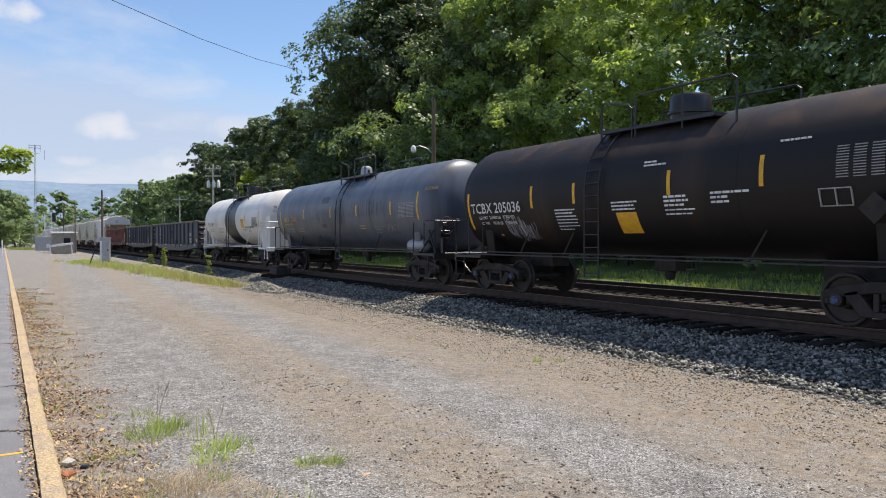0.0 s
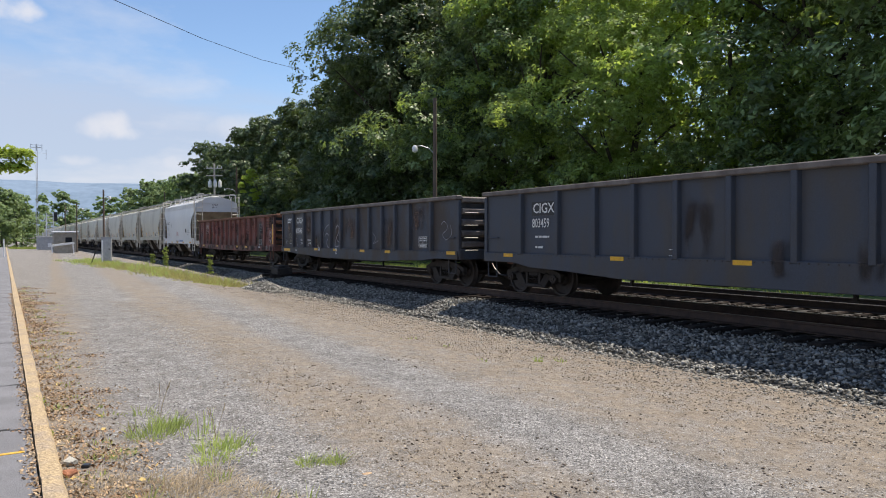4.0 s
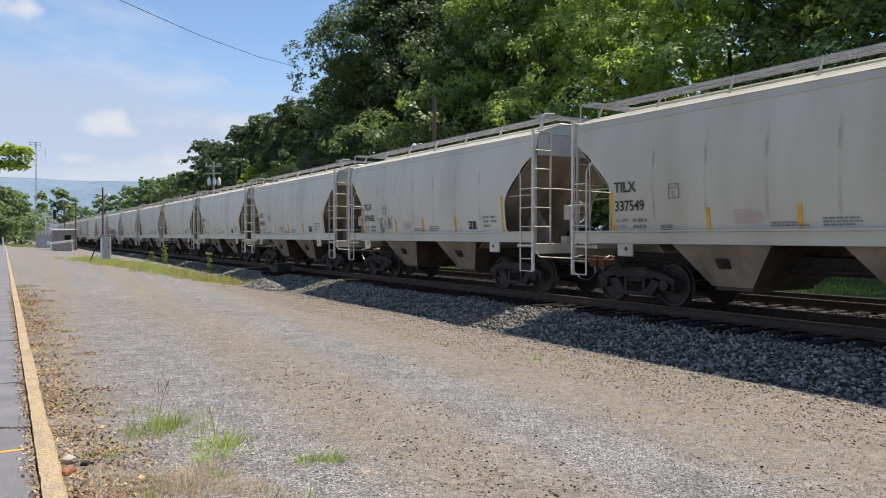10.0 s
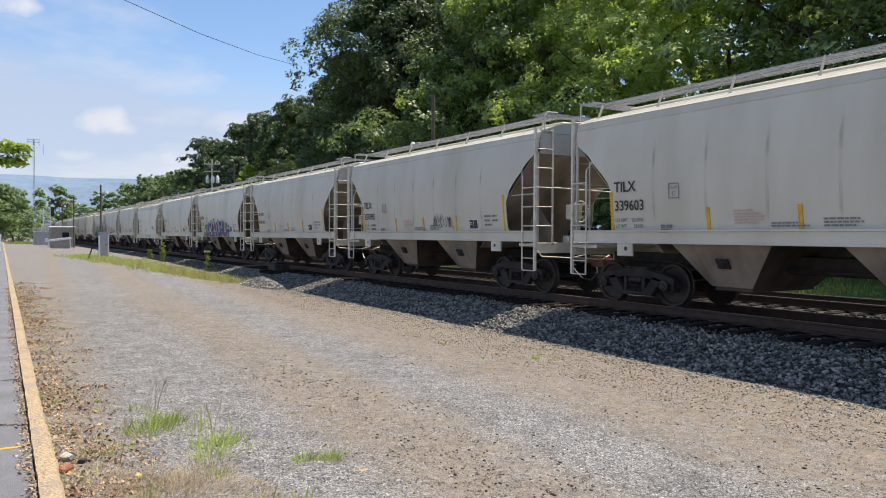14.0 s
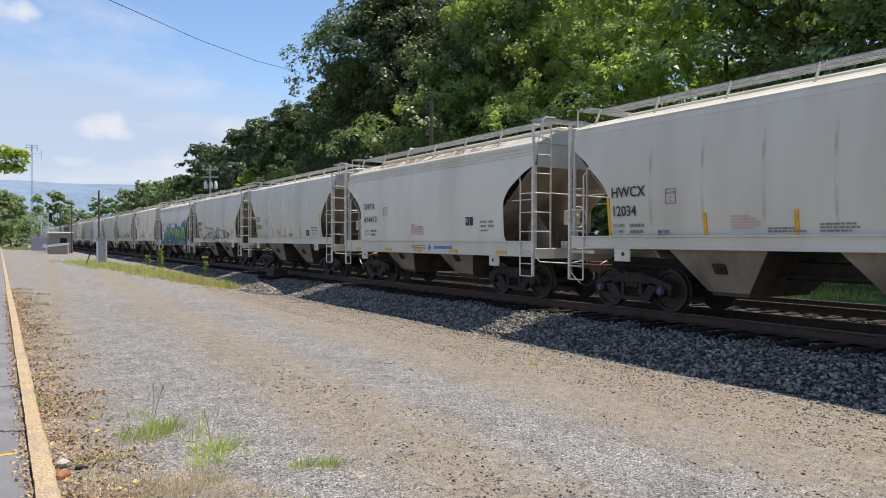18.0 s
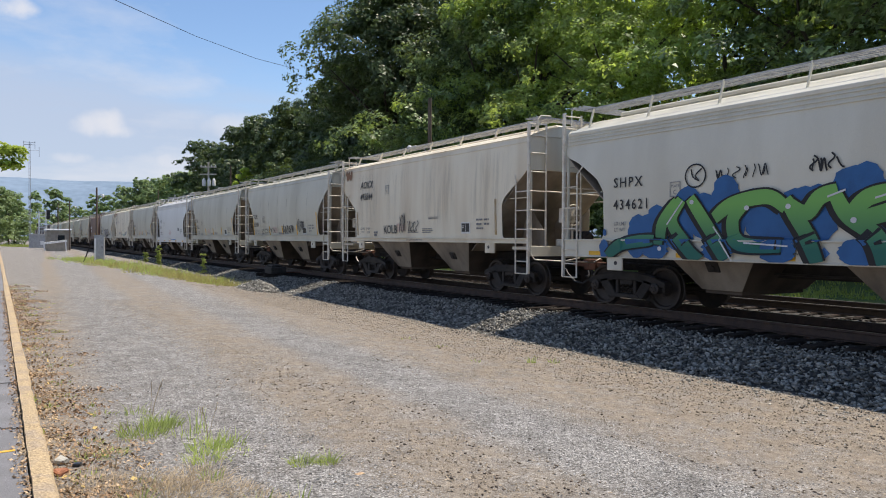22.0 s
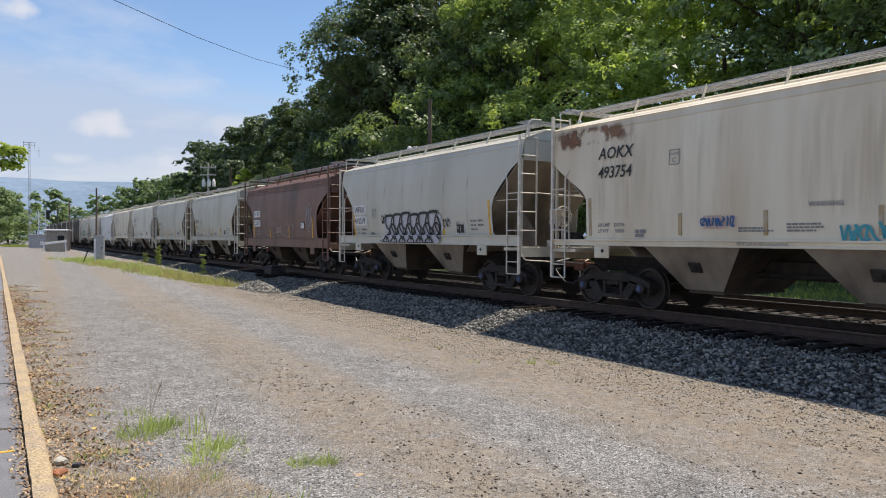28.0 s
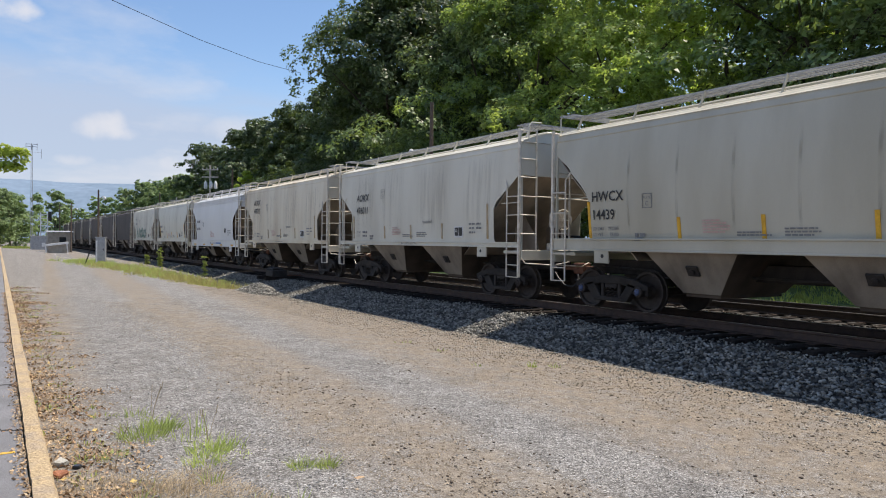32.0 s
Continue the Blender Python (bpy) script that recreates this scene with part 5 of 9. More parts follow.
def train():
    add_car(tank(BLACK_TANK, 6.85, 1.52, 2.57, 5.4, dome=-0.55), 4.1, 19.1, "black tank car with rust-streaked top and white stencils", "tank car", "tank cars")
    add_car(tank(GREY_TANK, 7.75, 1.52, 2.57, 6.35, dome=0.2, bottle=True, lad=-0.5, rails=((-2.75, -0.85), (-0.3, 0.5)), small=True), 19.1, 36.0, "slate-grey tank car with yellow tape marks", "tank car", "tank cars")
    add_car(tank(WHITE_TANK, 6.75, 1.48, 2.6, 5.35, band=1.15, white_ends=True, dome=-0.1, lad=0.32, band_at=0.05, rails=((-2.2, -0.1), (0.05, 0.9))), 36.0, 51.0, "white tank car with black centre band", "tank car", "tank cars")
    r1 = [-6.6, -5.2, -3.8, -2.45, -1.15, 0.15, 1.4, 2.55, 3.75, 5.05, 6.5]
    r3 = [-6.57, -5.0, -4.0, -3.0, -2.0, -1.0, 0.0, 1.0, 2.0, 3.0, 4.0, 5.0, 6.57]
    add_car(gondola(GON_BLUE, r1, False, 8.15, 0.26), 51.0, 68.85, "slate-blue steel gondola with scrawled white marks", "gondola car", "gondola cars")
    r2 = [-6.35, -4.94, -3.9, -2.89, -1.84, -0.78, 0.78, 1.84, 2.89, 3.9, 4.94, 6.35]
    add_car(gondola(GON_WORN, r2, False, 7.95, 0.18), 68.85, 86.0, "weathered blue-grey gondola with rust patches", "gondola car", "gondola cars")
    add_car(gondola(GON_RED, r3, True, 8.05, 0.06), 86.0, 103.45, "rusty red gondola with louvred side panels", "gondola car", "gondola cars")
    c = 103.45
    ends = {1: .1, 2: .02, 3: .05, 4: .22, 5: .18, 6: 0, 7: -.02, 8: 0, 9: 0, 10: .02, 11: .02, 12: .08, 13: .14, 14: .18, 15: .08, 16: .26, 17: .3, 18: .38,
            19: .45, 20: .5, 21: .56, 22: .42, 23: .3, 24: .64, 25: .62}
    kinds = {1: ("flow", HOPPER_WHITE), 12: ("flow", HOPPER_GREY), 15: ("flow", HOPPER_GREY), 16: ("angle", HOPPER_BEIGE), 19: ("flow", HOPPER_WHITE),
             21: ("angle", HOPPER_BEIGE), 23: ("flow", HOPPER_BROWN), 26: ("angle", HOPPER_GREY), 27: ("angle", HOPPER_BEIGE), 28: ("flow", HOPPER_WHITE), 29: ("round", HOPPER_GREY), 30: ("angle", HOPPER_GREY)}
    words = {HOPPER_PALE: "pale grey covered hopper car with rounded sides", HOPPER_DULL: "dull grey covered hopper car with rounded sides", HOPPER_GREY: "light grey covered hopper car with sloped ends", HOPPER_WHITE: "clean white covered hopper car with deep side sill",
             HOPPER_BEIGE: "stained cream covered hopper car with sloped ends", HOPPER_BROWN: "brown covered hopper car with faded scrawls"}
    first = {}
    for n in range(1, 31):
        c1 = 13.8 + SPEED * (7 + n) + ends.get(n, 0.6)
        k = kinds.get(n, ("round", HOPPER_GREY if n in (6, 11) else HOPPER_DULL if n in (2, 3, 17, 18, 20, 24, 25) else HOPPER_PALE))
        STYLE_OF[n] = k[0]
        if k in first:
            car = copy_thing(first[k], pose(0, 0, 0))
            for o in car.children_recursive:
                if "turns" in o:
                    WHEELS[o["turns"]].append(o)
        else:
            car = first[k] = hopper(*k)
        add_car(car, c, c1, words[k[1]], "hopper car", "covered hopper cars")
        HOPPERS[n] = car
        c = c1
    for i in range(7):
        if i:
            car = copy_thing(dark, pose(0, 0, 0))
            for o in car.children_recursive:
                if "turns" in o:
                    WHEELS[o["turns"]].append(o)
        else:
            car = dark = hopper("angle", HOPPER_DARK)
        add_car(car, c, c + 12.9, "dark grimy covered hopper car far down the train", "hopper car", "covered hopper cars")
        c += 12.9


HOPPERS = {}
STYLE_OF = {}


def motions():
    for car in CARS:
        walk(car, [(t, pose(TRACK, car["s"] - SPEED * t, RAIL_TOP)) for t in range(0, 33, 2)])
    for k, sets in WHEELS.items():
        rows = [(i / FPS, pose(0, k * 0.889, 0.457) @ Matrix.Rotation(SPEED * i / FPS / 0.457, 4, "X")) for i in range(0, 32 * FPS + 1)]
        walk(sets[0], rows)
        act, slot = sets[0].animation_data.action, sets[0].animation_data.action_slot
        for w in sets[1:]:
            w.rotation_mode = "QUATERNION"
            w.animation_data_create()
            w.animation_data.action = act
            w.animation_data.action_slot = slot


# ---- trees ----
def leaf_tris(rng, p, nrm, size):
    """A pointed leaf spray at each place, facing along nrm."""
    k = len(p)
    nrm = nrm / np.linalg.norm(nrm, axis=1)[:, None]
    a = np.cross(nrm, rng.normal(size=(k, 3)))
    a /= np.linalg.norm(a, axis=1)[:, None]
    b = np.cross(nrm, a)
    s = size * rng.uniform(0.55, 1.45, (k, 1))
    return np.stack([p - a * s, p + a * s * 0.55 + b * s * 0.62, p + a * s * 0.75 - b * s * 0.5], 1).reshape(-1, 3)


def crown_arrays(rnd, clumps, per, size, shape):
    """Leaf sprays in uneven clumps; shape(rnd) gives each clump's centre and reach."""
    rng = np.random.default_rng(rnd.randrange(10 ** 6))
    out = []
    for c, r in [shape(rnd) for _ in range(clumps)]:
        d = rng.normal(size=(per, 3))
        d /= np.linalg.norm(d, axis=1)[:, None]
        d[:, 2] = np.where(d[:, 2] < -0.35, -d[:, 2], d[:, 2])
        p = np.array(c) + d * (r * rng.uniform(0.3, 1.0, (per, 1)) ** 0.4) * np.array([1, 1, 0.66])
        out.append(leaf_tris(rng, p, d * 0.8 + rng.normal(size=(per, 3)) * 0.5 + np.array([0, 0, 0.55]), size))
    v = np.concatenate(out)
    return v, np.arange(len(v)).reshape(-1, 3)


def bough_arrays(rnd, boughs, subs, per, size, shape, core):
    """Domed boughs, each a cluster of smaller leaf clumps, over a core of shaded inner foliage."""
    rng = np.random.default_rng(rnd.randrange(10 ** 6))
    out = []
    for c, r in [shape(rnd) for _ in range(boughs)]:
        d = rng.normal(size=(subs, 3))
        d /= np.linalg.norm(d, axis=1)[:, None]
        d[:, 2] = np.where(d[:, 2] < -0.12, -d[:, 2], d[:, 2])
        sub = np.array(c) + d * (r * rng.uniform(0.8, 1.12, (subs, 1))) * np.array([1, 1, 0.62])
        rs = r * rng.uniform(0.17, 0.36, (subs, 1))
        e = rng.normal(size=(subs, per, 3)) + d[:, None] * 0.8 + np.array([0, 0, 0.3])
        e /= np.linalg.norm(e, axis=2)[:, :, None]
        q = sub[:, None] + e * (rs[:, None] * rng.uniform(0.6, 1.05, (subs, per, 1))) * np.array([1, 1, 0.7])
        n = d[:, None] * 0.4 + e * 0.7 + rng.normal(size=(subs, per, 3)) * 0.33 + np.array([0, 0, 0.4])
        out.append(leaf_tris(rng, q.reshape(-1, 3), n.reshape(-1, 3), size))
    if core:
        cs = np.array([np.array(shape(rnd)[0]) * (0.55, 0.55, 0.94) for _ in range(core)])
        cs += rng.normal(0, 0.3, cs.shape)
        out.append(leaf_tris(rng, cs, rng.normal(size=cs.shape), 0.21))
    v = np.concatenate(out)
    return v, np.arange(len(v)).reshape(-1, 3)


def tree_parts(seed, h, spread, clumps, per, size, low=0.18, subs=0, core=0):
    rnd = random.Random(seed)

    def shape(r):
        u = r.random() ** 0.85
        z = h * (low + (1 - low) * u)
        prof = math.sin(math.pi * min(1, 0.22 + 0.77 * u)) ** 0.7 * (1 + 0.16 * math.sin(u * 23 + seed))
        if subs:
            prof = (0.5 + 0.5 * (u / 0.3) ** 0.7 if u < 0.3 else (1 - (u - 0.3) / 0.7 * 0.97) ** 0.8) * (1 + 0.12 * math.sin(u * 19 + seed))
        a = r.uniform(0, 2 * math.pi)
        q = (r.uniform(0.55, 1.2) if subs else r.uniform(0.62, 1.1)) if r.random() < 0.85 else r.uniform(0.2, 0.6)
        rad = spread * prof * q * (1 + 0.16 * math.sin(3 * a + seed) + 0.1 * math.sin(u * 17 + seed))
        return (rad * math.cos(a), rad * math.sin(a), z), (r.uniform(0.2, 0.4) if subs else r.uniform(0.09, 0.23)) * spread + 0.1
    v, f = bough_arrays(rnd, clumps, subs, per, size, shape, core) if subs else crown_arrays(rnd, clumps, per, size, shape)
    g = Geo()
    pts = [(rnd.uniform(-.2, .2) * k, rnd.uniform(-.2, .2) * k, h * 0.72 * k / 5) for k in range(6)]
    for k in range(5):
        g.cone(pts[k], pts[k + 1], 0.36 * (1 - k / 5.5) * h / 20, 0.36 * (1 - (k + 1) / 5.5) * h / 20, 10)
    for k in range(9):
        a = rnd.uniform(0, 2 * math.pi)
        z = h * rnd.uniform(0.18, 0.6)
        b = Vector((0, 0, z))
        m_ = b + Vector((math.cos(a), math.sin(a), 0.7)) * spread * 0.4
        e = m_ + Vector((math.cos(a + 0.3), math.sin(a + 0.3), 0.5)) * spread * 0.4
        g.cone(b, m_, 0.12 * h / 20, 0.08 * h / 20, 7)
        g.cone(m_, e, 0.08 * h / 20, 0.03 * h / 20, 6)
    return v, f, g


def tree_kind(key, seed, h, spread, clumps, per, size, leaf, low=0.18, subs=0, core=0):
    def make():
        v, f, g = tree_parts(seed, h, spread, clumps, per, size, low, subs, core)
        return raw_mesh("crown", v, f, leaf), g.mesh("trunk", BARK, smooth=True)
    return kept(key, make)


def tree(kind, x, y, z, turn, scale, label, name="tree"):
    crown, trunk = kind
    t = new(name)
    t.matrix_basis = pose(x, y, z, 0, 0, turn)
    for nm, me in (("trunk", trunk), ("crown", crown)):
        o = place(nm, me, t)
        o.scale = (scale, scale, scale)
    return tagged(t, label, "tree", "trees beyond the tracks")


def woods():
    rnd = random.Random(11)
    near = [tree_kind(("near", i), 20 + i, 21.5 + i, 8.0 + 0.4 * i, 92, 37, 0.148, LEAVES, 0.06, 19, 2600) for i in range(4)]
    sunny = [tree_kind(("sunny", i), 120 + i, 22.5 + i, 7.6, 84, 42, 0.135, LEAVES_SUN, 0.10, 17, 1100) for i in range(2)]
    gloomy = [tree_kind(("gloomy", i), 20 + i, 21.5 + i, 8.0 + 0.4 * i, 92, 34, 0.165, LEAVES_SHADED, 0.06, 19, 2600) for i in range(3)]
    edge = [tree_kind(("edge", i), 30 + i, 7.5 + 1.5 * i, 3.4 + 0.4 * i, 30, 34, 0.11, LEAVES, 0.02, 18, 400) for i in range(3)]
    far = [tree_kind(("far", i), 40 + i, 17 + i, 4.8, 40, 26, 0.25, LEAVES, 0.04, 10, 500) for i in range(3)]
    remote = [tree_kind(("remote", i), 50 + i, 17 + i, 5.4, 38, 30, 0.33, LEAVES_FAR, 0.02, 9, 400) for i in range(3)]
    wood = [tree_kind(("wood", i), 60 + i, 17 + i, 5.6, 64, 36, 0.20, LEAVES_SHADED, 0.04, 10, 900) for i in range(3)]
    y = -14.0
    while y < 83:
        for row, x in enumerate((40.0, 50.0)):
            s = rnd.uniform(0.98, 1.16) * (1.08 if y < 72 else 0.8)
            # painted light: pale copies where the woods look sunlit, dark where shaded
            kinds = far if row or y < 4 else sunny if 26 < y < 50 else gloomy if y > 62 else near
            tree(rnd.choice(kinds), x + rnd.uniform(-2.2, 1.6), y + rnd.uniform(-1.6, 1.6) + row * 3, 0.0, rnd.uniform(0, 360), s * (1.0, 1.2)[row], "tall broad-leaved tree in full green leaf")
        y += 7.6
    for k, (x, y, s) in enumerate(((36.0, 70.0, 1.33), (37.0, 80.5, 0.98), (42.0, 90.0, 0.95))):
        tree(gloomy[k], x, y, 0.0, 70.0 * k, s, "tall broad-leaved tree in full green leaf")
    for k in range(6):
        tree(edge[k % 3], 35.5 + rnd.uniform(-0.8, 1.4), 18.0 + 11.0 * k + rnd.uniform(-3, 3), -0.1, rnd.uniform(0, 360), rnd.uniform(0.85, 1.15), "low leafy tree at the front of the woods")
    while y < 240:
        for row, x in enumerate((36.5, 45)):
            s = rnd.uniform(0.90, 1.02) * (1.22 if y < 105 else 1.12 if y < 152 else 0.88)
            tree(rnd.choice(wood if y < 152 else remote), x + rnd.uniform(-2, 2), y + rnd.uniform(-3, 3), 0.0, rnd.uniform(0, 360), s, "broad-leaved tree in green leaf beyond the railway")
        y += 6.2 if y < 152 else 8


def sumac():
    """A bare-stemmed small tree with long feathered leaves at the tips."""
    t, rnd, g = new("tree"), random.Random(77), Geo()
    t.matrix_basis = pose(33.0, 33.0, 0.0)
    vs, fs = [], []
    for k in range(16):
        a = rnd.uniform(0, 6.283)
        r = rnd.uniform(0.3, 1.7)
        tip = Vector((r * math.cos(a), r * math.sin(a), 6.1 - 0.35 * r + rnd.uniform(-0.9, 0.25)))
        knee = Vector((tip.x * 0.35, tip.y * 0.35, 3.2))
        g.cone((0.1 * math.cos(a), 0.1 * math.sin(a), 0), knee, 0.05, 0.035, 6).cone(knee, tip, 0.035, 0.012, 6)
        for j in range(9):
            b, droop = rnd.uniform(0, 6.283), rnd.uniform(0.25, 0.9)
            out = Vector((math.cos(b), math.sin(b), 0))
            side = Vector((-out.y, out.x, 0))
            for i in range(11):
                u = (i + 1) / 11
                p = tip + out * (0.62 * u) + Vector((0, 0, 0.24 * u - droop * 0.5 * u * u))
                for sg in (-1, 1):
                    q = p + side * (sg * 0.15 * (1.1 - 0.6 * u)) + out * 0.05 + Vector((0, 0, -0.035 + rnd.uniform(-0.02, 0.02)))
                    w = out * 0.024
                    n0 = len(vs)
                    vs += [p, (p + q) / 2 + w, q, (p + q) / 2 - w]
                    fs.append((n0, n0 + 1, n0 + 2, n0 + 3))
    part("stems", g, BARK, t)
    place("crown", raw_mesh("crown", np.array(vs), np.array(fs), LEAVES_SUMAC), t)
    tagged(t, "small sumac with pale feathered leaves before the woods", "tree", "trees beyond the tracks")


def far_group():
    """A taller clump where the line of trees runs out."""
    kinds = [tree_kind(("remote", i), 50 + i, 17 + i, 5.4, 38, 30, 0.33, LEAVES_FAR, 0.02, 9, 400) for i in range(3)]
    for k, (x, y, s) in enumerate(((32.5, 236, 0.92), (36.0, 228, 0.98), (39.5, 232, 0.95), (36, 214, 0.82))):
        tree(kinds[k % 3], x, y, 0.0, 50.0 * k, s, "broad-leaved tree in green leaf beyond the railway")


def ridge():
    g = Geo()
    rnd = random.Random(3)

    def fn(u, v):
        a = radians(-75 + 150 * u)
        d = 3300 + 900 * v
        h = 282 + 22 * noise.noise((u * 9, 0, 1)) + 14 * noise.noise((u * 31, 0, 5))
        return (d * math.sin(a), d * math.cos(a), -5 + h * math.sin(min(1, v * 1.25) * math.pi / 2))
    g.sheet(fn, 120, 8)
    place("ridge", g.mesh("ridge", RIDGE, smooth=True), label="long wooded mountain ridge with blue distance haze painted in", category="mountain", kind="structure")




# ---- lettering and spray paint on the cars; seen from the lot, words run towards -y ----
ON_SIDE = Matrix(((0, 0, -1, 0), (-1, 0, 0, 0), (0, 1, 0, 0), (0, 0, 0, 1)))


def word_mesh(text, material, slant=0.0, space=1.0):
    def make():
        c = bpy.data.curves.new("word", "FONT")
        c.body, c.size, c.shear, c.resolution_u, c.offset = text, 1.0, slant, 2, 0.012
        c.space_character = space
        ob = bpy.data.objects.new("word", c)
        me = bpy.data.meshes.new_from_object(ob)
        bpy.data.objects.remove(ob)
        bpy.data.curves.remove(c)
        me.name = "lettering"
        me.materials.clear()
        me.materials.append(material)
        return me
    return kept(("word", text, material.name, slant, space), make)


def letters(car, text, y, z, cap, material, x=1.57, tilt=0.0, width=1.0, slant=0.0, name="lettering", space=1.0):
    s = cap / 0.69
    ob = place(name, word_mesh(text, material, slant, space), car)
    ob.matrix_basis = Matrix.Translation((-x, y, z)) @ Matrix.Rotation(tilt, 4, "Y") @ ON_SIDE
    ob.scale = (s * width, s, s)
    return ob


def patch(car, name, y0, y1, z0, z1, material, x=1.565, label=""):
    g = Geo().box(-x - 0.002, -x + 0.02, min(y0, y1), max(y0, y1), z0, z1)
    return part(name, g, material, car, label)


def bars(car, y, z, widths, cap, gap, material, x=1.567, name="small_print"):
    """Small print, too small to read: a bar for each line, broken into words."""
    rnd = random.Random(int(abs(y * 100 + z * 10)))
    g = Geo()
    for i, w in enumerate(widths):
        a = 0.0
        while a < w - 0.02:
            n = min(rnd.uniform(0.06, 0.2) * cap / 0.05, w - a)
            g.box(-x - 0.002, -x, y - a - n, y - a, z - i * gap, z - i * gap + cap)
            a += n + cap * 0.6
    return tagged(part(name, g, material, car), kind="stuff")


def on_tank(car, R, zc, text, y, z, cap, material, width=1.0):
    a = math.asin((z + cap / 2 - zc) / R)
    return letters(car, text, y, zc + math.sin(a) * (R + 0.014) - cap / 2 * math.cos(a), cap, material, (R + 0.014) * math.cos(a) + math.sin(a) * -cap / 2, a, width)


def tank_strip(car, R, zc, y0, y1, z0, z1, material, name="tape_mark"):
    """A strip laid on the curve of the shell."""
    a0, a1 = math.asin((z0 - zc) / R), math.asin((z1 - zc) / R)
    g = Geo()
    g.sheet(lambda u, v: (-(R + 0.008) * math.cos(a0 + (a1 - a0) * v), y0 + (y1 - y0) * u, zc + (R + 0.008) * math.sin(a0 + (a1 - a0) * v)), 1, 5)
    return part(name, g, material, car, solid=0.003)


def tank_bars(car, R, zc, y, z, widths, cap, gap, material):
    g = Geo()
    rnd = random.Random(int(abs(y * 37 + z * 11)))
    for i, w in enumerate(widths):
        a = 0.0
        zz = z - i * gap
        t = math.asin((zz - zc) / R)
        xx = -(R + 0.006) * math.cos(t)
        while a < w:
            n = rnd.uniform(1.2, 3.5) * cap
            g.box(xx - 0.004, xx + 0.004, y - a - n, y - a, zz, zz + cap)
            a += n + cap * 0.6
    return part("small_print", g, material, car)


def flat(g, poly, x, t=0.002):
    return g.prism(poly, -x - t, -x, "x")


def ribbon(g, pts, wide, x):
    """One sprayed line: a flat band along a bent path."""
    pts = [Vector(p) for p in pts]
    left, right = [], []
    for i, p in enumerate(pts):
        d = (pts[min(i + 1, len(pts) - 1)] - pts[max(i - 1, 0)])
        d = d.normalized() if d.length > 1e-6 else Vector((1, 0))
        n_ = Vector((-d.y, d.x)) * wide / 2
        left.append(p + n_)
        right.append(p - n_)
    vs = [(-x, q.x, q.y) for q in left] + [(-x, q.x, q.y) for q in right]
    m_ = len(pts)
    g.add(vs, [(i, i + 1, m_ + i + 1, m_ + i) for i in range(m_ - 1)])


def bent(rnd, cy, cz, w, h, kind):
    """A letter-like path in a box round (cy, cz)."""
    out = []
    for i in range(19):
        u = i / 18
        if kind == 0:
            q = (0.5 * math.cos(math.pi * 1.6 * u + 0.6), 0.5 * math.sin(math.pi * 1.6 * u + 0.6))
        elif kind == 1:
            q = (0.42 * math.sin(math.pi * 2 * u), 0.5 - u)
        elif kind == 2:
            q = (-0.5 + u, 0.5 * math.cos(math.pi * 3 * u))
        elif kind == 3:
            q = (0.12 * math.sin(5 * u), 0.55 - 1.1 * u)
        else:
            q = (0.5 - u, -0.45 + 0.95 * u * u)
        out.append((cy - q[0] * w + rnd.uniform(-.01, .01) * w, cz + q[1] * h))
    return out


def tag(car, y, z, w, h, material, seed, strokes=6, wide=0.022, x=1.566, name="spray_scrawl"):
    """Hand-sprayed loops in a row."""
    rnd = random.Random(seed)
    g = Geo()
    for k in range(strokes):
        c = y - w * (k + 0.5) / strokes
        hh = h * rnd.uniform(0.7, 1.0)
        ribbon(g, bent(rnd, c, z + hh / 2 + rnd.uniform(0, 0.15) * h, w / strokes * rnd.uniform(0.8, 1.25), hh, rnd.randrange(5)), wide, x + 0.0007 * k)
        if rnd.random() < 0.6:
            ribbon(g, bent(rnd, c + rnd.uniform(-.2, .2) * w / strokes, z + h * 0.5, w / strokes * rnd.uniform(0.5, 0.9), h * 0.6, rnd.randrange(5)), wide, x + 0.0007 * k + 0.0003)
    return tagged(part(name, g, material, car, "sprayed hand-drawn loops"), kind="stuff")


def side_at(style, z):
    """How far out the painted side stands at a height, the sill included."""
    s1 = STYLES[style]["s1"]
    return 1.606 if z < s1 + 0.01 else HALF + 0.018 - sag(style, z)


def side_stain(car, style, y0, y1, z0, z1, material, label):
    g = Geo().sheet(lambda u, v: (-side_at(style, z0 + (z1 - z0) * v) - 0.0015, y0 + (y1 - y0) * u, z0 + (z1 - z0) * v), 2, 12)
    return part("stain", g, material, car, label)


def tank_stain(car, R, zc, y0, y1, a0, a1, material, label):
    a0, a1 = radians(a0), radians(a1)
    g = Geo().sheet(lambda u, v: (-(R + 0.006) * math.cos(a0 + (a1 - a0) * v), y0 + (y1 - y0) * u, zc + (R + 0.006) * math.sin(a0 + (a1 - a0) * v)), 2, 14)
    return part("stain", g, material, car, label)


def curve(pts, step=0.045):
    """A smooth line through a few places."""
    q = [Vector(pts[0])] + [Vector(a) for a in pts] + [Vector(pts[-1])]
    out = []
    for i in range(1, len(q) - 2):
        n = max(2, int((q[i + 1] - q[i]).length / step))
        for k in range(n):
            t = k / n
            out.append(0.5 * ((2 * q[i]) + (q[i + 1] - q[i - 1]) * t + (2 * q[i - 1] - 5 * q[i] + 4 * q[i + 1] - q[i + 2]) * t * t + (3 * q[i] - q[i - 1] - 3 * q[i + 1] + q[i + 2]) * t ** 3))
    return out + [q[-1]]


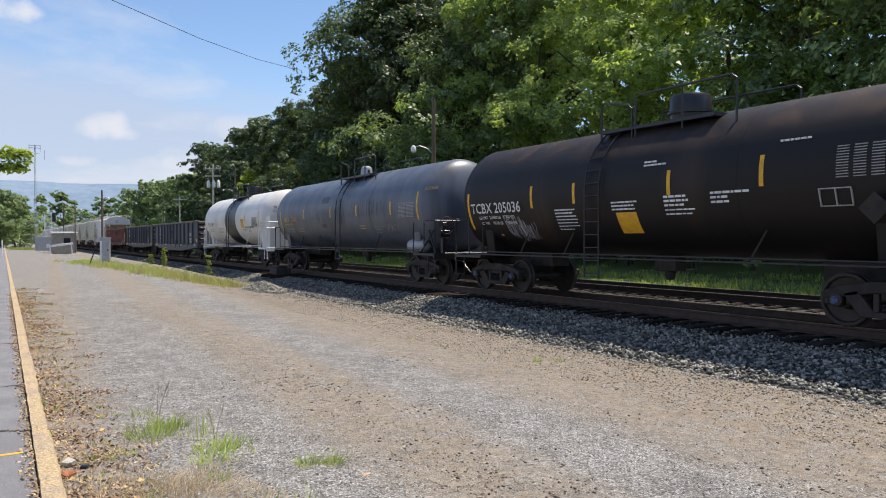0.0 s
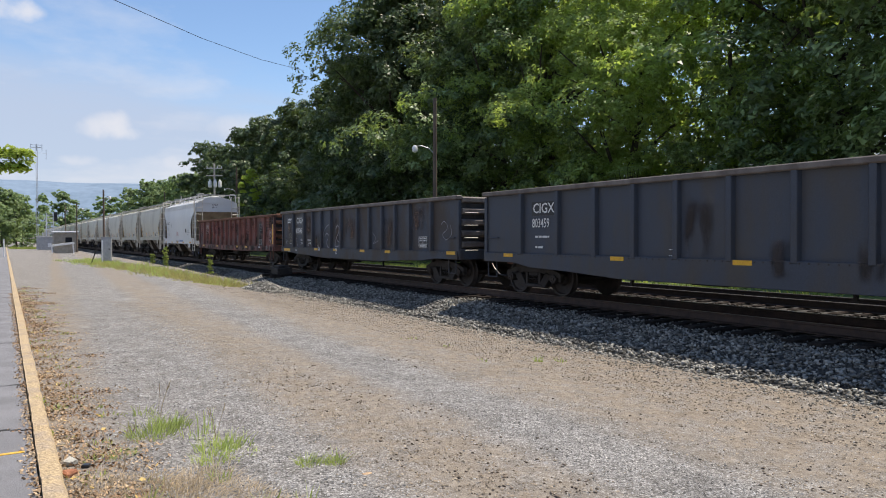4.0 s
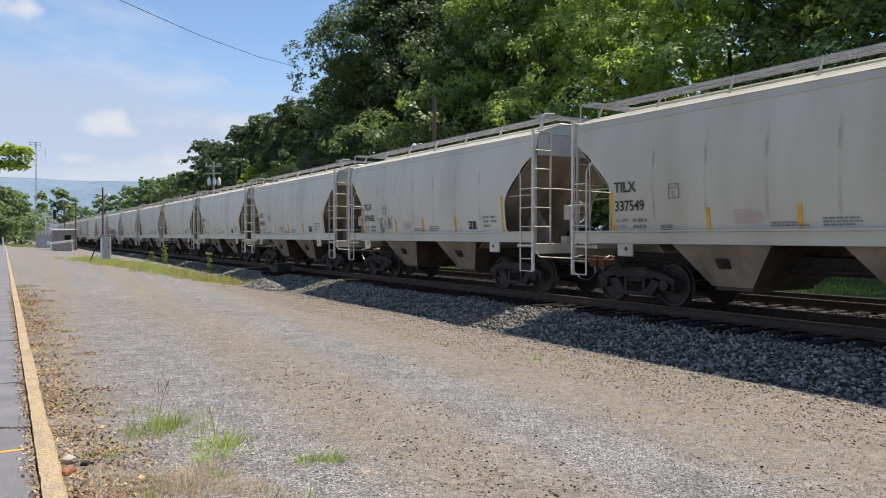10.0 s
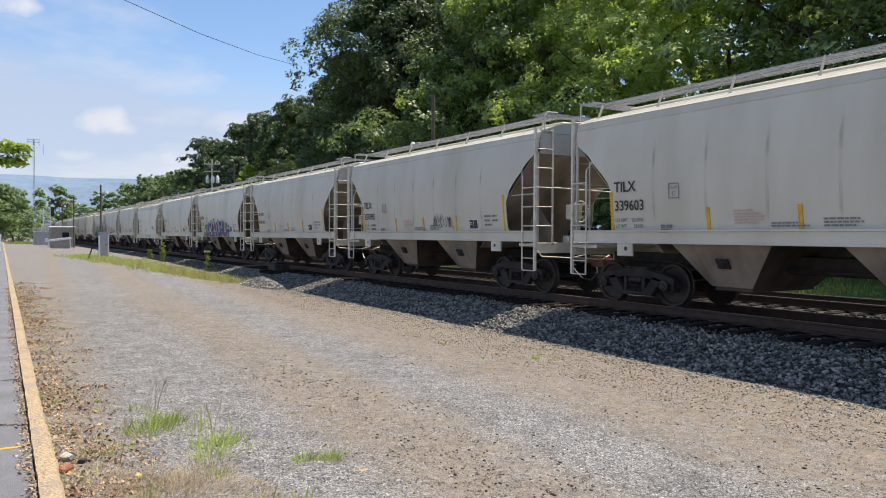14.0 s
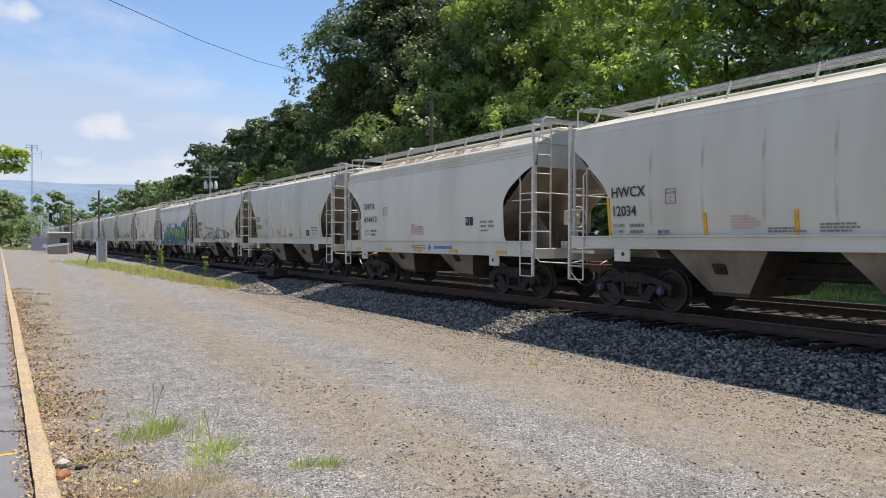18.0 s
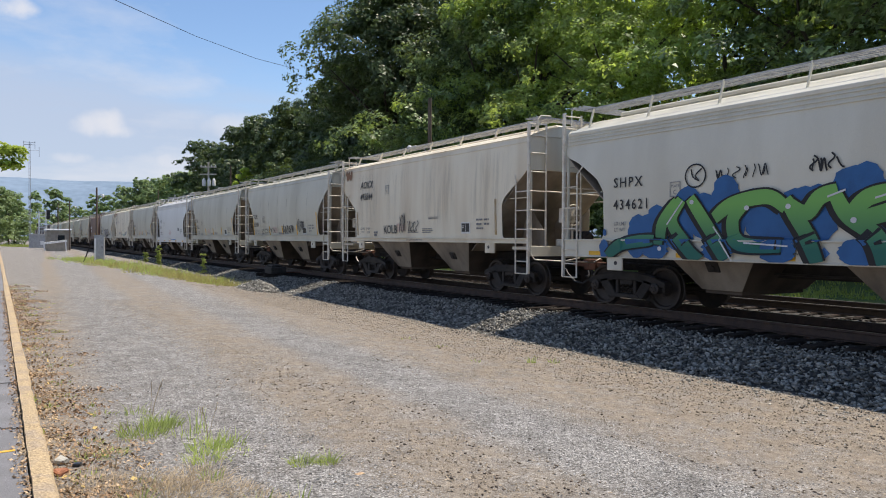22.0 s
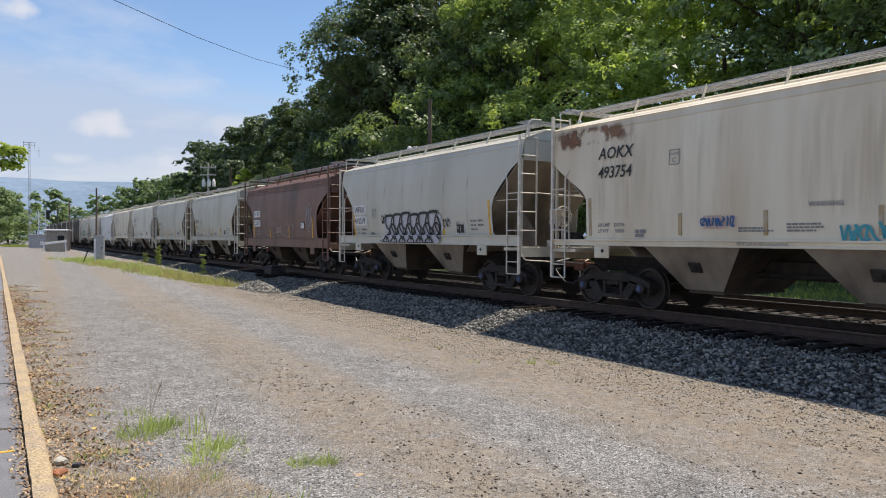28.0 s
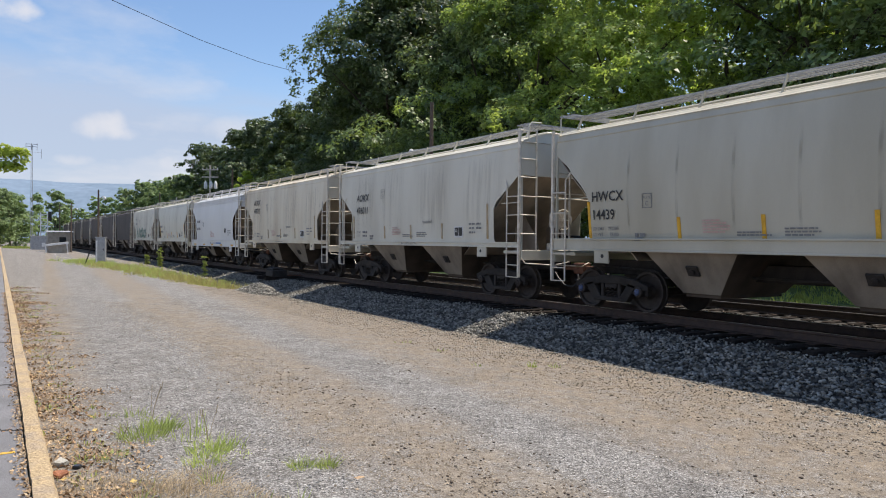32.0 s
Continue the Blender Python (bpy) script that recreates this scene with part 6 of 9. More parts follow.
def sprayed(car, style, name, paths, wide, material, lay, label="", shift=(0, 0), taper=0.0):
    """Broad sprayed strokes that follow the side of the car, each a part of its own."""
    foot = STYLES[style]["s0"]
    for i, path in enumerate(paths):
        pts = [p + Vector(shift) for p in curve(path)]
        left, right = [], []
        for k, p in enumerate(pts):
            d = (pts[min(k + 1, len(pts) - 1)] - pts[max(k - 1, 0)]).normalized()
            w = wide / 2 * (1 - taper * abs(2 * k / (len(pts) - 1) - 1) ** 3)
            left.append(p + Vector((-d.y, d.x)) * w)
            right.append(p - Vector((-d.y, d.x)) * w)
        m_ = len(pts)
        g = Geo().add([(-side_at(style, q.y) - lay - 0.0004 * i, q.x, max(q.y, foot)) for q in left + right], [(k, k + 1, m_ + k + 1, m_ + k) for k in range(m_ - 1)])
        part(name, g, material, car, label)


def sprayed_blobs(car, style, name, spots, material, lay, seed, label=""):
    """Ragged dabs, built in level strips that follow the side and the sill."""
    rnd, g = random.Random(seed), Geo()
    s0, s1 = STYLES[style]["s0"], STYLES[style]["s1"]
    for i, (y, z, ry, rz) in enumerate(spots):
        lo = max(z - rz, s0)
        levels = sorted([lo + (z + rz - lo) * k / 14 for k in range(15)] + [q for q in (s1 + 0.009, s1 + 0.011) if lo < q < z + rz])
        vs = []
        for q in levels:
            w = ry * math.sqrt(max(0.0, 1 - ((q - z) / rz) ** 2))
            x = -side_at(style, q) - lay - 0.0003 * i
            vs += [(x, y + w * rnd.uniform(0.86, 1.12), q), (x, y - w * rnd.uniform(0.86, 1.12), q)]
        g.add(vs, [(2 * k, 2 * k + 1, 2 * k + 3, 2 * k + 2) for k in range(len(levels) - 1)])
    return tagged(part(name, g, material, car, label), kind="stuff")


def faded(name, low, high, z0, z1):
    """Sprayed colour that runs from one tone below to another above."""
    m = spray(name, high)
    nt = m.node_tree
    co, sep, rng_, ramp = nt.nodes.new("ShaderNodeTexCoord"), nt.nodes.new("ShaderNodeSeparateXYZ"), nt.nodes.new("ShaderNodeMapRange"), nt.nodes.new("ShaderNodeValToRGB")
    nt.links.new(co.outputs["Object"], sep.inputs[0])
    nt.links.new(sep.outputs["Z"], rng_.inputs[0])
    rng_.inputs[1].default_value, rng_.inputs[2].default_value = z0, z1
    ramp.color_ramp.elements[0].color, ramp.color_ramp.elements[1].color = (*low, 1), (*high, 1)
    nt.links.new(rng_.outputs[0], ramp.inputs[0])
    nt.links.new(ramp.outputs[0], nt.nodes["Principled BSDF"].inputs["Base Color"])
    return m


def green_piece(car):
    """Bent green letter forms that fade to teal, black shadows and white glints on a blue cloud."""
    rnd = random.Random(9)
    spots = [(3.55 - 7.9 * (k + 0.5) / 30 + rnd.uniform(-.1, .1), 1.85 + rnd.uniform(-.1, .35) + (0.12 if k > 6 else -0.35 + 0.07 * k), rnd.uniform(0.28, 0.42), rnd.uniform(0.34, 0.48)) for k in range(30)]
    spots += [(y, 1.32, 0.34, 0.22) for y in (2.9, 1.4, 0.2, -1.2, -4.7)] + [(4.35, 1.3, 0.14, 0.2), (4.4, 1.65, 0.05, 0.08), (-3.75, 2.62, 0.2, 0.25), (-4.2, 2.72, 0.13, 0.3)]
    sprayed_blobs(car, "flow", "graffiti_ground", spots, SPRAY_BLUE, 0.004, 3, "ragged cloud of sprayed blue")
    forms = [[(4.25, 1.12), (3.8, 1.4), (2.95, 1.5)], [(2.8, 1.4), (2.75, 1.8), (2.35, 2.25)], [(2.25, 2.28), (2.5, 1.85), (2.05, 1.3), (1.75, 1.1)], [(2.05, 2.3), (1.65, 1.75), (1.2, 1.12)],
             [(1.5, 1.9), (1.1, 2.15), (0.4, 2.25), (0.05, 2.05)], [(0.85, 2.15), (1.1, 1.85), (0.95, 1.45), (0.1, 1.4)], [(0.05, 2.2), (-0.1, 1.95), (-0.35, 1.55), (-0.55, 1.12)],
             [(0.05, 2.15), (-0.3, 1.95), (-0.55, 2.2), (-0.85, 2.3)], [(-0.8, 2.25), (-1.0, 1.9), (-1.45, 1.55), (-1.6, 1.12)], [(-1.05, 1.9), (-1.3, 2.15), (-1.65, 2.25)], [(-1.1, 1.8), (-1.65, 1.95), (-1.95, 2.1)],
             [(-1.65, 1.9), (-1.95, 1.6), (-2.05, 1.12)], [(-2.15, 2.3), (-2.1, 1.9), (-2.3, 1.45), (-2.45, 1.12)], [(-2.3, 2.3), (-2.55, 1.9), (-3.0, 1.45), (-3.35, 1.15)], [(-3.45, 2.75), (-3.25, 2.3), (-3.2, 1.8), (-3.35, 1.35)],
             [(-3.7, 1.7), (-4.05, 1.85), (-3.9, 2.2), (-3.6, 2.25), (-3.5, 1.85), (-3.7, 1.45), (-4.1, 1.35)], [(-4.0, 2.45), (-4.1, 2.1), (-4.25, 1.75), (-4.4, 1.4)], [(-2.15, 1.25), (-3.1, 1.25), (-4.0, 1.28), (-4.7, 1.3)]]
    sprayed(car, "flow", "graffiti_shadow", forms, 0.30, SPRAY_BLACK, 0.014, "black sprayed shadow", (0.10, -0.02), 0.2)
    sprayed(car, "flow", "graffiti_edge", forms, 0.335, SPRAY_BLACK, 0.023, "black sprayed outline", (0.0, 0.0), 0.15)
    sprayed(car, "flow", "graffiti_letter", forms, 0.265, faded("green_to_teal_spray", (0.012, 0.13, 0.10), (0.17, 0.42, 0.10), 1.35, 2.15), 0.032, "green sprayed letter forms", (0, 0), 0.2)
    glint = [[(a[0] - 0.13, a[1]) for a in f[-2:]] for f in forms[1:17:2]]
    sprayed(car, "flow", "graffiti_glint", glint, 0.03, SPRAY_WHITE, 0.042, "white sprayed glints")
    sprayed_blobs(car, "flow", "graffiti_glint", [(f[0][0] - 0.05, f[0][1] - 0.08, 0.05, 0.045) for f in forms[1:17:2]], SPRAY_WHITE, 0.044, 5)
    ring = [(1.95 + 0.24 * math.cos(a), 2.72 + 0.22 * math.sin(a)) for a in [k * 0.7 for k in range(10)]]
    sprayed(car, "flow", "graffiti_scrawl", [ring, [(2.05, 2.85), (2.0, 2.7), (1.85, 2.62), (1.95, 2.72), (1.8, 2.85)]], 0.03, SPRAY_BLACK, 0.006, "black sprayed ring and loops")


def sprayed_shape(car, style, name, outline, material, lay, label=""):
    """A filled sprayed shape, built in level strips between its corners so that it follows the side and the sill."""
    s0, s1 = STYLES[style]["s0"] + 0.004, STYLES[style]["s1"]
    pts = [(y, max(z, s0)) for y, z in outline]
    lo, hi = min(z for _, z in pts), max(z for _, z in pts)
    levels = sorted({round(z, 4) for _, z in pts} | {q for q in (s1 + 0.009, s1 + 0.011) if lo < q < hi} | {lo + 0.12 * k for k in range(1, int((hi - lo) / 0.12) + 1)})
    g = Geo()
    for a, b in zip(levels, levels[1:]):
        if b - a < 1e-3:
            continue
        cross = []
        for (y0, z0), (y1, z1) in zip(pts, pts[1:] + pts[:1]):
            if min(z0, z1) < (a + b) / 2 < max(z0, z1):
                at = lambda z: y0 + (y1 - y0) * (z - z0) / (z1 - z0)
                cross.append((at((a + b) / 2), at(a), at(b)))
        cross.sort()
        for (_, p0, p1), (_, q0, q1) in zip(cross[::2], cross[1::2]):
            xa, xb = -side_at(style, a) - lay, -side_at(style, b) - lay
            g.add([(xa, p0, a), (xa, q0, a), (xb, q1, b), (xb, p1, b)], [(0, 1, 2, 3)])
    return part(name, g, material, car, label)


def purple_piece(car):
    """Fat purple and black letters, outlined in white, over olive and green dabs."""
    for outline in [[(-1.44, 1.81), (-1.59, 2.17), (-1.98, 2.18), (-2.14, 2.04), (-2.07, 1.89), (-2.2, 1.82), (-1.91, 1.78), (-1.95, 1.57), (-1.51, 1.74)],
              [(3.37, 1.34), (3.31, 1.61), (3.12, 1.85), (3.12, 2.11), (2.76, 2.14), (2.82, 1.75), (2.79, 1.34)],
              [(1.86, 2.25), (1.83, 2.41), (1.59, 2.35), (1.49, 2.25), (1.75, 2.22)],
              [(1.24, 2.28), (1.09, 2.46), (0.71, 2.46), (1.04, 2.27), (1.24, 2.2)],
              [(0.12, 2.27), (-0.05, 2.41), (-0.24, 2.38), (-0.09, 2.21), (0.12, 2.22)],
              [(-2.42, 1.36), (-2.45, 1.47), (-2.54, 1.61), (-2.66, 1.63), (-2.66, 1.36)]]:
        sprayed_shape(car, "round", "graffiti_ground", outline, SPRAY_OLIVE, 0.004, "dab of sprayed olive")
    for outline in [[(3.37, 1.85), (3.3, 2.07), (3.03, 2.13), (3.12, 1.8)],
              [(1.7, 2.36), (1.62, 2.44), (1.52, 2.35), (1.59, 2.29)],
              [(-1.98, 2.05), (-2.03, 2.25), (-2.14, 2.06), (-2.06, 1.95)],
              [(1.11, 2.46), (1.04, 2.49), (0.95, 2.45), (1.04, 2.34)]]:
        sprayed_shape(car, "round", "graffiti_ground", outline, SPRAY_LEAF, 0.007, "dab of sprayed green")
    letter_c = [(2.58, 1.37), (2.64, 1.75), (2.58, 2.09), (2.41, 2.23), (2.16, 2.24), (1.98, 2.11), (1.95, 1.94), (2.12, 1.89), (2.17, 1.94), (2.27, 1.89), (2.25, 1.68), (2.16, 1.57), (1.96, 1.59), (1.85, 1.8), (1.62, 1.83), (1.66, 1.59), (1.78, 1.36)]
    serif = [(1.98, 2.29), (1.62, 2.13), (1.75, 1.94), (1.92, 1.84), (1.98, 2.03)]
    letter_a = [(1.67, 1.36), (1.59, 1.81), (1.49, 2.01), (1.52, 2.19), (1.41, 2.26), (1.26, 2.25), (1.34, 2.16), (1.09, 2.13), (0.9, 1.76), (0.7, 1.54), (0.77, 1.35), (1.17, 1.35), (1.04, 1.57), (1.24, 1.55), (1.21, 1.37), (1.26, 1.35)]
    letter_m = [(0.76, 1.35), (0.71, 1.56), (0.91, 1.91), (0.9, 2.28), (0.55, 2.28), (0.48, 1.99), (0.37, 2.23), (0.06, 2.22), (0, 2.03), (-0.09, 1.74), (-0.32, 1.54), (-0.3, 1.35), (0.25, 1.35), (0.28, 1.67), (0.39, 1.54), (0.48, 1.65), (0.43, 1.35)]
    letter_e = [(-0.4, 1.35), (-0.42, 1.55), (-0.21, 1.88), (-0.28, 2.29), (-0.85, 2.26), (-0.83, 1.93), (-0.44, 2.03), (-0.46, 1.84), (-1.04, 1.85), (-1.07, 1.55), (-0.99, 1.35)]
    letter_l = [(-1.02, 1.35), (-1.09, 1.56), (-1, 1.79), (-1.02, 2.06), (-1.09, 2.34), (-1.33, 2.33), (-1.59, 2.18), (-1.4, 1.81), (-1.78, 1.66), (-1.95, 1.57), (-1.93, 1.78), (-2.42, 1.84), (-2.55, 1.52), (-2.4, 1.55), (-2.39, 1.36), (-1.68, 1.35), (-1.4, 1.52), (-1.42, 1.35)]
    tail = [(-2.22, 1.98), (-2.33, 2.05), (-2.48, 2.04), (-2.63, 1.9), (-2.64, 1.82), (-2.45, 1.91)]
    for outline, colour, label in ((letter_c, SPRAY_PURPLE, "purple sprayed letter"), (serif, SPRAY_PURPLE, "purple sprayed stroke"), (letter_a, SPRAY_BLACK, "black sprayed letter"), (letter_m, SPRAY_PURPLE, "purple sprayed letter"),
                                   (letter_e, SPRAY_BLACK, "black sprayed letter"), (letter_l, SPRAY_PURPLE, "purple sprayed letter"), (tail, SPRAY_PURPLE, "purple sprayed stroke")):
        rim = Geo()
        for i, (p, q) in enumerate(zip(outline, outline[1:] + outline[:1])):
            d = (Vector(q) - Vector(p))
            side = Vector((-d.y, d.x)).normalized() * 0.06
            reach = d.normalized() * 0.045
            a_, b_ = Vector(p) - reach, Vector(q) + reach
            for k in range(4):
                u, v = a_.lerp(b_, k / 4), a_.lerp(b_, (k + 1) / 4)
                rim.add([(-side_at("round", max(w.y, 1.364)) - 0.009 - 0.0004 * i, w.x, max(w.y, 1.364)) for w in (u - side, v - side, v + side, u + side)], [(0, 1, 2, 3)])
        tagged(part("graffiti_outline", rim, SPRAY_WHITE, car, "white sprayed outline"), kind="stuff")
        sprayed_shape(car, "round", "graffiti_letter", outline, colour, 0.018, label)
    for outline in [[(1.21, 1.8), (1.15, 1.81), (1.02, 1.58), (1.24, 1.55)],
              [(-0.44, 2.02), (-0.74, 1.9), (-0.68, 1.83), (-0.46, 1.82)],
              [(-0.54, 1.71), (-0.74, 1.64), (-0.77, 1.57), (-0.6, 1.64)]]:
        sprayed_shape(car, "round", "graffiti_gap", outline, SPRAY_WHITE, 0.023, "white gap inside a letter")
    for outline in [[(2.47, 2.23), (2.1, 2.22), (2.14, 2.07), (2.19, 2.16), (2.23, 1.91), (2.3, 2.12), (2.35, 1.72), (2.4, 2.12)],
              [(0.89, 2.28), (0.55, 2.27), (0.59, 2.17), (0.7, 2.13), (0.69, 1.75), (0.73, 2.14), (0.83, 2.18)],
              [(-1.15, 2.33), (-1.47, 2.25), (-1.38, 2.04), (-1.35, 2.19), (-1.26, 1.9), (-1.22, 2.2)],
              [(-1.96, 1.75), (-2.37, 1.82), (-2.3, 1.54), (-2.26, 1.69), (-2.11, 1.43), (-2.09, 1.7)],
              [(-0.19, 1.68), (-0.32, 1.66), (-0.28, 1.46), (-0.21, 1.41)]]:
        sprayed_shape(car, "round", "graffiti_drip", outline, SPRAY_SKY, 0.024, "sky-blue sprayed drips")
    sprayed_blobs(car, "round", "graffiti_drip", [(1.21, 1.67, 0.09, 0.08), (1.04, 1.66, 0.11, 0.1), (0.87, 1.54, 0.07, 0.07), (-0.62, 1.87, 0.12, 0.11), (-0.79, 1.65, 0.11, 0.1), (-0.89, 1.67, 0.09, 0.08), (-0.5, 1.82, 0.07, 0.07)], SPRAY_SKY, 0.027, 8, "sky-blue sprayed dots")
    for yy in (1.92, 0.05, -1.9):
        patch(car, "tape_over", yy + 0.038, yy - 0.038, 1.605, 2.06, YELLOW_TAPE, 1.605, "yellow reflective tape")
    tag(car, -3.4, 1.58, 0.95, 0.16, SPRAY_BLACK, 55, 8, 0.02, 1.572)


def outline_piece(car):
    """Thin black outlines of tall letters that were never filled in."""
    first = [[(2.77, 1.37), (2.77, 1.62), (2.65, 1.78), (2.41, 1.81), (2.26, 1.71), (2.22, 1.53)],
             [(2.63, 1.42), (2.62, 1.56), (2.36, 1.59)],
             [(2.54, 1.39), (2.51, 1.52), (2.41, 1.56), (2.43, 1.41)],
             [(2.22, 1.53), (2.29, 1.86), (2.38, 2.31), (2.18, 2.22), (1.97, 2.26), (1.98, 1.95), (1.85, 1.64)],
             [(1.97, 2.26), (1.75, 2.29), (1.53, 2.18), (1.54, 1.89), (1.38, 1.72), (1.29, 1.56)],
             [(1.53, 2.18), (1.35, 2.24), (1.2, 2.12), (1.17, 1.98)],
             [(1.2, 2.16), (1.03, 2.25), (0.74, 2.12), (0.53, 2.27), (0.52, 2.07)],
             [(2.01, 1.82), (1.88, 1.92), (1.54, 1.79)],
             [(1.82, 1.8), (1.72, 1.51)],
             [(1.29, 1.82), (1.11, 1.98), (0.85, 1.88), (0.71, 1.69), (0.69, 1.55), (0.86, 1.38)],
             [(0.66, 1.94), (0.46, 2.03), (0.27, 1.9), (0.24, 1.75), (0.33, 1.64), (0.49, 1.55), (0.34, 1.52), (0.56, 1.38)]]
    second = [[(2.04, 1.38), (1.88, 1.53)],
             [(1.46, 1.49), (1.13, 1.49)],
             [(1.37, 1.38), (1.37, 1.49)],
             [(0.04, 1.54), (-0.01, 1.85), (-0, 2.03), (-0.14, 1.76), (-0.24, 1.54), (0.04, 1.53)],
             [(0.08, 1.38), (0.04, 1.53)],
             [(-0.19, 2.1), (-0.41, 2.21), (-0.79, 2.21), (-1.02, 2.15), (-0.97, 2.09), (-0.6, 2.09), (-0.19, 2.1)],
             [(-0.31, 1.54), (-0.24, 1.8), (-0.24, 1.97), (-0.34, 2.08), (-0.51, 2.01), (-0.59, 1.8)],
             [(-0.63, 2.04), (-0.68, 1.79), (-0.75, 1.56), (-1.03, 1.56)],
             [(-0.29, 1.5), (-0.34, 1.4), (-0.51, 1.36), (-0.6, 1.48), (-0.6, 1.65)],
             [(-1.02, 2.08), (-1.22, 2.08), (-1.48, 2.07)],
             [(-1.22, 2.06), (-1.28, 1.78), (-1.33, 1.54)]]
    third = [[(-1.58, 2.08), (-1.68, 1.77), (-1.73, 1.54)],
             [(-1.73, 2.08), (-1.83, 1.8), (-1.89, 1.54)],
             [(-1.95, 2.12), (-1.95, 1.8), (-1.96, 1.54)],
             [(-2.05, 2.09), (-2.09, 1.84), (-2.15, 1.62), (-2.4, 1.62)],
             [(-2.32, 2.1), (-2.37, 1.83), (-2.43, 1.55)],
             [(-2.47, 2.09), (-2.51, 1.82), (-2.56, 1.58)],
             [(-1.29, 1.37), (-1.29, 1.48)],
             [(-1.7, 1.48), (-1.73, 1.37)],
             [(-1.88, 1.48), (-1.88, 1.38)],
             [(-2.37, 1.48), (-2.38, 1.38)],
             [(-0.71, 1.4), (-1.02, 1.39)],
             [(-2.51, 1.41), (-2.78, 1.41), (-2.78, 1.39), (-2.51, 1.39)]]
    for strokes in (first, second, third):
        sprayed(car, "round", "graffiti_line", strokes, 0.042, SPRAY_BLACK, 0.004, "thin black sprayed line")


def silver_piece(car):
    """Overlapping silver letter forms with thick black outlines."""
    y0, w, n = 1.78, 0.58, 6
    fill = [(y0 - w * (k + 0.5) * 0.5, 1.88 + 0.02 * (k % 2), 0.36, 0.42) for k in range(12)] + [(y0 - w * (k + 0.5) * 0.5, 1.52, 0.32, 0.17) for k in range(12)]
    sprayed_blobs(car, "round", "graffiti_fill", fill, SPRAY_SILVER, 0.004, 12, "silver sprayed filling")
    thick, thin = [], []
    for k in range(n):
        a = y0 - w * k
        t = 2.27 + 0.03 * ((k * 7) % 3)
        thick.append([(a, t), (a - 0.25, t + 0.02), (a - w * 0.9, t)])
        thin += [[(a, t), (a + 0.02, 1.95), (a - 0.25, 1.72), (a - 0.15, 1.45)], [(a - w * 0.9, t), (a - 0.35, 2.0), (a - 0.5, 1.7), (a - 0.75, 1.5)],
                 [(a - 0.05, 1.55), (a - 0.3, 1.95), (a - 0.55, 1.95), (a - 0.62, 1.6)], [(a + 0.1, 1.42), (a - 0.15, 1.58), (a - 0.35, 1.42)]]
    thick.append([(y0 - w * n + 0.08, 2.2), (y0 - w * n - 0.06, 1.9), (y0 - w * n + 0.1, 1.6)])
    sprayed(car, "round", "graffiti_outline", thick, 0.085, SPRAY_BLACK, 0.018, "thick black sprayed tops")
    sprayed(car, "round", "graffiti_outline", thin, 0.06, SPRAY_BLACK, 0.024, "black sprayed outlines")
    sprayed(car, "round", "graffiti_edge", [[(y0 + 0.15, 1.48), (y0 + 0.05, 1.40), (y0 - 3.3, 1.40)]], 0.03, SPRAY_BLACK, 0.026)


def spray(name, col):
    return mat(name, col, [c * 0.8 for c in col], rough=0.5, scale=3, bump=0, grain=0.06)


SPRAY_PURPLE, SPRAY_BLUE = spray("purple_spray", (0.085, 0.035, 0.19)), spray("blue_spray", (0.02, 0.115, 0.31))
SPRAY_TEAL, SPRAY_OLIVE, SPRAY_WHITE = spray("teal_spray", (0.02, 0.16, 0.11)), spray("olive_spray", (0.18, 0.22, 0.06)), spray("white_spray", (0.65, 0.66, 0.68))
SPRAY_DUSTY = spray("dusty_white_spray", (0.27, 0.22, 0.20))
SPRAY_LEAF = spray("leaf_green_spray", (0.05, 0.20, 0.09))
SPRAY_SKY, SPRAY_SILVER = spray("sky_blue_spray", (0.04, 0.26, 0.60)), spray("silver_spray", (0.52, 0.52, 0.55))
SPRAY_BLACK, SPRAY_GREY = spray("black_spray", (0.012, 0.012, 0.014)), spray("grey_spray", (0.34, 0.34, 0.38))


MARKS = ("lettering", "small_print", "letter_panel", "plate_box", "tape_mark", "data_panel", "spray_scrawl", "sprayed_ground", "sprayed_drips", "rust_patch")


def wrap(ob, R, zc):
    """Lay a flat mark on the round shell."""
    me = ob.data
    v = np.empty(len(me.vertices) * 3, np.float32)
    me.vertices.foreach_get("co", v)
    v = v.reshape(-1, 3)
    v[:, 0] += v[:, 0].mean() * -1 - np.sqrt(np.maximum(0.01, R * R - (v[:, 2] - zc) ** 2)) - 0.006
    me.vertices.foreach_set("co", v.ravel())
    me.update()
    return ob


def blue_caps(car, tr=4.25):
    for y in (-tr, tr):
        for k in (-0.889, 0.889):
            cap = kept("bearing_cap", lambda: Geo().lathe([(0.01, -1.170), (0.03, -1.170), (0.04, -1.165), (0.068, -1.160), (0.072, -1.145), (0.072, -1.12)], 14, "x").mesh("bearing_cap", CAP_BLUE))
            place("bearing_cap", cap, car, pose(0, y + k, 0.457), "blue-painted bearing cap")


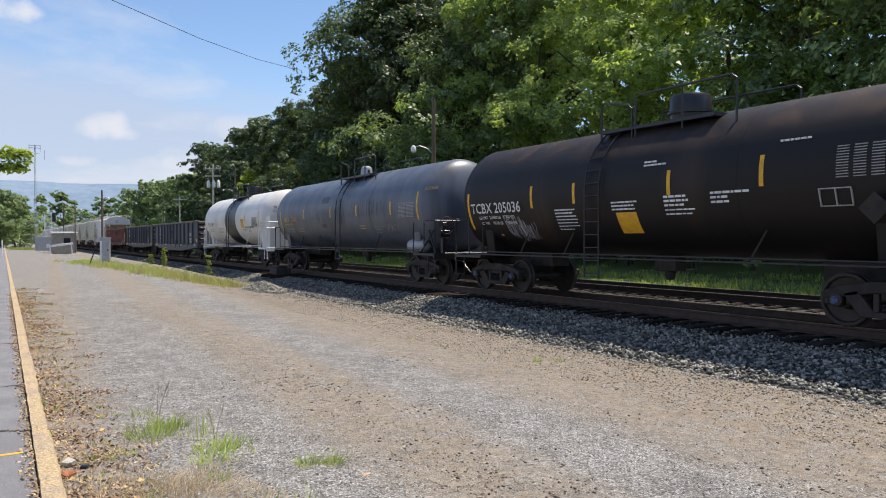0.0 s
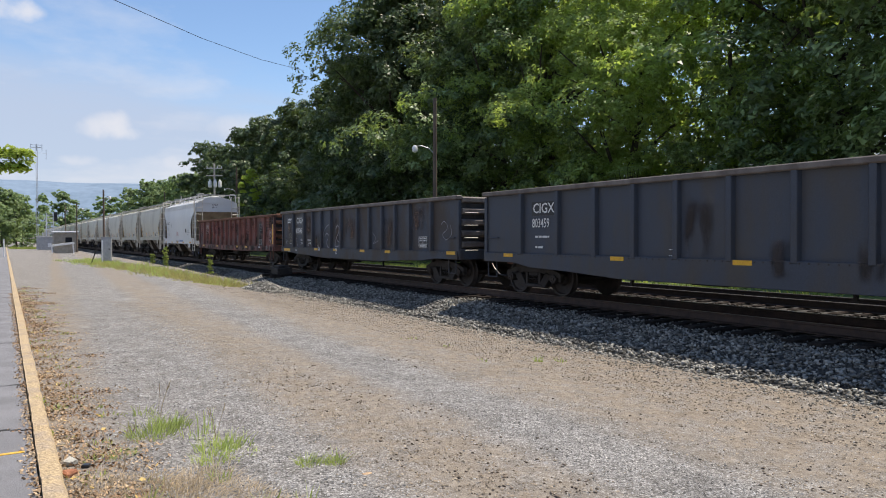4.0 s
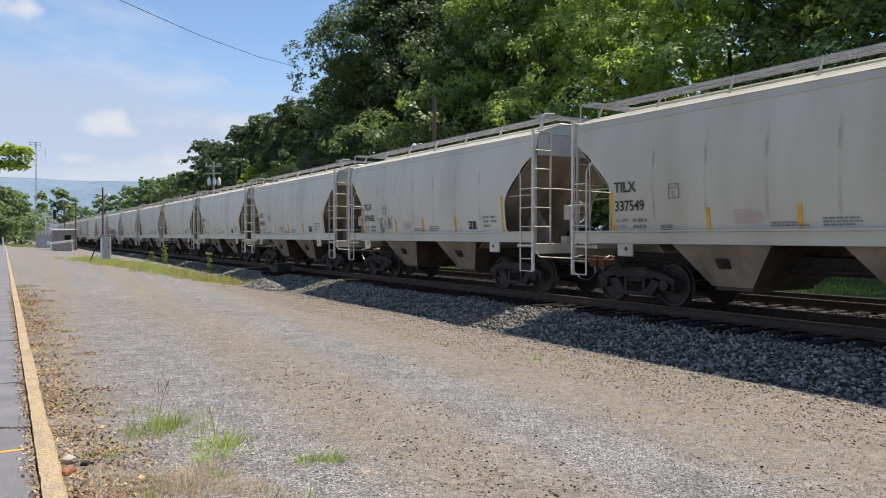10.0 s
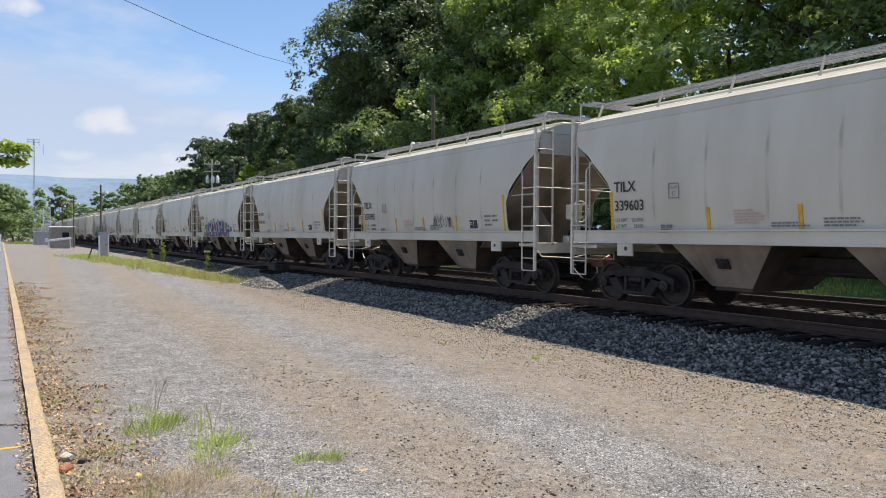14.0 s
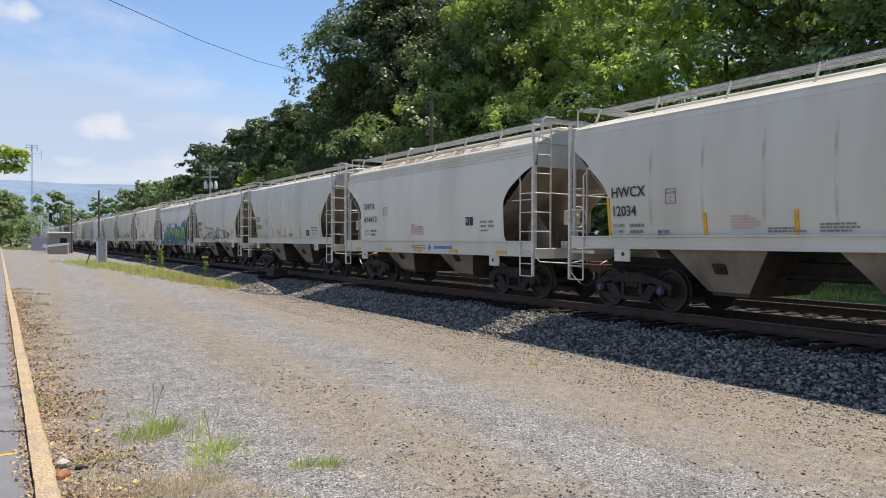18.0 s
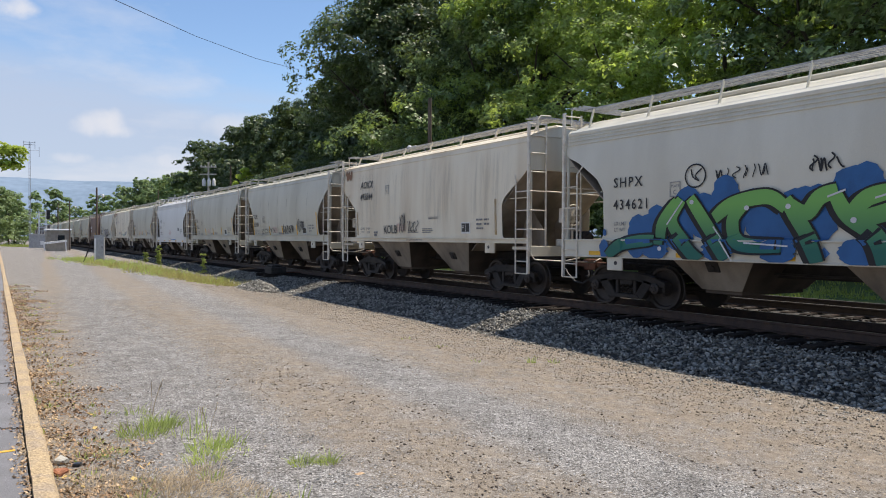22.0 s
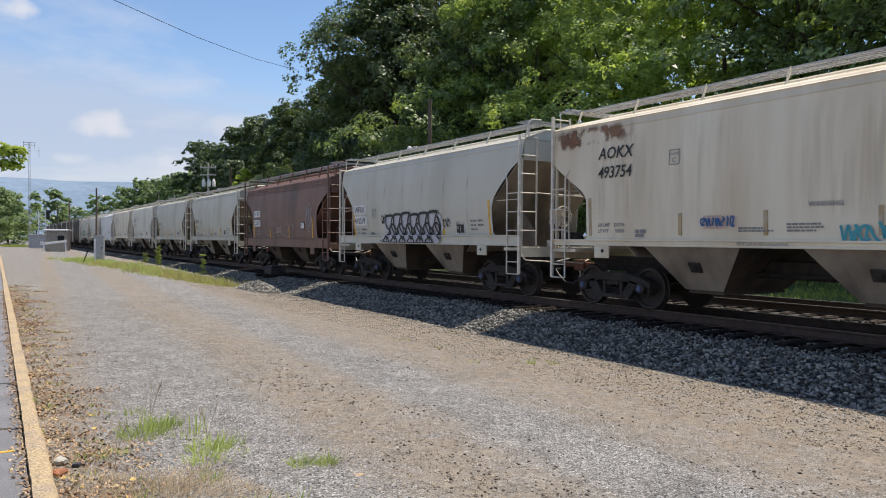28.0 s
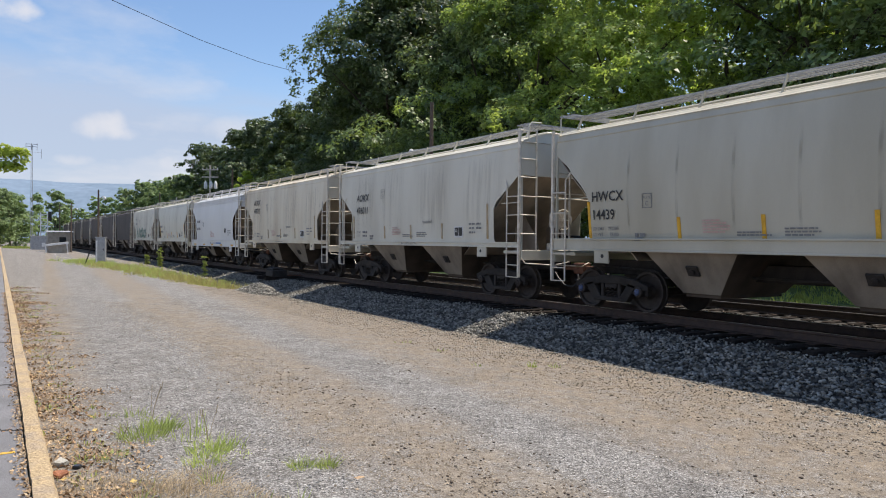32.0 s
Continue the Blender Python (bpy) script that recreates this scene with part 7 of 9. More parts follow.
def hug(car, style):
    """Lay the marks on the rounded side."""
    for o in car.children:
        nm = o.name.split(".")[0]
        if nm in MARKS or nm.startswith("spray"):
            m_ = np.array(o.matrix_basis)
            me = o.data = o.data.copy()
            v = np.empty(len(me.vertices) * 3, np.float32)
            me.vertices.foreach_get("co", v)
            p = np.c_[v.reshape(-1, 3), np.ones(len(v) // 3)] @ m_.T
            if nm.startswith("spray"):
                s1 = STYLES[style]["s1"]
                if style != "flow":
                    p[:, 0] += [SAG[style][0] * min(1.0, max(0.0, 1 - (z - s1) / 1.1)) - 0.018 for z in p[:, 2]]
            else:
                p[:, 0] += [(sag(style, z) if z < 4.0 else 0.0) + (0.003 if nm == "lettering" else 0.0) for z in p[:, 2]]
            me.vertices.foreach_set("co", (p @ np.linalg.inv(m_).T)[:, :3].astype(np.float32).ravel())
            me.update()


def hopper_marks(car, n):
    names = {1: ("SHQX", "2519"), 2: ("TILX", "338889"), 3: ("TILX", "337549"), 4: ("TILX", "339602"), 5: ("TILX", "334741"), 6: ("HWCX", "14007"), 7: ("TILX", "339603"), 8: ("TILX", "337893"),
             10: ("WFRX", "811238"), 11: ("HWCX", "12034"), 12: ("SHPX", "434412"), 13: ("TILX", "338593"), 14: ("MQRX", "113397"), 15: ("SHPX", "434621"), 16: ("AOKX", "493844"),
             17: ("TILX", "333581"), 18: ("TILX", "333562"), 19: ("SHQX", "2719"), 21: ("AOKX", "493754"), 22: ("WFRX", "410319"), 23: ("SOXX", "320057"), 24: ("HWCX", "13765"),
             25: ("HWCX", "14439"), 26: ("AOKX", "496011"), 27: ("AOKX", "493712")}
    flow, cream = n in (1, 12, 15, 19, 23, 28), n in (16, 21, 26, 27, 30)
    ink = LETTER_WHITE if n == 23 else LETTER_BLACK
    y, z1, z2, cap = (4.12, 2.61, 2.14, 0.205) if flow else (4.2, 3.28, 2.86, 0.25) if cream else (4.36, 2.44, 2.04, 0.215)
    if n == 26:
        z1, z2 = 2.95, 2.5
    if n in names:
        a, b = names[n]
        if n in (22, 23):
            patch(car, "letter_panel", y + 0.06, y - 0.95, z1 - 0.06, z1 + cap + 0.06, LETTER_WHITE, 1.568, "white painted panel")
            patch(car, "letter_panel", y + 0.02, y - 1.0, z2 - 0.06, z2 + cap + 0.06, LETTER_WHITE, 1.568, "white painted panel")
            ink = LETTER_BLACK
        letters(car, a, y, z1, cap, ink, 1.575, slant=0.15 if cream else 0, width=0.98, space=1.28 if flow else 1.0)
        letters(car, b, y, z2, cap, ink, 1.575, slant=0.15 if cream else 0, width=0.92, space=1.28 if flow else 1.0)
        letters(car, "LD LMT", y, 1.80, 0.075, LETTER_FADED, 1.572)
        letters(car, "LT WT", y, 1.67, 0.075, LETTER_FADED, 1.572)
        loads = {1: ("232100", "53900"), 2: ("232900", "53400"), 7: ("232900", "53100"), 13: ("232500", "53500"), 16: ("233000", "52200"), 17: ("232600", "53400"), 21: ("233700", "50300"), 25: ("232700", "53300")}
        if n in loads:
            letters(car, loads[n][0], y - 0.48, 1.80, 0.075, LETTER_FADED, 1.572)
            letters(car, loads[n][1], y - 0.52, 1.67, 0.075, LETTER_FADED, 1.572)
        else:
            bars(car, y - 0.5, 1.80, [0.4], 0.07, 0.1, LETTER_FADED)
            bars(car, y - 0.5, 1.67, [0.35], 0.07, 0.1, LETTER_FADED)
    else:
        bars(car, y, z1, [0.8], 0.15, 0.2, LETTER_FADED)
        bars(car, y, z2, [0.9], 0.15, 0.2, LETTER_FADED)
    if n in (1, 6, 21, 22):
        # marks on the end wall
        L = STYLES[STYLE_OF[n]]["L"]
        for t, z in ((names[n][0], 3.80), (names[n][1], 3.62)):
            o = letters(car, t, 0, z, 0.11, ink)
            o.matrix_basis = Matrix.Translation((-0.35, -L + 0.012, z)) @ Matrix.Rotation(math.pi / 2, 4, "X")
            o.scale = (0.16, 0.16, 0.16)
            o.name = "end_mark"
    # clearance plate box
    zp, yp = (2.25, 2.85)
    if flow:
        zp, yp = 2.34, 2.57
    if cream:
        zp, yp = 3.0, 2.2
    g = Geo()
    for a, b, c, d in ((yp, yp - 0.26, zp, zp + 0.015), (yp, yp - 0.26, zp + 0.285, zp + 0.3), (yp, yp - 0.015, zp, zp + 0.3), (yp - 0.245, yp - 0.26, zp, zp + 0.3)):
        g.box(-1.57, -1.566, min(a, b), max(a, b), c, d)
    part("plate_box", g, LETTER_FADED, car)
    letters(car, "C", yp - 0.08, zp + 0.05, 0.09, LETTER_FADED, 1.571)
    letters(car, "PLATE", yp - 0.035, zp + 0.19, 0.05, LETTER_FADED, 1.571)
    # tape, small print, black panel
    if not flow:
        tapes = ((4.46, 0.84), (1.92, 0.44), (0.05, 0.44), (-1.9, 0.46), (-4.31, 0.96))
        if n == 16:
            tapes = tapes[:1] + tapes[-1:]
        for yy, h in tapes:
            if cream:
                patch(car, "tape_mark", yy + 0.038, yy - 0.038, 1.605, 1.605 + h, FADED_TAPE, 1.567, "faded tan tape")
            else:
                patch(car, "tape_mark", yy + 0.038, yy - 0.038, 1.605, 1.605 + h, YELLOW_TAPE, 1.567, "yellow reflective tape")
    else:
        for yy in (4.63, 2.16, 0.12, -2.0, -4.4) if n != 23 else ():
            patch(car, "tape_mark", yy + 0.24, yy - 0.24, 1.15, 1.24, YELLOW_TAPE, 1.572, "yellow reflective tape")
    warn_y, warn_z = (1.35, 1.95) if not flow else (0.61, 1.97)
    if flow and n != 23:
        for i, t in enumerate(("WARNING", "DO NOT APPLY VIBRATORS", "TO ANY PART OF CAR BODY", "EXCEPT VIBRATOR BRACKETS", "USE ON LOADED CAR ONLY")):
            letters(car, t, warn_y, warn_z - i * 0.070, 0.048, LETTER_RED, 1.573, width=0.9)
    else:
        bars(car, warn_y, warn_z, [0.42, 0.55, 0.62, 0.6, 0.5], 0.03, 0.055, LETTER_PINK)
    if not flow:
        bars(car, 0.6, 1.72, [0.5, 0.7], 0.03, 0.05, LETTER_FADED)
        bars(car, -0.35, 1.78, [0.6, 0.65, 0.55], 0.03, 0.055, LETTER_FADED)
    bars(car, -3.4, 2.0, [0.3, 0.28, 0.32], 0.05, 0.12, LETTER_FADED)
    bars(car, -3.78, 2.0, [0.22, 0.24], 0.05, 0.12, LETTER_FADED)
    if not flow:
        bars(car, 3.1, 1.66, [0.3, 0.3], 0.07, 0.09, LETTER_FADED)
    zb = 1.66 if not flow else 1.9
    light, darkp = (LETTER_WHITE, LETTER_BLACK) if n != 23 else (LETTER_BLACK, LETTER_WHITE)
    patch(car, "data_panel", -2.62, -3.07, zb - 0.02, zb + 0.30, light, 1.568, "white-bordered inspection panel")
    patch(car, "data_panel", -2.65, -2.84, zb + 0.03, zb + 0.27, darkp, 1.571)
    patch(car, "data_panel", -2.86, -3.04, zb + 0.03, zb + 0.27, darkp, 1.571)
    bars(car, -2.67, zb + 0.19, [0.12, 0.12], 0.02, 0.05, light, 1.575)
    if flow and n != 23:
        letters(car, "CLOSE AND LOCK HATCH COVERS", 0.53, 1.32, 0.042, LETTER_BLACK, 1.573, width=0.9, name="sill_words")
        letters(car, "AND OUTLETS BEFORE MOVING CAR", 0.53, 1.25, 0.042, LETTER_BLACK, 1.573, width=0.9, name="sill_words")
        part("maker_emblem", Geo().prism([(-0.52, 1.29), (-0.62, 1.39), (-0.72, 1.29), (-0.62, 1.19)], -1.576, -1.570), LETTER_BLUE, car, "blue diamond emblem")
        patch(car, "maker_band", -0.88, -1.95, 1.25, 1.34, LETTER_BLUE, 1.572, "blue name band")
    if n == 10:
        purple_piece(car)
    if n == 14:
        outline_piece(car)
    if n == 15:
        green_piece(car)
        tag(car, 1.5, 2.6, 1.1, 0.22, SPRAY_BLACK, 45, 6, 0.022, 1.572)
        tag(car, -0.35, 2.62, 0.6, 0.26, SPRAY_BLACK, 46, 4, 0.03, 1.572)
    if n == 16:
        letters(car, "KOLB", 2.3, 1.66, 0.27, SPRAY_BLACK, 1.572, name="spray_scrawl")
        tag(car, 1.15, 1.62, 0.42, 0.72, SPRAY_BLACK, 32, 3, 0.025, 1.572)
        tag(car, 0.55, 1.7, 0.7, 0.36, SPRAY_BLACK, 33, 4, 0.03, 1.572)
    if n == 17:
        tag(car, 3.05, 1.7, 2.1, 0.26, SPRAY_BLACK, 51, 8, 0.022, 1.572)
        tag(car, -0.05, 1.68, 1.5, 0.42, SPRAY_BLACK, 52, 6, 0.05, 1.572)
        tag(car, -1.95, 1.75, 0.95, 0.55, SPRAY_BLACK, 53, 5, 0.035, 1.572)
    if n == 4:
        tag(car, 3.1, 1.68, 1.0, 0.5, SPRAY_BLACK, 61, 7, 0.016, 1.572)
    if n == 8:
        tag(car, -0.6, 1.7, 1.2, 0.4, SPRAY_BLACK, 62, 8, 0.016, 1.572)
    if n == 21:
        tag(car, 1.4, 1.76, 0.75, 0.2, SPRAY_BLUE, 71, 7, 0.03, 1.572)
        tag(car, -1.3, 1.5, 0.9, 0.32, spray("cyan_spray", (0.05, 0.35, 0.42)), 72, 6, 0.045, 1.572)
    if n == 22:
        silver_piece(car)
        tag(car, -1.8, 1.85, 0.55, 0.28, SPRAY_BLACK, 75, 5, 0.022, 1.572)
        tag(car, -2.65, 1.65, 0.4, 0.4, SPRAY_BLACK, 76, 4, 0.014, 1.572)
        tag(car, 2.15, 2.0, 0.35, 0.3, SPRAY_BLACK, 74, 5, 0.03, 1.572)
    if n == 23:
        wisps = [[(2.38, 2.15), (2.19, 1.44), (1.92, 1.83)],
                 [(1.87, 1.46), (1.65, 2.06), (1.36, 2.28), (1.23, 1.69), (0.96, 1.52)],
                 [(1.23, 2.1), (0.82, 2.25), (0.63, 1.79), (1.09, 1.75)],
                 [(0.56, 2.24), (0.5, 1.68), (0.19, 1.62)],
                 [(0.25, 1.95), (-0.04, 2.04), (0.13, 1.84), (-0.16, 1.67)],
                 [(-0.04, 2.2), (-0.16, 1.72), (-0.39, 1.66), (-0.55, 1.97), (-0.5, 2.18)],
                 [(-0.6, 2.07), (-0.92, 2.16), (-1.12, 2.05), (-0.82, 1.76), (-0.6, 1.61), (-1.02, 1.6), (-1.51, 1.93)],
                 [(-1.22, 2.04), (-1.61, 2.07), (-1.77, 1.97), (-1.42, 1.65), (-1.77, 1.5)]]
        sprayed(car, "flow", "graffiti_line", wisps, 0.05, SPRAY_DUSTY, 0.004, "faint grey sprayed line", taper=0.6)
        tag(car, -3.2, 2.0, 0.8, 1.0, SPRAY_GREY, 82, 5, 0.025, 1.572)
        for yy, h in ((4.15, 0.75), (1.57, 0.42), (-1.13, 0.5), (-4.0, 0.9)):
            patch(car, "tape_mark", yy + 0.04, yy - 0.04, 1.52, 1.52 + h, YELLOW_TAPE, 1.574, "yellow reflective tape")
    if n == 30:
        tag(car, 3.5, 1.6, 5.0, 0.9, SPRAY_TEAL, 91, 9, 0.12, 1.572)
    style = STYLE_OF[n]
    if n == 21:
        side_stain(car, style, 5.6, 3.1, 3.62, 4.08, RUST_FILM, "orange rust along the eave")
        side_stain(car, style, 5.7, 4.6, 3.55, 4.08, RUST_FILM, "orange rust along the eave")
    if n == 16:
        side_stain(car, style, 5.7, 4.9, 3.6, 4.08, RUST_FILM, "orange rust along the eave")
    if cream:
        for a in (3.6, 1.2, -1.4, -4.0):
            side_stain(car, style, a + 1.1, a - 1.1, 1.75, 4.0, GRIME_FILM, "brown runs of grime down the side")
        letters(car, "WARNING", -0.74, 2.08, 0.085, LETTER_FADED, 1.572)
        letters(car, "VENT CAR WHEN UNLOADING", 0.6, 1.425, 0.055, LETTER_FADED, 1.605, width=0.9, name="sill_words")
    if n == 12:
        g = Geo().sheet(lambda u, v: (-(1.02 + 0.40 * v), 5.4 - 10.6 * u, 4.245 - 0.235 * v), 2, 6)
        part("stain", g, RUST_FILM, car, "orange rust on the roof")


def lines_on_others():
    t0, t1, t2, g1, g2, g3 = CARS[:6]
    R, zc = 1.52, 2.57
    on_tank(t0, R, zc, "TCBX 205036", 5.85, 2.18, 0.27, LETTER_WHITE)
    on_tank(t0, R, zc, "LD LMT  215400 LB   97700 KG", 5.55, 2.02, 0.085, LETTER_WHITE)
    on_tank(t0, R, zc, "LT  WT    70500 LB   32000 KG", 5.5, 1.87, 0.085, LETTER_WHITE)
    tank_strip(t0, R, zc, 4.9, 4.78, 1.56, 1.62, LETTER_RED, "red_mark")
    blue_caps(t0, 5.4)
    blue_caps(t2, 5.35)
    for y, a, b in ((6.05, 1.75, 2.75), (3.15, 2.25, 2.80), (1.55, 2.3, 2.78), (-1.3, 2.35, 2.85), (-3.4, 2.4, 2.95)):
        tank_strip(t0, R, zc, y - 0.045, y + 0.045, a, b, YELLOW_TAPE)
    tank_strip(t0, R, zc, 0.25, -0.35, 1.60, 2.05, YELLOW_TAPE, "warning_panel")
    tank_bars(t0, R, zc, 2.3, 2.15, [.7, .6, .7, .65, .6, .7, .5], 0.035, 0.075, LETTER_WHITE)
    tank_bars(t0, R, zc, 0.35, 2.25, [.7, .65, .7], 0.035, 0.075, LETTER_WHITE)
    tank_bars(t0, R, zc, -1.15, 2.3, [.5, .6, .5, .6, .55], 0.045, 0.085, LETTER_WHITE)
    tank_bars(t0, R, zc, -2.3, 2.32, [.8, .4, .35], 0.045, 0.085, LETTER_WHITE)
    tank_bars(t0, R, zc, -0.6, 3.05, [.3, .5], 0.035, 0.07, LETTER_WHITE)
    tank_bars(t0, R, zc, -3.7, 3.15, [.55], 0.035, 0.07, LETTER_WHITE)
    g = Geo()
    for i in range(12):
        z = 2.95 - i * 0.045
        a = math.asin((z - zc) / R)
        for k in range(4):
            g.box(-(R + 0.008) * math.cos(a), -(R - 0.002) * math.cos(a), -4.75 - 0.28 * k - 0.2, -4.75 - 0.28 * k, z, z + 0.016)
    part("data_table", g, LETTER_DIM, t0, "white stencilled data table")
    g = Geo()
    for a, b, c, d in ((-4.45, -5.0, 2.0, 2.02), (-4.45, -5.0, 2.28, 2.3), (-4.45, -4.47, 2.0, 2.3), (-4.98, -5.0, 2.0, 2.3), (-4.72, -4.74, 2.0, 2.3)):
        g.box(-1.545, -1.49, min(a, b), max(a, b), c, d)
    wrap(part("stencil_box", g, LETTER_DIM, t0), R, zc)
    wrap(tag(t0, 4.45, 1.5, 0.7, 0.6, SPRAY_GREY, 5, 7, 0.02, 1.53), R, zc)
    wrap(tag(t0, 3.95, 1.42, 0.75, 0.5, SPRAY_GREY, 7, 7, 0.02, 1.53), R, zc)
    part("placard", Geo().prism([(-5.15, 1.95), (-5.4, 2.2), (-5.65, 1.95), (-5.4, 1.7)], -1.60, -1.585), TRUCK_IRON, t0, "grey diamond placard holder")
    tank_stain(t0, R, zc, -3.2, 2.4, 22, 78, TOP_RUST, "rust-brown film round the manway")
    tank_stain(t0, R, zc, -6.2, -2.6, 30, 85, TOP_RUST, "rust-brown film on the top")
    tank_stain(t0, R, zc, 1.8, 6.2, 35, 85, TOP_RUST, "rust-brown film on the top")
    # slate tank
    tank_stain(t1, R, zc, -4.9, -0.9, -14, 16, DRIP_FILM, "black drips down the side")
    tank_stain(t1, R, zc, -1.5, 2.6, -22, 8, DRIP_FILM, "black drips down the side")
    on_tank(t1, R, zc, "RACX", 6.08, 2.27, 0.21, LETTER_ORANGE, 0.86)
    on_tank(t1, R, zc, "51624", 5.02, 2.27, 0.21, LETTER_ORANGE, 0.86)
    on_tank(t1, R, zc, "THE TANK CAR PEOPLE", 6.06, 2.12, 0.075, LETTER_ORANGE)
    for text, z in (("LD LMT   188400 LB", 1.90), ("LT WT      74600 LB", 1.78)):
        on_tank(t1, R, zc, text, 6.0, z, 0.08, LETTER_DIM)
    tank_bars(t1, R, zc, 4.5, 1.92, [0.45, 0.5], 0.07, 0.12, LETTER_ORANGE)
    wrap(tag(t1, -4.4, 1.72, 0.9, 0.28, SPRAY_GREY, 141, 6, 0.014, 1.53), R, zc)
    on_tank(t1, R, zc, "RACX 51624", -7.15, 3.02, 0.11, LETTER_ORANGE)
    tank_strip(t1, R, zc, 1.5, 0.75, 2.95, 3.2, BAND_BLACK, "notice_panel")
    tank_strip(t1, R, zc, 1.5, 1.0, 1.95, 2.1, BAND_BLACK, "notice_panel")
    for y, a, b in ((6.65, 1.85, 2.75), (3.55, 2.35, 2.75), (0.45, 2.35, 2.77), (-2.1, 2.35, 2.76), (-4.95, 2.3, 2.76), (-6.85, 2.1, 3.0)):
        tank_strip(t1, R, zc, y - 0.045, y + 0.045, a, b, YELLOW_TAPE)
    g = Geo()
    for i in range(11):
        z = 2.65 - i * 0.045
        for k in range(6):
            g.box(-1.533, -1.5, -5.55 - 0.185 * k - 0.165, -5.55 - 0.185 * k, z, z + 0.022)
    part("data_table", g, LETTER_DIM, t1, "pale stencilled data table")
    tank_bars(t1, R, zc, -2.2, 1.95, [0.5, 0.4], 0.05, 0.09, LETTER_ORANGE)
    tank_bars(t1, R, zc, -3.4, 1.9, [0.7, 0.5, 0.4], 0.05, 0.1, LETTER_FADED)
    # white tank
    R, zc = 1.48, 2.6
    on_tank(t2, R, zc, "TILX 113513", 5.15, 2.28, 0.21, LETTER_BLACK, 0.9)
    letters(t2, "LD LMT 217900  98800 KG", 5.1, 2.08, 0.075, LETTER_FADED, 1.44, -0.33)
    letters(t2, "LT WT  68100  30900 KG", 5.1, 1.95, 0.075, LETTER_FADED, 1.40, -0.42)
    on_tank(t2, R, zc, "HYDROCHLORIC ACID", -3.0, 2.06, 0.11, LETTER_BLACK)
    tank_bars(t2, R, zc, -3.3, 1.95, [0.8, 0.5], 0.04, 0.08, LETTER_FADED)
    tank_bars(t2, R, zc, 3.0, 2.1, [1.2, 1.1, 1.2, 0.9], 0.04, 0.08, LETTER_FADED)
    tank_bars(t2, R, zc, 0.9 - 3.2, 2.0, [0.8, 0.6], 0.04, 0.08, LETTER_FADED)
    tank_strip(t2, R, zc, -2.2, -2.75, 2.1, 2.6, YELLOW_TAPE, "warning_panel")
    for y, a, b in ((6.0, 1.9, 2.75), (3.3, 2.35, 2.8), (1.6, 2.35, 2.8), (-1.5, 2.35, 2.8), (-3.05, 2.35, 2.8), (-5.55, 2.1, 2.95)):
        tank_strip(t2, R, zc, y - 0.04, y + 0.04, a, b, YELLOW_TAPE)
    g = Geo()
    for i in range(10):
        z = 2.6 - i * 0.05
        for k in range(5):
            g.box(-1.492, -1.42, -4.35 - 0.18 * k - 0.15, -4.35 - 0.18 * k, z, z + 0.025)
    part("data_table", g, LETTER_FADED, t2, "grey stencilled data table")
    part("placard", Geo().prism([(-0.54, 1.57), (-0.38, 1.73), (-0.22, 1.57), (-0.38, 1.41)], -6.885, -6.879, "y"), LETTER_BLACK, t2, "black and white diamond placard")
    part("placard_face", Geo().prism([(-0.47, 1.60), (-0.38, 1.69), (-0.29, 1.60)], -6.890, -6.886, "y"), LETTER_WHITE, t2)
    for k, (text, z, cap) in enumerate((("TILX 113513", 3.05, 0.12), ("CAPY 20600 GAL", 2.93, 0.06), ("WATER 171600 LB", 2.84, 0.06))):
        o = letters(t2, text, 0, z, cap, LETTER_BLACK if k == 0 else LETTER_FADED, name="end_mark")
        me = o.data = o.data.copy()
        o.matrix_basis = Matrix()
        for q in me.vertices:
            x, zz = -1.0 + q.co.x * cap / 0.69, z + q.co.y * cap / 0.69
            r2 = min(0.98, (x * x + (zz - 2.6) ** 2) / 1.48 ** 2)
            q.co = (x, -(6.75 - 0.62 + 0.62 * math.sqrt(1 - r2)) - 0.014, zz)
    for k in range(4):
        tank_bars(t2, R, zc, -2.27, 2.50 - 0.1 * k, [0.36], 0.03, 0.1, LETTER_BLACK)
    # gondolas
    X = 1.482

    def scrawl(car, paths, wide, material, x=X):
        for p in paths:
            g = Geo()
            ribbon(g, curve(p, 0.02), wide, x)
            part("spray_scrawl", g, material, car, "sprayed hand-drawn line")

    def wear(car, y0, y1, z0, z1, film, words, x=1.480):
        part("stain", Geo().sheet(lambda u, v: (-x, y0 + (y1 - y0) * u, z0 + (z1 - z0) * v), 2, 2), film, car, words)

    def stencil(car, y, z, w, h):
        g = Geo()
        for a, b, c, d in ((0, w, 0, 0.02), (0, w, h - 0.02, h), (0, 0.02, 0, h), (w - 0.02, w, 0, h), (w * 0.48, w * 0.52, 0.1, h), (0, w, 0.09, 0.11)):
            g.box(-X - 0.004, -X + 0.01, y - b, y - a, z + c, z + d)
        part("stencil_box", g, LETTER_WHITE, car, "white stencilled box of dates")
        bars(car, y - 0.05, z + h - 0.08, [w * 0.32] * 2, 0.03, 0.06, LETTER_WHITE, X)
        bars(car, y - w * 0.58, z + h - 0.08, [w * 0.32] * 2, 0.03, 0.06, LETTER_WHITE, X)
        bars(car, y - 0.06, z + 0.03, [w * 0.75], 0.035, 0.06, LETTER_WHITE, X)
        patch(car, "stencil_ground", y, y - w, z, z + h, BAND_BLACK, X - 0.002)

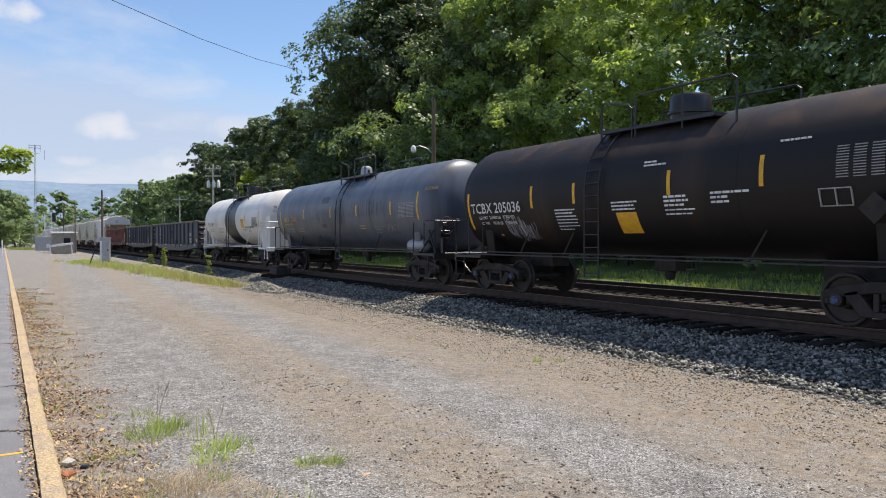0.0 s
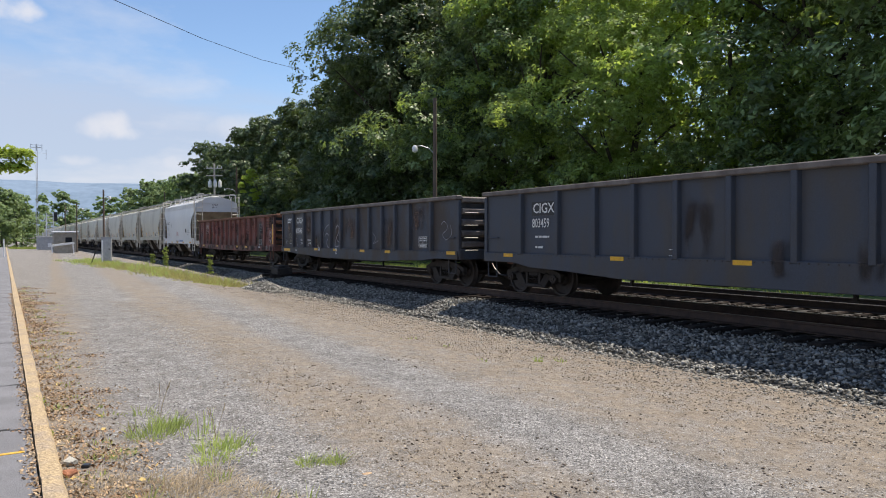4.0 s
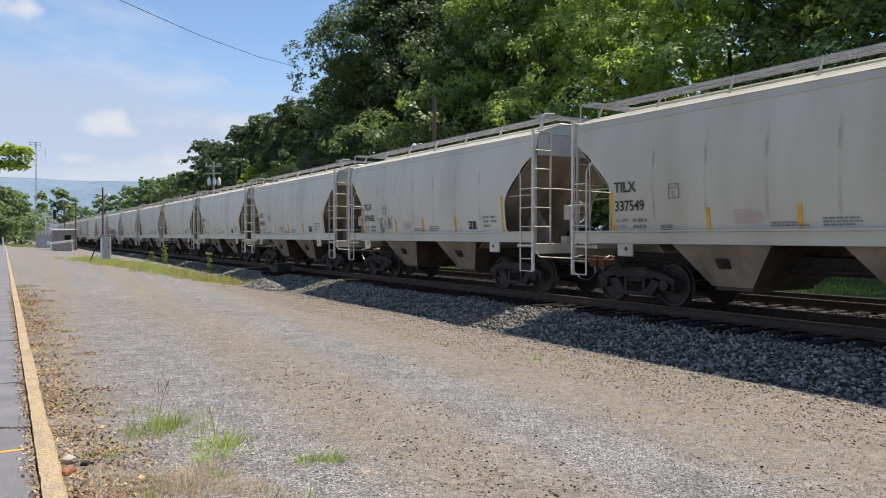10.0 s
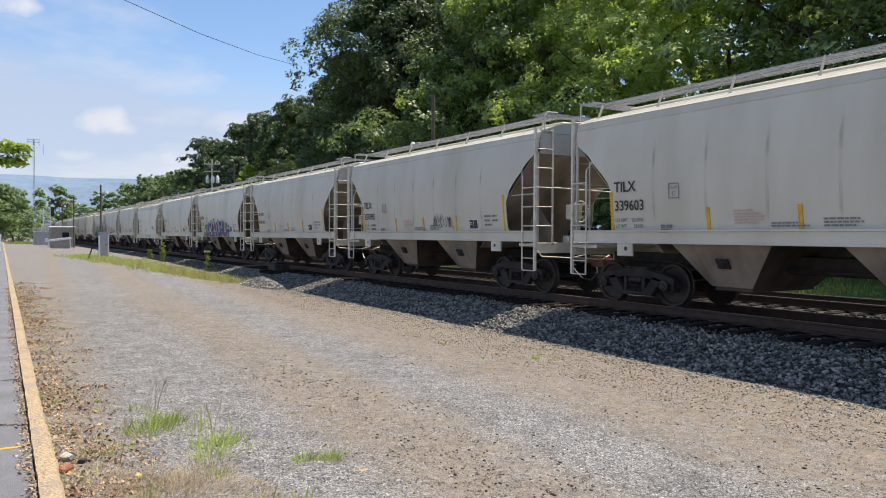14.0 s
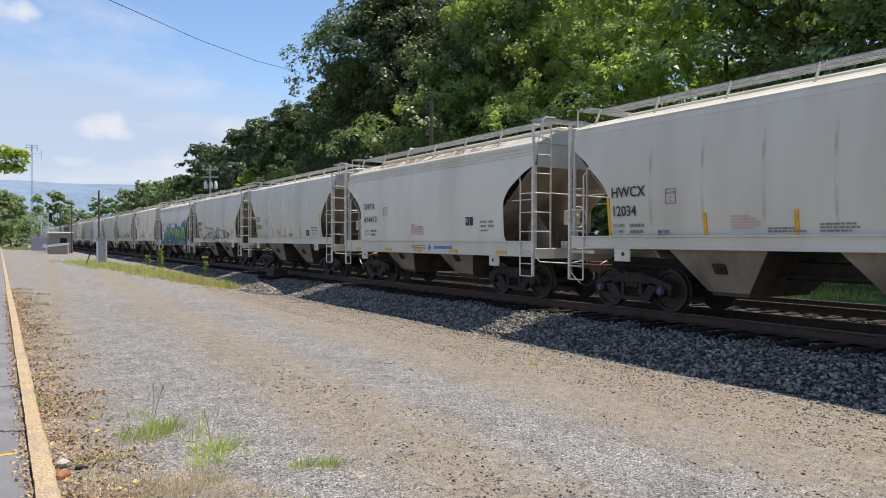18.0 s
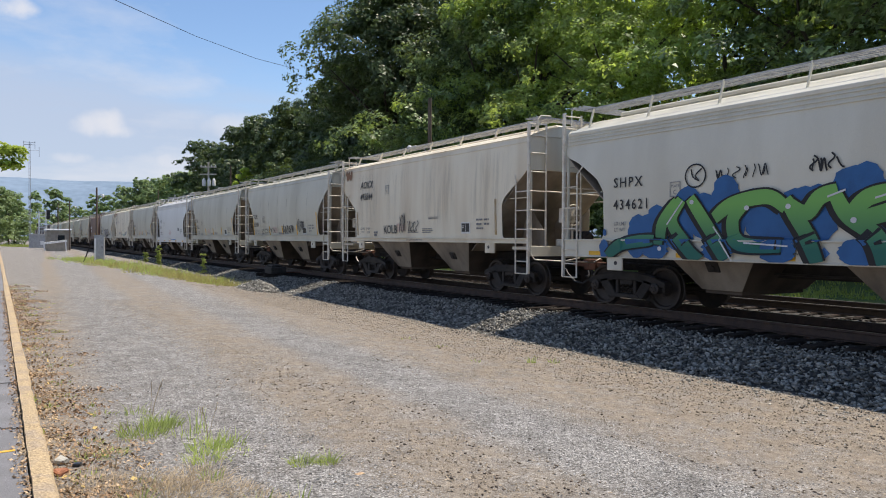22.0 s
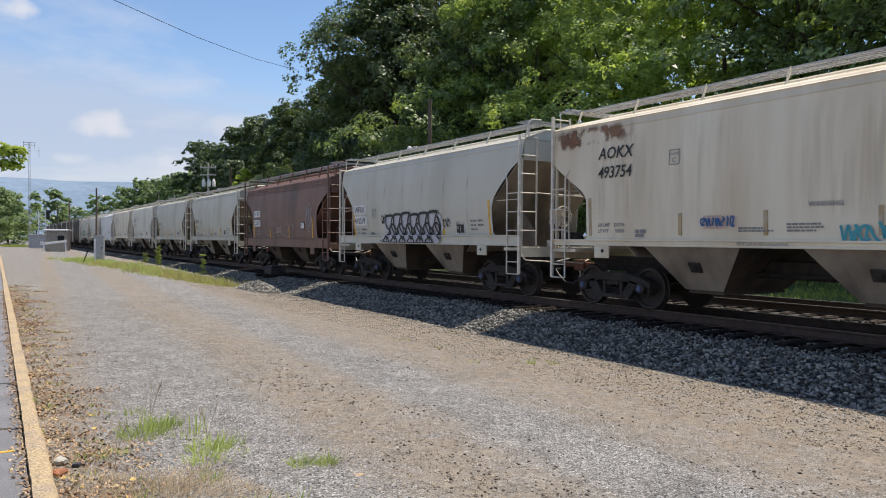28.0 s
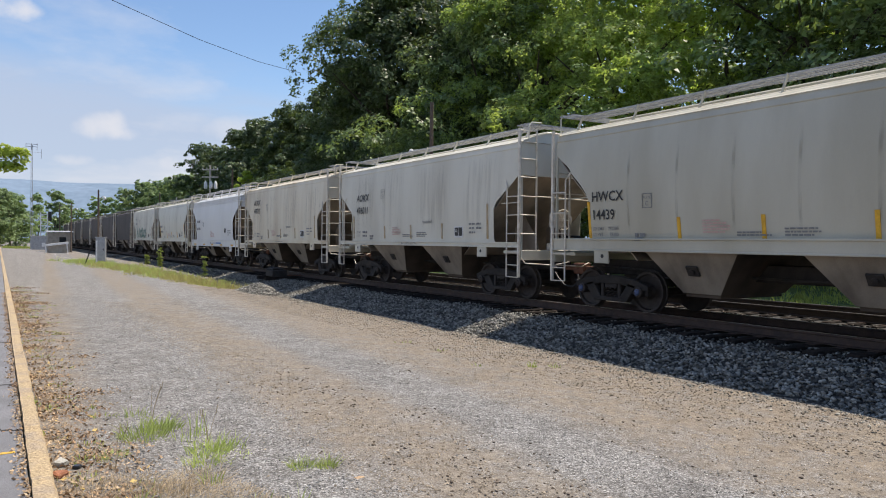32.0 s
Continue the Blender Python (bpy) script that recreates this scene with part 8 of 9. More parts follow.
    loops = [[(-5.72, 1.90), (-5.60, 1.94), (-5.53, 1.84), (-5.58, 1.70), (-5.72, 1.68)],
             [(-5.76, 1.78), (-5.86, 1.80), (-5.85, 1.88), (-5.77, 1.87), (-5.76, 1.73), (-5.90, 1.68)],
             [(-5.94, 1.67), (-5.95, 1.85), (-5.99, 1.88), (-6.05, 1.85)],
             [(-6.08, 1.78), (-6.18, 1.80), (-6.17, 1.87), (-6.09, 1.86), (-6.08, 1.73), (-6.20, 1.70)],
             [(-6.30, 1.90), (-6.42, 1.84), (-6.42, 1.74), (-6.32, 1.70), (-6.24, 1.76), (-6.24, 1.86), (-6.30, 1.90)]]
    scrawl(g1, loops, 0.045, SPRAY_WHITE)
    scrawl(g1, [[(-7.0, 2.12), (-7.12, 2.18), (-7.22, 2.08), (-7.08, 1.98), (-7.22, 1.90), (-7.40, 1.98), (-7.46, 2.08), (-7.30, 2.14)], [(-7.2, 1.82), (-7.45, 1.80)], [(-7.22, 1.72), (-7.3, 1.76), (-7.4, 1.68), (-7.48, 1.74)]], 0.016, SPRAY_GREY)
    stencil(g1, -5.56, 1.2, 0.54, 0.34)
    patch(g1, "letter_panel", 6.1, 5.2, 2.05, 2.40, BAND_BLACK, X - 0.004)
    letters(g1, "CIGX", 6.05, 2.12, 0.24, LETTER_WHITE, X)
    letters(g1, "803459", 6.08, 1.76, 0.22, LETTER_WHITE, X, width=0.72)
    bars(g1, 5.95, 1.5, [0.55, 0.0, 0.3], 0.05, 0.13, LETTER_WHITE, X)
    patch(g1, "tape_mark", -7.59, -8.05, 1.29, 1.48, YELLOW_TAPE, 1.50, "yellow reflective tape")
    patch(g1, "notice_panel", -7.2, -7.7, 0.98, 1.14, LETTER_DIM, 1.568, "pale scuffed notice panel")
    bars(g1, 1.62, 1.25, [0.2, 0.2, 0.2, 0.2], 0.02, 0.12, LETTER_WHITE, X)
    wear(g1, 1.35, 0.5, 1.0, 2.3, DARK_FILM, "dark square patch on the panel")
    wear(g1, -7.0, -7.6, 1.15, 1.45, PANEL_RUST, "brown worn paint")
    for yy in (-0.9, -5.2, -2.45):
        wear(g1, yy + 0.25, yy - 0.25, 0.75, 1.5, DARK_FILM, "dark grime on the lower panel", 1.564)
    patch(g2, "letter_panel", 6.1, 5.25, 2.10, 2.48, BAND_BLACK, X - 0.004)
    patch(g2, "letter_panel", 6.2, 5.05, 1.64, 2.0, BAND_BLACK, X - 0.004)
    letters(g2, "CIGX", 6.02, 2.17, 0.25, LETTER_WHITE, X)
    letters(g2, "803745", 6.13, 1.72, 0.22, LETTER_WHITE, X, width=0.86)
    for text, y, z in (("LD LMT", 5.48, 1.37), ("LT WT", 5.48, 1.22), ("221400", 4.6, 1.37), ("64600", 4.5, 1.22)):
        letters(g2, text, y, z, 0.085, LETTER_WHITE, X)
    bars(g2, 7.25, 2.36, [0.6, 0.55, 0.4], 0.04, 0.075, LETTER_WHITE, X)
    patch(g2, "tape_mark", 7.55, 6.71, 0.91, 1.02, YELLOW_TAPE, 1.565, "yellow reflective tape")
    scrawl(g2, [[(7.05, 1.60), (6.9, 1.72), (6.78, 1.62), (6.95, 1.50), (6.78, 1.36), (6.65, 1.46), (6.80, 1.58), (6.62, 1.68)], [(7.1, 1.36), (6.95, 1.30), (6.8, 1.36)]], 0.018, spray("olive_line", (0.30, 0.27, 0.16)))
    scrawl(g2, [[(7.5, 1.45), (7.42, 1.25), (7.36, 1.42), (7.3, 1.2)], [(5.95, 1.62), (6.02, 1.4), (5.92, 1.15)], [(4.75, 1.35), (4.62, 1.22), (4.45, 1.14)],
                [(-2.0, 1.7), (-2.3, 1.5), (-2.1, 1.3), (-2.5, 1.4)], [(-6.9, 1.9), (-7.1, 2.0), (-7.3, 1.8), (-7.0, 1.6), (-7.2, 1.45), (-7.5, 1.6), (-7.45, 1.9)]], 0.016, SPRAY_GREY)
    scrawl(g2, [[(2.79, 1.24), (2.73, 1.69), (2.5, 1.92), (2.21, 2.03), (1.99, 2.04), (1.83, 1.87), (1.78, 1.38), (1.82, 0.94)],
                [(2.6, 1.56), (2.38, 1.69), (2.1, 1.56), (1.99, 1.25), (2.23, 1.1), (2.38, 1.31), (2.27, 1.47)],
                [(1.42, 1.86), (1.26, 1.99), (1.08, 1.9), (1.17, 1.67), (1.34, 1.5), (1.2, 1.38), (1.04, 1.33)], [(1.44, 1.44), (1.49, 1.2), (1.31, 1.15), (1.03, 1.2)]], 0.03, SPRAY_GREY)
    scrawl(g2, [[(3.14, 1.23), (3.09, 0.97), (3.02, 1.13), (2.95, 0.97), (2.88, 1.24)], [(1.24, 1.03), (1.17, 1.08), (1.11, 1.01), (1.24, 0.88), (1.08, 0.88)]], 0.03, SPRAY_WHITE, 1.575)
    scrawl(g2, [[(3.48, 1.4), (3.37, 1.55), (3.19, 1.5), (3.13, 1.37), (3.29, 1.23), (3.45, 1.28), (3.35, 1.42), (3.22, 1.37)]], 0.07, SPRAY_BLACK)
    letters(g2, "2 INCH HP COMP SHOES", 7.0, 1.23, 0.04, LETTER_WHITE, X)
    letters(g2, "PULL HERE", 6.95, 0.865, 0.04, LETTER_WHITE, 1.568)
    letters(g2, "LIFT HERE", 6.03, 0.93, 0.04, LETTER_WHITE, 1.568)
    stencil(g2, -5.5, 1.2, 0.54, 0.34)
    patch(g2, "tape_mark", -7.35, -7.85, 1.0, 1.1, YELLOW_TAPE, 1.565, "yellow reflective tape")
    for y, z, w, h in ((4.5, 2.06, 0.8, 1.0), (7.0, 2.0, 0.4, 0.6), (1.24, 1.78, 0.8, 1.2), (-0.1, 1.9, 1.2, 1.0), (-3.3, 1.7, 0.8, 1.2), (-5.5, 2.1, 0.9, 0.8), (3.4, 1.3, 0.7, 0.8)):
        wear(g2, y + w / 2, y - w / 2, z - h / 2, z + h / 2, PANEL_RUST, "rust-brown patch worn through the paint")
    letters(g3, "SPSX", 6.08, 2.12, 0.22, LETTER_WORN, X + 0.02)
    letters(g3, "32566", 6.08, 1.78, 0.22, LETTER_WORN, X + 0.02)
    stencil(g3, -5.49, 1.13, 0.48, 0.3)
    patch(g3, "notice_panel", -5.66, -5.92, 1.0, 1.06, LETTER_WHITE, 1.565, "small white stencil")
    ball = [[(-7.30, 1.75), (-7.36, 1.55), (-7.30, 1.35), (-7.50, 1.28), (-7.70, 1.40), (-7.84, 1.60), (-7.78, 1.80)],
            [(-7.55, 1.72), (-7.62, 1.92)], [(-7.63, 1.70), (-7.70, 1.94)], [(-7.71, 1.68), (-7.79, 1.88)], [(-7.48, 1.70), (-7.54, 1.88)],
            [(-7.34, 1.70), (-7.45, 1.66), (-7.42, 1.52), (-7.32, 1.50), (-7.36, 1.42)], [(-7.45, 1.58), (-7.60, 1.62), (-7.72, 1.52)], [(-7.42, 1.45), (-7.58, 1.38), (-7.74, 1.48)],
            [(-7.36, 1.38), (-7.46, 1.34), (-7.58, 1.36), (-7.66, 1.30)], [(-7.28, 1.80), (-7.40, 1.90), (-7.38, 1.72)]]
    scrawl(g3, ball, 0.020, SPRAY_GREY, X + 0.035)
    scrawl(g3, [[(-1.2, 1.62), (-1.4, 1.58), (-1.25, 1.48), (-1.45, 1.42), (-1.3, 1.34), (-1.5, 1.3)], [(-1.25, 1.3), (-1.4, 1.5), (-1.5, 1.6)]], 0.02, SPRAY_GREY, X + 0.012)
    patch(g3, "tape_mark", -7.85, -7.98, 1.2, 2.2, YELLOW_TAPE, 1.535, "worn yellow tape")
    for yy in (-7.55, -7.05):
        patch(g3, "chalk_line", yy, yy + 0.02, 0.92, 1.16, LETTER_DIM, 1.563)
    # flat black oval paints the shade of a hole on the uncut sill
    g = Geo()
    g.add([(-1.5635, -7.14 + 0.075 * math.cos(t_), 0.99 + 0.05 * math.sin(t_)) for t_ in np.linspace(0, 6.283, 17)[:-1]], [tuple(range(16))])
    part("sill_hole", g, BAND_BLACK, g3, "black oval that stands for the shaded hole in the sill")
    wear(g3, -5.5, -6.2, 1.75, 2.4, PANEL_GREY, "grey patch over peeled paint", 1.486)
    rnd = random.Random(32)
    for k in range(22):
        yy, zz, w = rnd.uniform(-7.8, 6), rnd.uniform(1.3, 2.3), rnd.uniform(0.35, 0.7)
        wear(g3, yy + w, yy - w, zz - w * 0.7, zz + w * 0.7, DARK_FILM if k % 3 else OXIDE_FILM, "dark grime on the panels" if k % 3 else "brighter red paint", 1.512)
    for k in range(16):
        yy, w = -7.6 + k, rnd.uniform(0.35, 0.6)
        wear(g3, yy + w, yy - w, 0.82, 1.12, DARK_FILM, "dark grime along the sill", 1.5645)
    for car, z, places in ((g1, 1.0, (7.0, 3.0, -0.15, -2.95)), (g2, 0.98, (3.4, 1.3, -1.3, -3.4)), (g3, 0.98, (6.6, 3.0, -1.53, -3.36))):
        for yy in places:
            patch(car, "tape_mark", yy + 0.2, yy - 0.2, z, z + 0.09, YELLOW_TAPE, 1.567, "yellow reflective tape")


# ---- lineside ----
def shed():
    s = new("shed")
    s.matrix_basis = pose(7.1, 112.3, -0.1)
    w, d, h = 1.45, 1.6, 2.55
    for nm, g in (("front_wall", Geo().box(-w, -0.1, -d, -d + 0.1, 0, h).box(0.75, w, -d, -d + 0.1, 0, h).box(-0.1, 0.75, -d, -d + 0.1, 0, 1.25).box(-0.1, 0.75, -d, -d + 0.1, 2.0, h)),
                  ("back_wall", Geo().box(-w, w, d - 0.1, d, 0, h)), ("side_wall", Geo().box(-w, -w + 0.1, -d + 0.1, d - 0.1, 0, h)), ("side_wall", Geo().box(w - 0.1, w, -d + 0.1, d - 0.1, 0, h))):
        part(nm, g, SHED_WALL, s)
    for i in range(14):
        part("batten", Geo().box(-w + 0.2 * i + 0.05, -w + 0.2 * i + 0.09, -d - 0.02, -d, 0, 1.24 if 0.0 < -w + 0.2 * i + 0.1 < 0.75 else h), SHED_WALL, s)
    win = part("window", Geo().box(-0.1, 0.75, -d + 0.04, -d + 0.06, 1.25, 2.0), DARK_GLASS, s, "dark window pane")
    part("window_frame", Geo().box(-0.14, 0.79, -d - 0.03, -d, 1.21, 1.27).box(-0.14, 0.79, -d - 0.03, -d, 1.98, 2.04).box(-0.14, -0.08, -d - 0.03, -d, 1.27, 1.98).box(0.73, 0.79, -d - 0.03, -d, 1.27, 1.98), SHED_WALL, win)
    part("roof", Geo().prism([(-d - 0.3, h + 0.05), (d + 0.2, h + 0.2), (d + 0.2, h + 0.32), (-d - 0.3, h + 0.17)], -w - 0.2, w + 0.2), GALV, s, "flat grey roof with overhang", bevel=0.02)
    tagged(s, "small tan board shed with flat roof beside the track", "shed")


def cabinets():
    c = new("equipment_cabinet")
    c.matrix_basis = pose(6.45, 59, -0.12, 0, 0, -14)
    part("body", Geo().box(-0.33, 0.33, -0.25, 0.25, 0.22, 1.92), GALV, c, bevel=0.015)
    part("lid", Geo().box(-0.37, 0.37, -0.29, 0.29, 1.92, 1.98), GALV, c, bevel=0.01)
    d = part("door", Geo().box(-0.29, 0.29, -0.275, -0.25, 0.28, 1.86), GALV, c, bevel=0.008)
    part("handle", Geo().box(0.18, 0.22, -0.31, -0.275, 1.0, 1.15), TRUCK_IRON, d)
    for sx in (-0.25, 0.25):
        part("leg", Geo().box(sx - 0.04, sx + 0.04, -0.2, 0.2, 0, 0.22), GALV, c)
    tagged(c, "grey steel signal cabinet on legs in the grass", "cabinet")
    b = new("relay_housing")
    b.matrix_basis = pose(5.5, 130.7, -0.1)
    part("body", Geo().box(-1.2, 1.2, -0.9, 0.9, 0, 2.05), GALV, b, bevel=0.03)
    part("roof", Geo().box(-1.3, 1.3, -1.0, 1.0, 2.05, 2.18), GALV, b, bevel=0.02)
    part("vent", Geo().box(0.3, 0.8, -0.93, -0.9, 0.5, 1.1), WHITE_PAINT, b, "white vent plate")
    tagged(b, "grey steel relay housing by the signal", "housing")
    s = new("signal_mast")
    s.matrix_basis = pose(6.3, 133.8, -0.1)
    for sx in (-0.5, 0.5):
        part("post", Geo().box(sx - 0.08, sx + 0.08, -0.06, 0.06, 0, 5.9), WHITE_PAINT, s)
    for i in range(9):
        part("rung", Geo().box(-0.5, 0.5, -0.03, 0.03, 0.9 + i * 0.58, 1.0 + i * 0.58), WHITE_PAINT, s)
    part("signal_head", Geo().box(0.55, 1.05, -0.12, 0.12, 4.6, 6.1).cone((0.8, -0.35, 5.7), (0.8, -0.1, 5.7), 0.14, 0.14, 10).cone((0.8, -0.35, 5.0), (0.8, -0.1, 5.0), 0.14, 0.14, 10), BAND_BLACK, s, "black signal head seen from behind")
    tagged(s, "steel ladder mast with a black signal head", "signal")
    r = new("ramp_rail")
    r.matrix_basis = pose(6.15, 101, -0.12)
    part("top_board", Geo().beam((-1.25, 0, 0.98), (1.25, 0, 1.32), 0.2, 0.26), WHITE_PAINT, r, "sloping white board", bevel=0.015)
    for x, z in ((-1.15, 0.95), (1.18, 1.25)):
        part("leg", Geo().beam((x, 0, 0), (x - 0.1, 0, z), 0.14, 0.14), WHITE_PAINT, r)
    part("skirt_panel", Geo().prism([(-1.0, 0.0), (1.05, 0.0), (1.05, 1.1), (-1.0, 0.84)], 0.1, 0.16, "y"), SHED_WALL, r, "tan panel behind the board")
    tagged(r, "white sloping board on short legs by the shed", "barrier")


def mast():
    m_ = new("radio_mast")
    m_.matrix_basis = pose(4.6, 137, -0.1)
    h = 17.0
    for k in range(3):
        a = 2 * math.pi * k / 3
        part("leg", Geo().tube([(0.17 * math.cos(a), 0.17 * math.sin(a), 0), (0.13 * math.cos(a), 0.13 * math.sin(a), h)], 0.03, 6), GALV, m_)
    g = Geo()
    for i in range(34):
        z = i * 0.5
        for k in range(3):
            a, b = 2 * math.pi * k / 3, 2 * math.pi * (k + 1) / 3
            g.tube([(0.15 * math.cos(a), 0.15 * math.sin(a), z), (0.15 * math.cos(b), 0.15 * math.sin(b), z + 0.5)], 0.010, 4)
    tagged(part("lattice", g, GALV, m_), kind="stuff")
    part("crossarm", Geo().box(-0.85, 0.85, -0.04, 0.04, h - 0.35, h - 0.27).box(-0.85, 0.85, -0.04, 0.04, h + 0.05, h + 0.12), GALV, m_)
    for x in (-0.8, 0, 0.8):
        part("aerial", Geo().tube([(x, 0, h - 0.9), (x, 0, h + 0.25)], 0.035, 5), GALV, m_)
    part("aerial", Geo().tube([(1.4, 0, h - 2.2), (1.4, 0, h - 0.6)], 0.03, 5).tube([(0.1, 0, h - 1.2), (1.4, 0, h - 1.2)], 0.02, 5), GALV, m_)
    tagged(m_, "tall slim grey lattice radio mast with aerials", "mast")


def pole(x, y, h, r=0.12, label="weathered wooden pole", arm=None, z=-0.2, wood=POLE_WOOD):
    p = new("utility_pole")
    p.matrix_basis = pose(x, y, z, 0, 0, 0)
    part("shaft", Geo().cone((0, 0, 0), (0, 0, h), r, r * 0.7, 12), wood, p, smooth=True)
    if arm:
        # street lamp: a curved arm to the side that the picture shows, and its head
        dx, dy, zz, n = arm
        ob = part("lamp_arm", Geo().tube([(0, 0, zz - 0.5), (dx * 0.3, dy * 0.3, zz - 0.1), (dx * 0.7, dy * 0.7, zz + 0.08), (dx, dy, zz)], 0.035, 6), GALV, p)
        part("lamp_head", Geo().lathe([(r * n, q * n) for r, q in ((0.02, 0.06), (0.05, 0.05), (0.08, 0.0), (0.10, -0.06), (0.09, -0.15), (0.04, -0.19))], 12, "z", (dx, dy, zz)), WHITE_PAINT, ob, "white lamp head", smooth=True)
    return tagged(p, label, "pole", "lineside poles")


def poles():
    lx, ly = -0.858, 0.5135  # towards the picture's edge where the lamps point
    pole(24.0, 41.2, 11.0, 0.16, "dark wooden pole with a curved street-lamp arm", (lx * 1.3, ly * 1.3, 7.85, 1.9))
    u = pole(27.3, 113, 13.2, 0.18, "silvered wooden utility pole with crossarms and transformers", wood=POLE_GREY)
    part("crossarm", Geo().beam((-1.2 * .858, 1.2 * .5135, 12.5), (1.2 * .858, -1.2 * .5135, 12.5), 0.16, 0.16), POLE_GREY, u)
    part("crossarm", Geo().beam((-1.2 * .858, 1.2 * .5135, 11.4), (1.2 * .858, -1.2 * .5135, 11.4), 0.16, 0.16), POLE_GREY, u)
    for k in (-1.1, -0.5, 0.5, 1.1):
        part("insulator", Geo().cone((k * .858, -k * .5135, 12.55), (k * .858, -k * .5135, 12.8), 0.06, 0.04, 8), WHITE_PAINT, u)
    for k in (-0.75, 0.05, 0.75):
        part("transformer", Geo().lathe([(0.2, 9.6), (0.26, 9.65), (0.26, 10.45), (0.2, 10.55), (0.06, 10.8)], 14, "z", (k * .858, -k * .5135 - 0.3, 0)), WHITE_PAINT, u, "pale grey transformer can", smooth=True)
    pole(27.1, 100, 11.6, 0.15, "plain weathered wooden pole with a lamp", (lx * 1.6, ly * 1.6, 8.6, 1))
    pole(6.75, 63.6, 5.8, 0.09, "short weathered pole with a lamp on an arm", (0.858 * 0.5, -0.5135 * 0.5, 5.2, 1))
    pole(8.3, 109.2, 6.7, 0.09, "dark wooden pole by the shed with a lamp", (0.858 * 0.8, -0.5135 * 0.8, 5.9, 1))
    pole(8.9, 140, 7.6, 0.09, "thin wooden pole behind the shed with a lamp", (0.858 * 0.5, -0.5135 * 0.5, 6.6, 1))
    pole(28.5, 160, 11.5, 0.15, "distant wooden pole among the trees")
    d = pole(24.0, 120.8, 8.6, 0.12, "silvered wooden pole with one crossarm", wood=POLE_GREY)
    part("crossarm", Geo().beam((-1.1 * .858, 1.1 * .5135, 8.1), (1.1 * .858, -1.1 * .5135, 8.1), 0.14, 0.14), POLE_GREY, d)
    w = part("overhead_wire", Geo().tube([(-3.5, 20.0, 12.2), (1.2, 34.0, 14.05), (5.1, 43.6, 14.75), (12.0, 53.0, 15.75), (19.0, 62.4, 17.1), (26.6, 72.5, 19.0)], 0.02, 5), BAND_BLACK, None)
    tagged(w, "black overhead wire crossing above the lot", "wire")
    s = new("switch_stand")
    s.matrix_basis = pose(11.0, 33.0, 0.04)
    part("motor_box", Geo().box(-0.35, 0.35, -0.5, 0.5, 0.05, 0.35), TRUCK_IRON, s, bevel=0.03)
    part("lid", Geo().box(-0.25, 0.25, -0.3, 0.45, 0.35, 0.45), TRUCK_IRON, s, bevel=0.03)
    part("throw_rod", Geo().box(0.3, 1.3, -0.05, 0.05, 0.06, 0.11), RUST, s)
    part("base_timber", Geo().box(-0.7, 1.0, -0.7, -0.45, -0.08, 0.06).box(-0.7, 1.0, 0.45, 0.7, -0.08, 0.06), TIE_WOOD, s)
    tagged(s, "low dark iron switch machine beside the rail", "switch machine")
    for x, y, h, lean in ((6.1, 58.5, 1.7, 0),):
        p = part("marker_post", Geo().box(-0.05, 0.05, -0.05, 0.05, 0, h), WHITE_PAINT, None)
        p.matrix_basis = pose(x, y, -0.1)
        tagged(p, "white marker post beside the signal cabinet", "post")
    p = part("leaning_post", Geo().beam((-0.35, 0, 0), (0.1, 0, 1.3), 0.07, 0.07), TRUCK_IRON, None)
    p.matrix_basis = pose(5.65, 58, -0.1)
    tagged(p, "dark post leaning beside the signal cabinet", "post")
    p = part("white_post", Geo().cone((0, 0, 0), (0, 0, 1.6), 0.05, 0.05, 8), WHITE_PAINT, None)
    p.matrix_basis = pose(-0.05, 78, 0.08)
    tagged(p, "thin white post on the asphalt strip", "post")


# ---- plants and small stuff on the ground ----
def blades(rnd, n, x, y, rad, h, lean=0.5, w=0.008):
    vs, fs = [], []
    for _ in range(n):
        a, q = rnd.uniform(0, 6.283), rad * math.sqrt(rnd.random())
        bx, by = x + q * math.cos(a), y + q * math.sin(a)
        z = lot_height(bx, by) - 0.01 if bx > 0.35 else 0.085
        hh, d = h * rnd.uniform(0.35, 1.15) * (1 - 0.35 * q / rad), a + rnd.gauss(0, 0.7)
        lx, ly = math.cos(d) * lean * hh * rnd.random(), math.sin(d) * lean * hh * rnd.random()
        sx, sy = -math.sin(d + 1) * w, math.cos(d + 1) * w
        o = len(vs)
        vs += [(bx - sx, by - sy, z), (bx + sx, by + sy, z), (bx + lx * 0.4 + sx * .8, by + ly * 0.4 + sy * .8, z + hh * 0.6), (bx + lx * 0.4 - sx * .8, by + ly * 0.4 - sy * .8, z + hh * 0.6),
               (bx + lx + sx * .2, by + ly + sy * .2, z + hh), (bx + lx - sx * .2, by + ly - sy * .2, z + hh)]
        fs += [(o, o + 1, o + 2, o + 3), (o + 3, o + 2, o + 4, o + 5)]
    return vs, fs


def clump(name, spots, material, label, seed, w=0.008):
    rnd = random.Random(seed)
    vs, fs = [], []
    for n, x, y, rad, h, lean in spots:
        v, f = blades(rnd, n, x, y, rad, h, lean, w)
        fs += [tuple(i + len(vs) for i in q) for q in f]
        vs += v
    return tagged(new(name, raw_mesh(name, vs, fs, material)), label, "grass", kind="stuff")


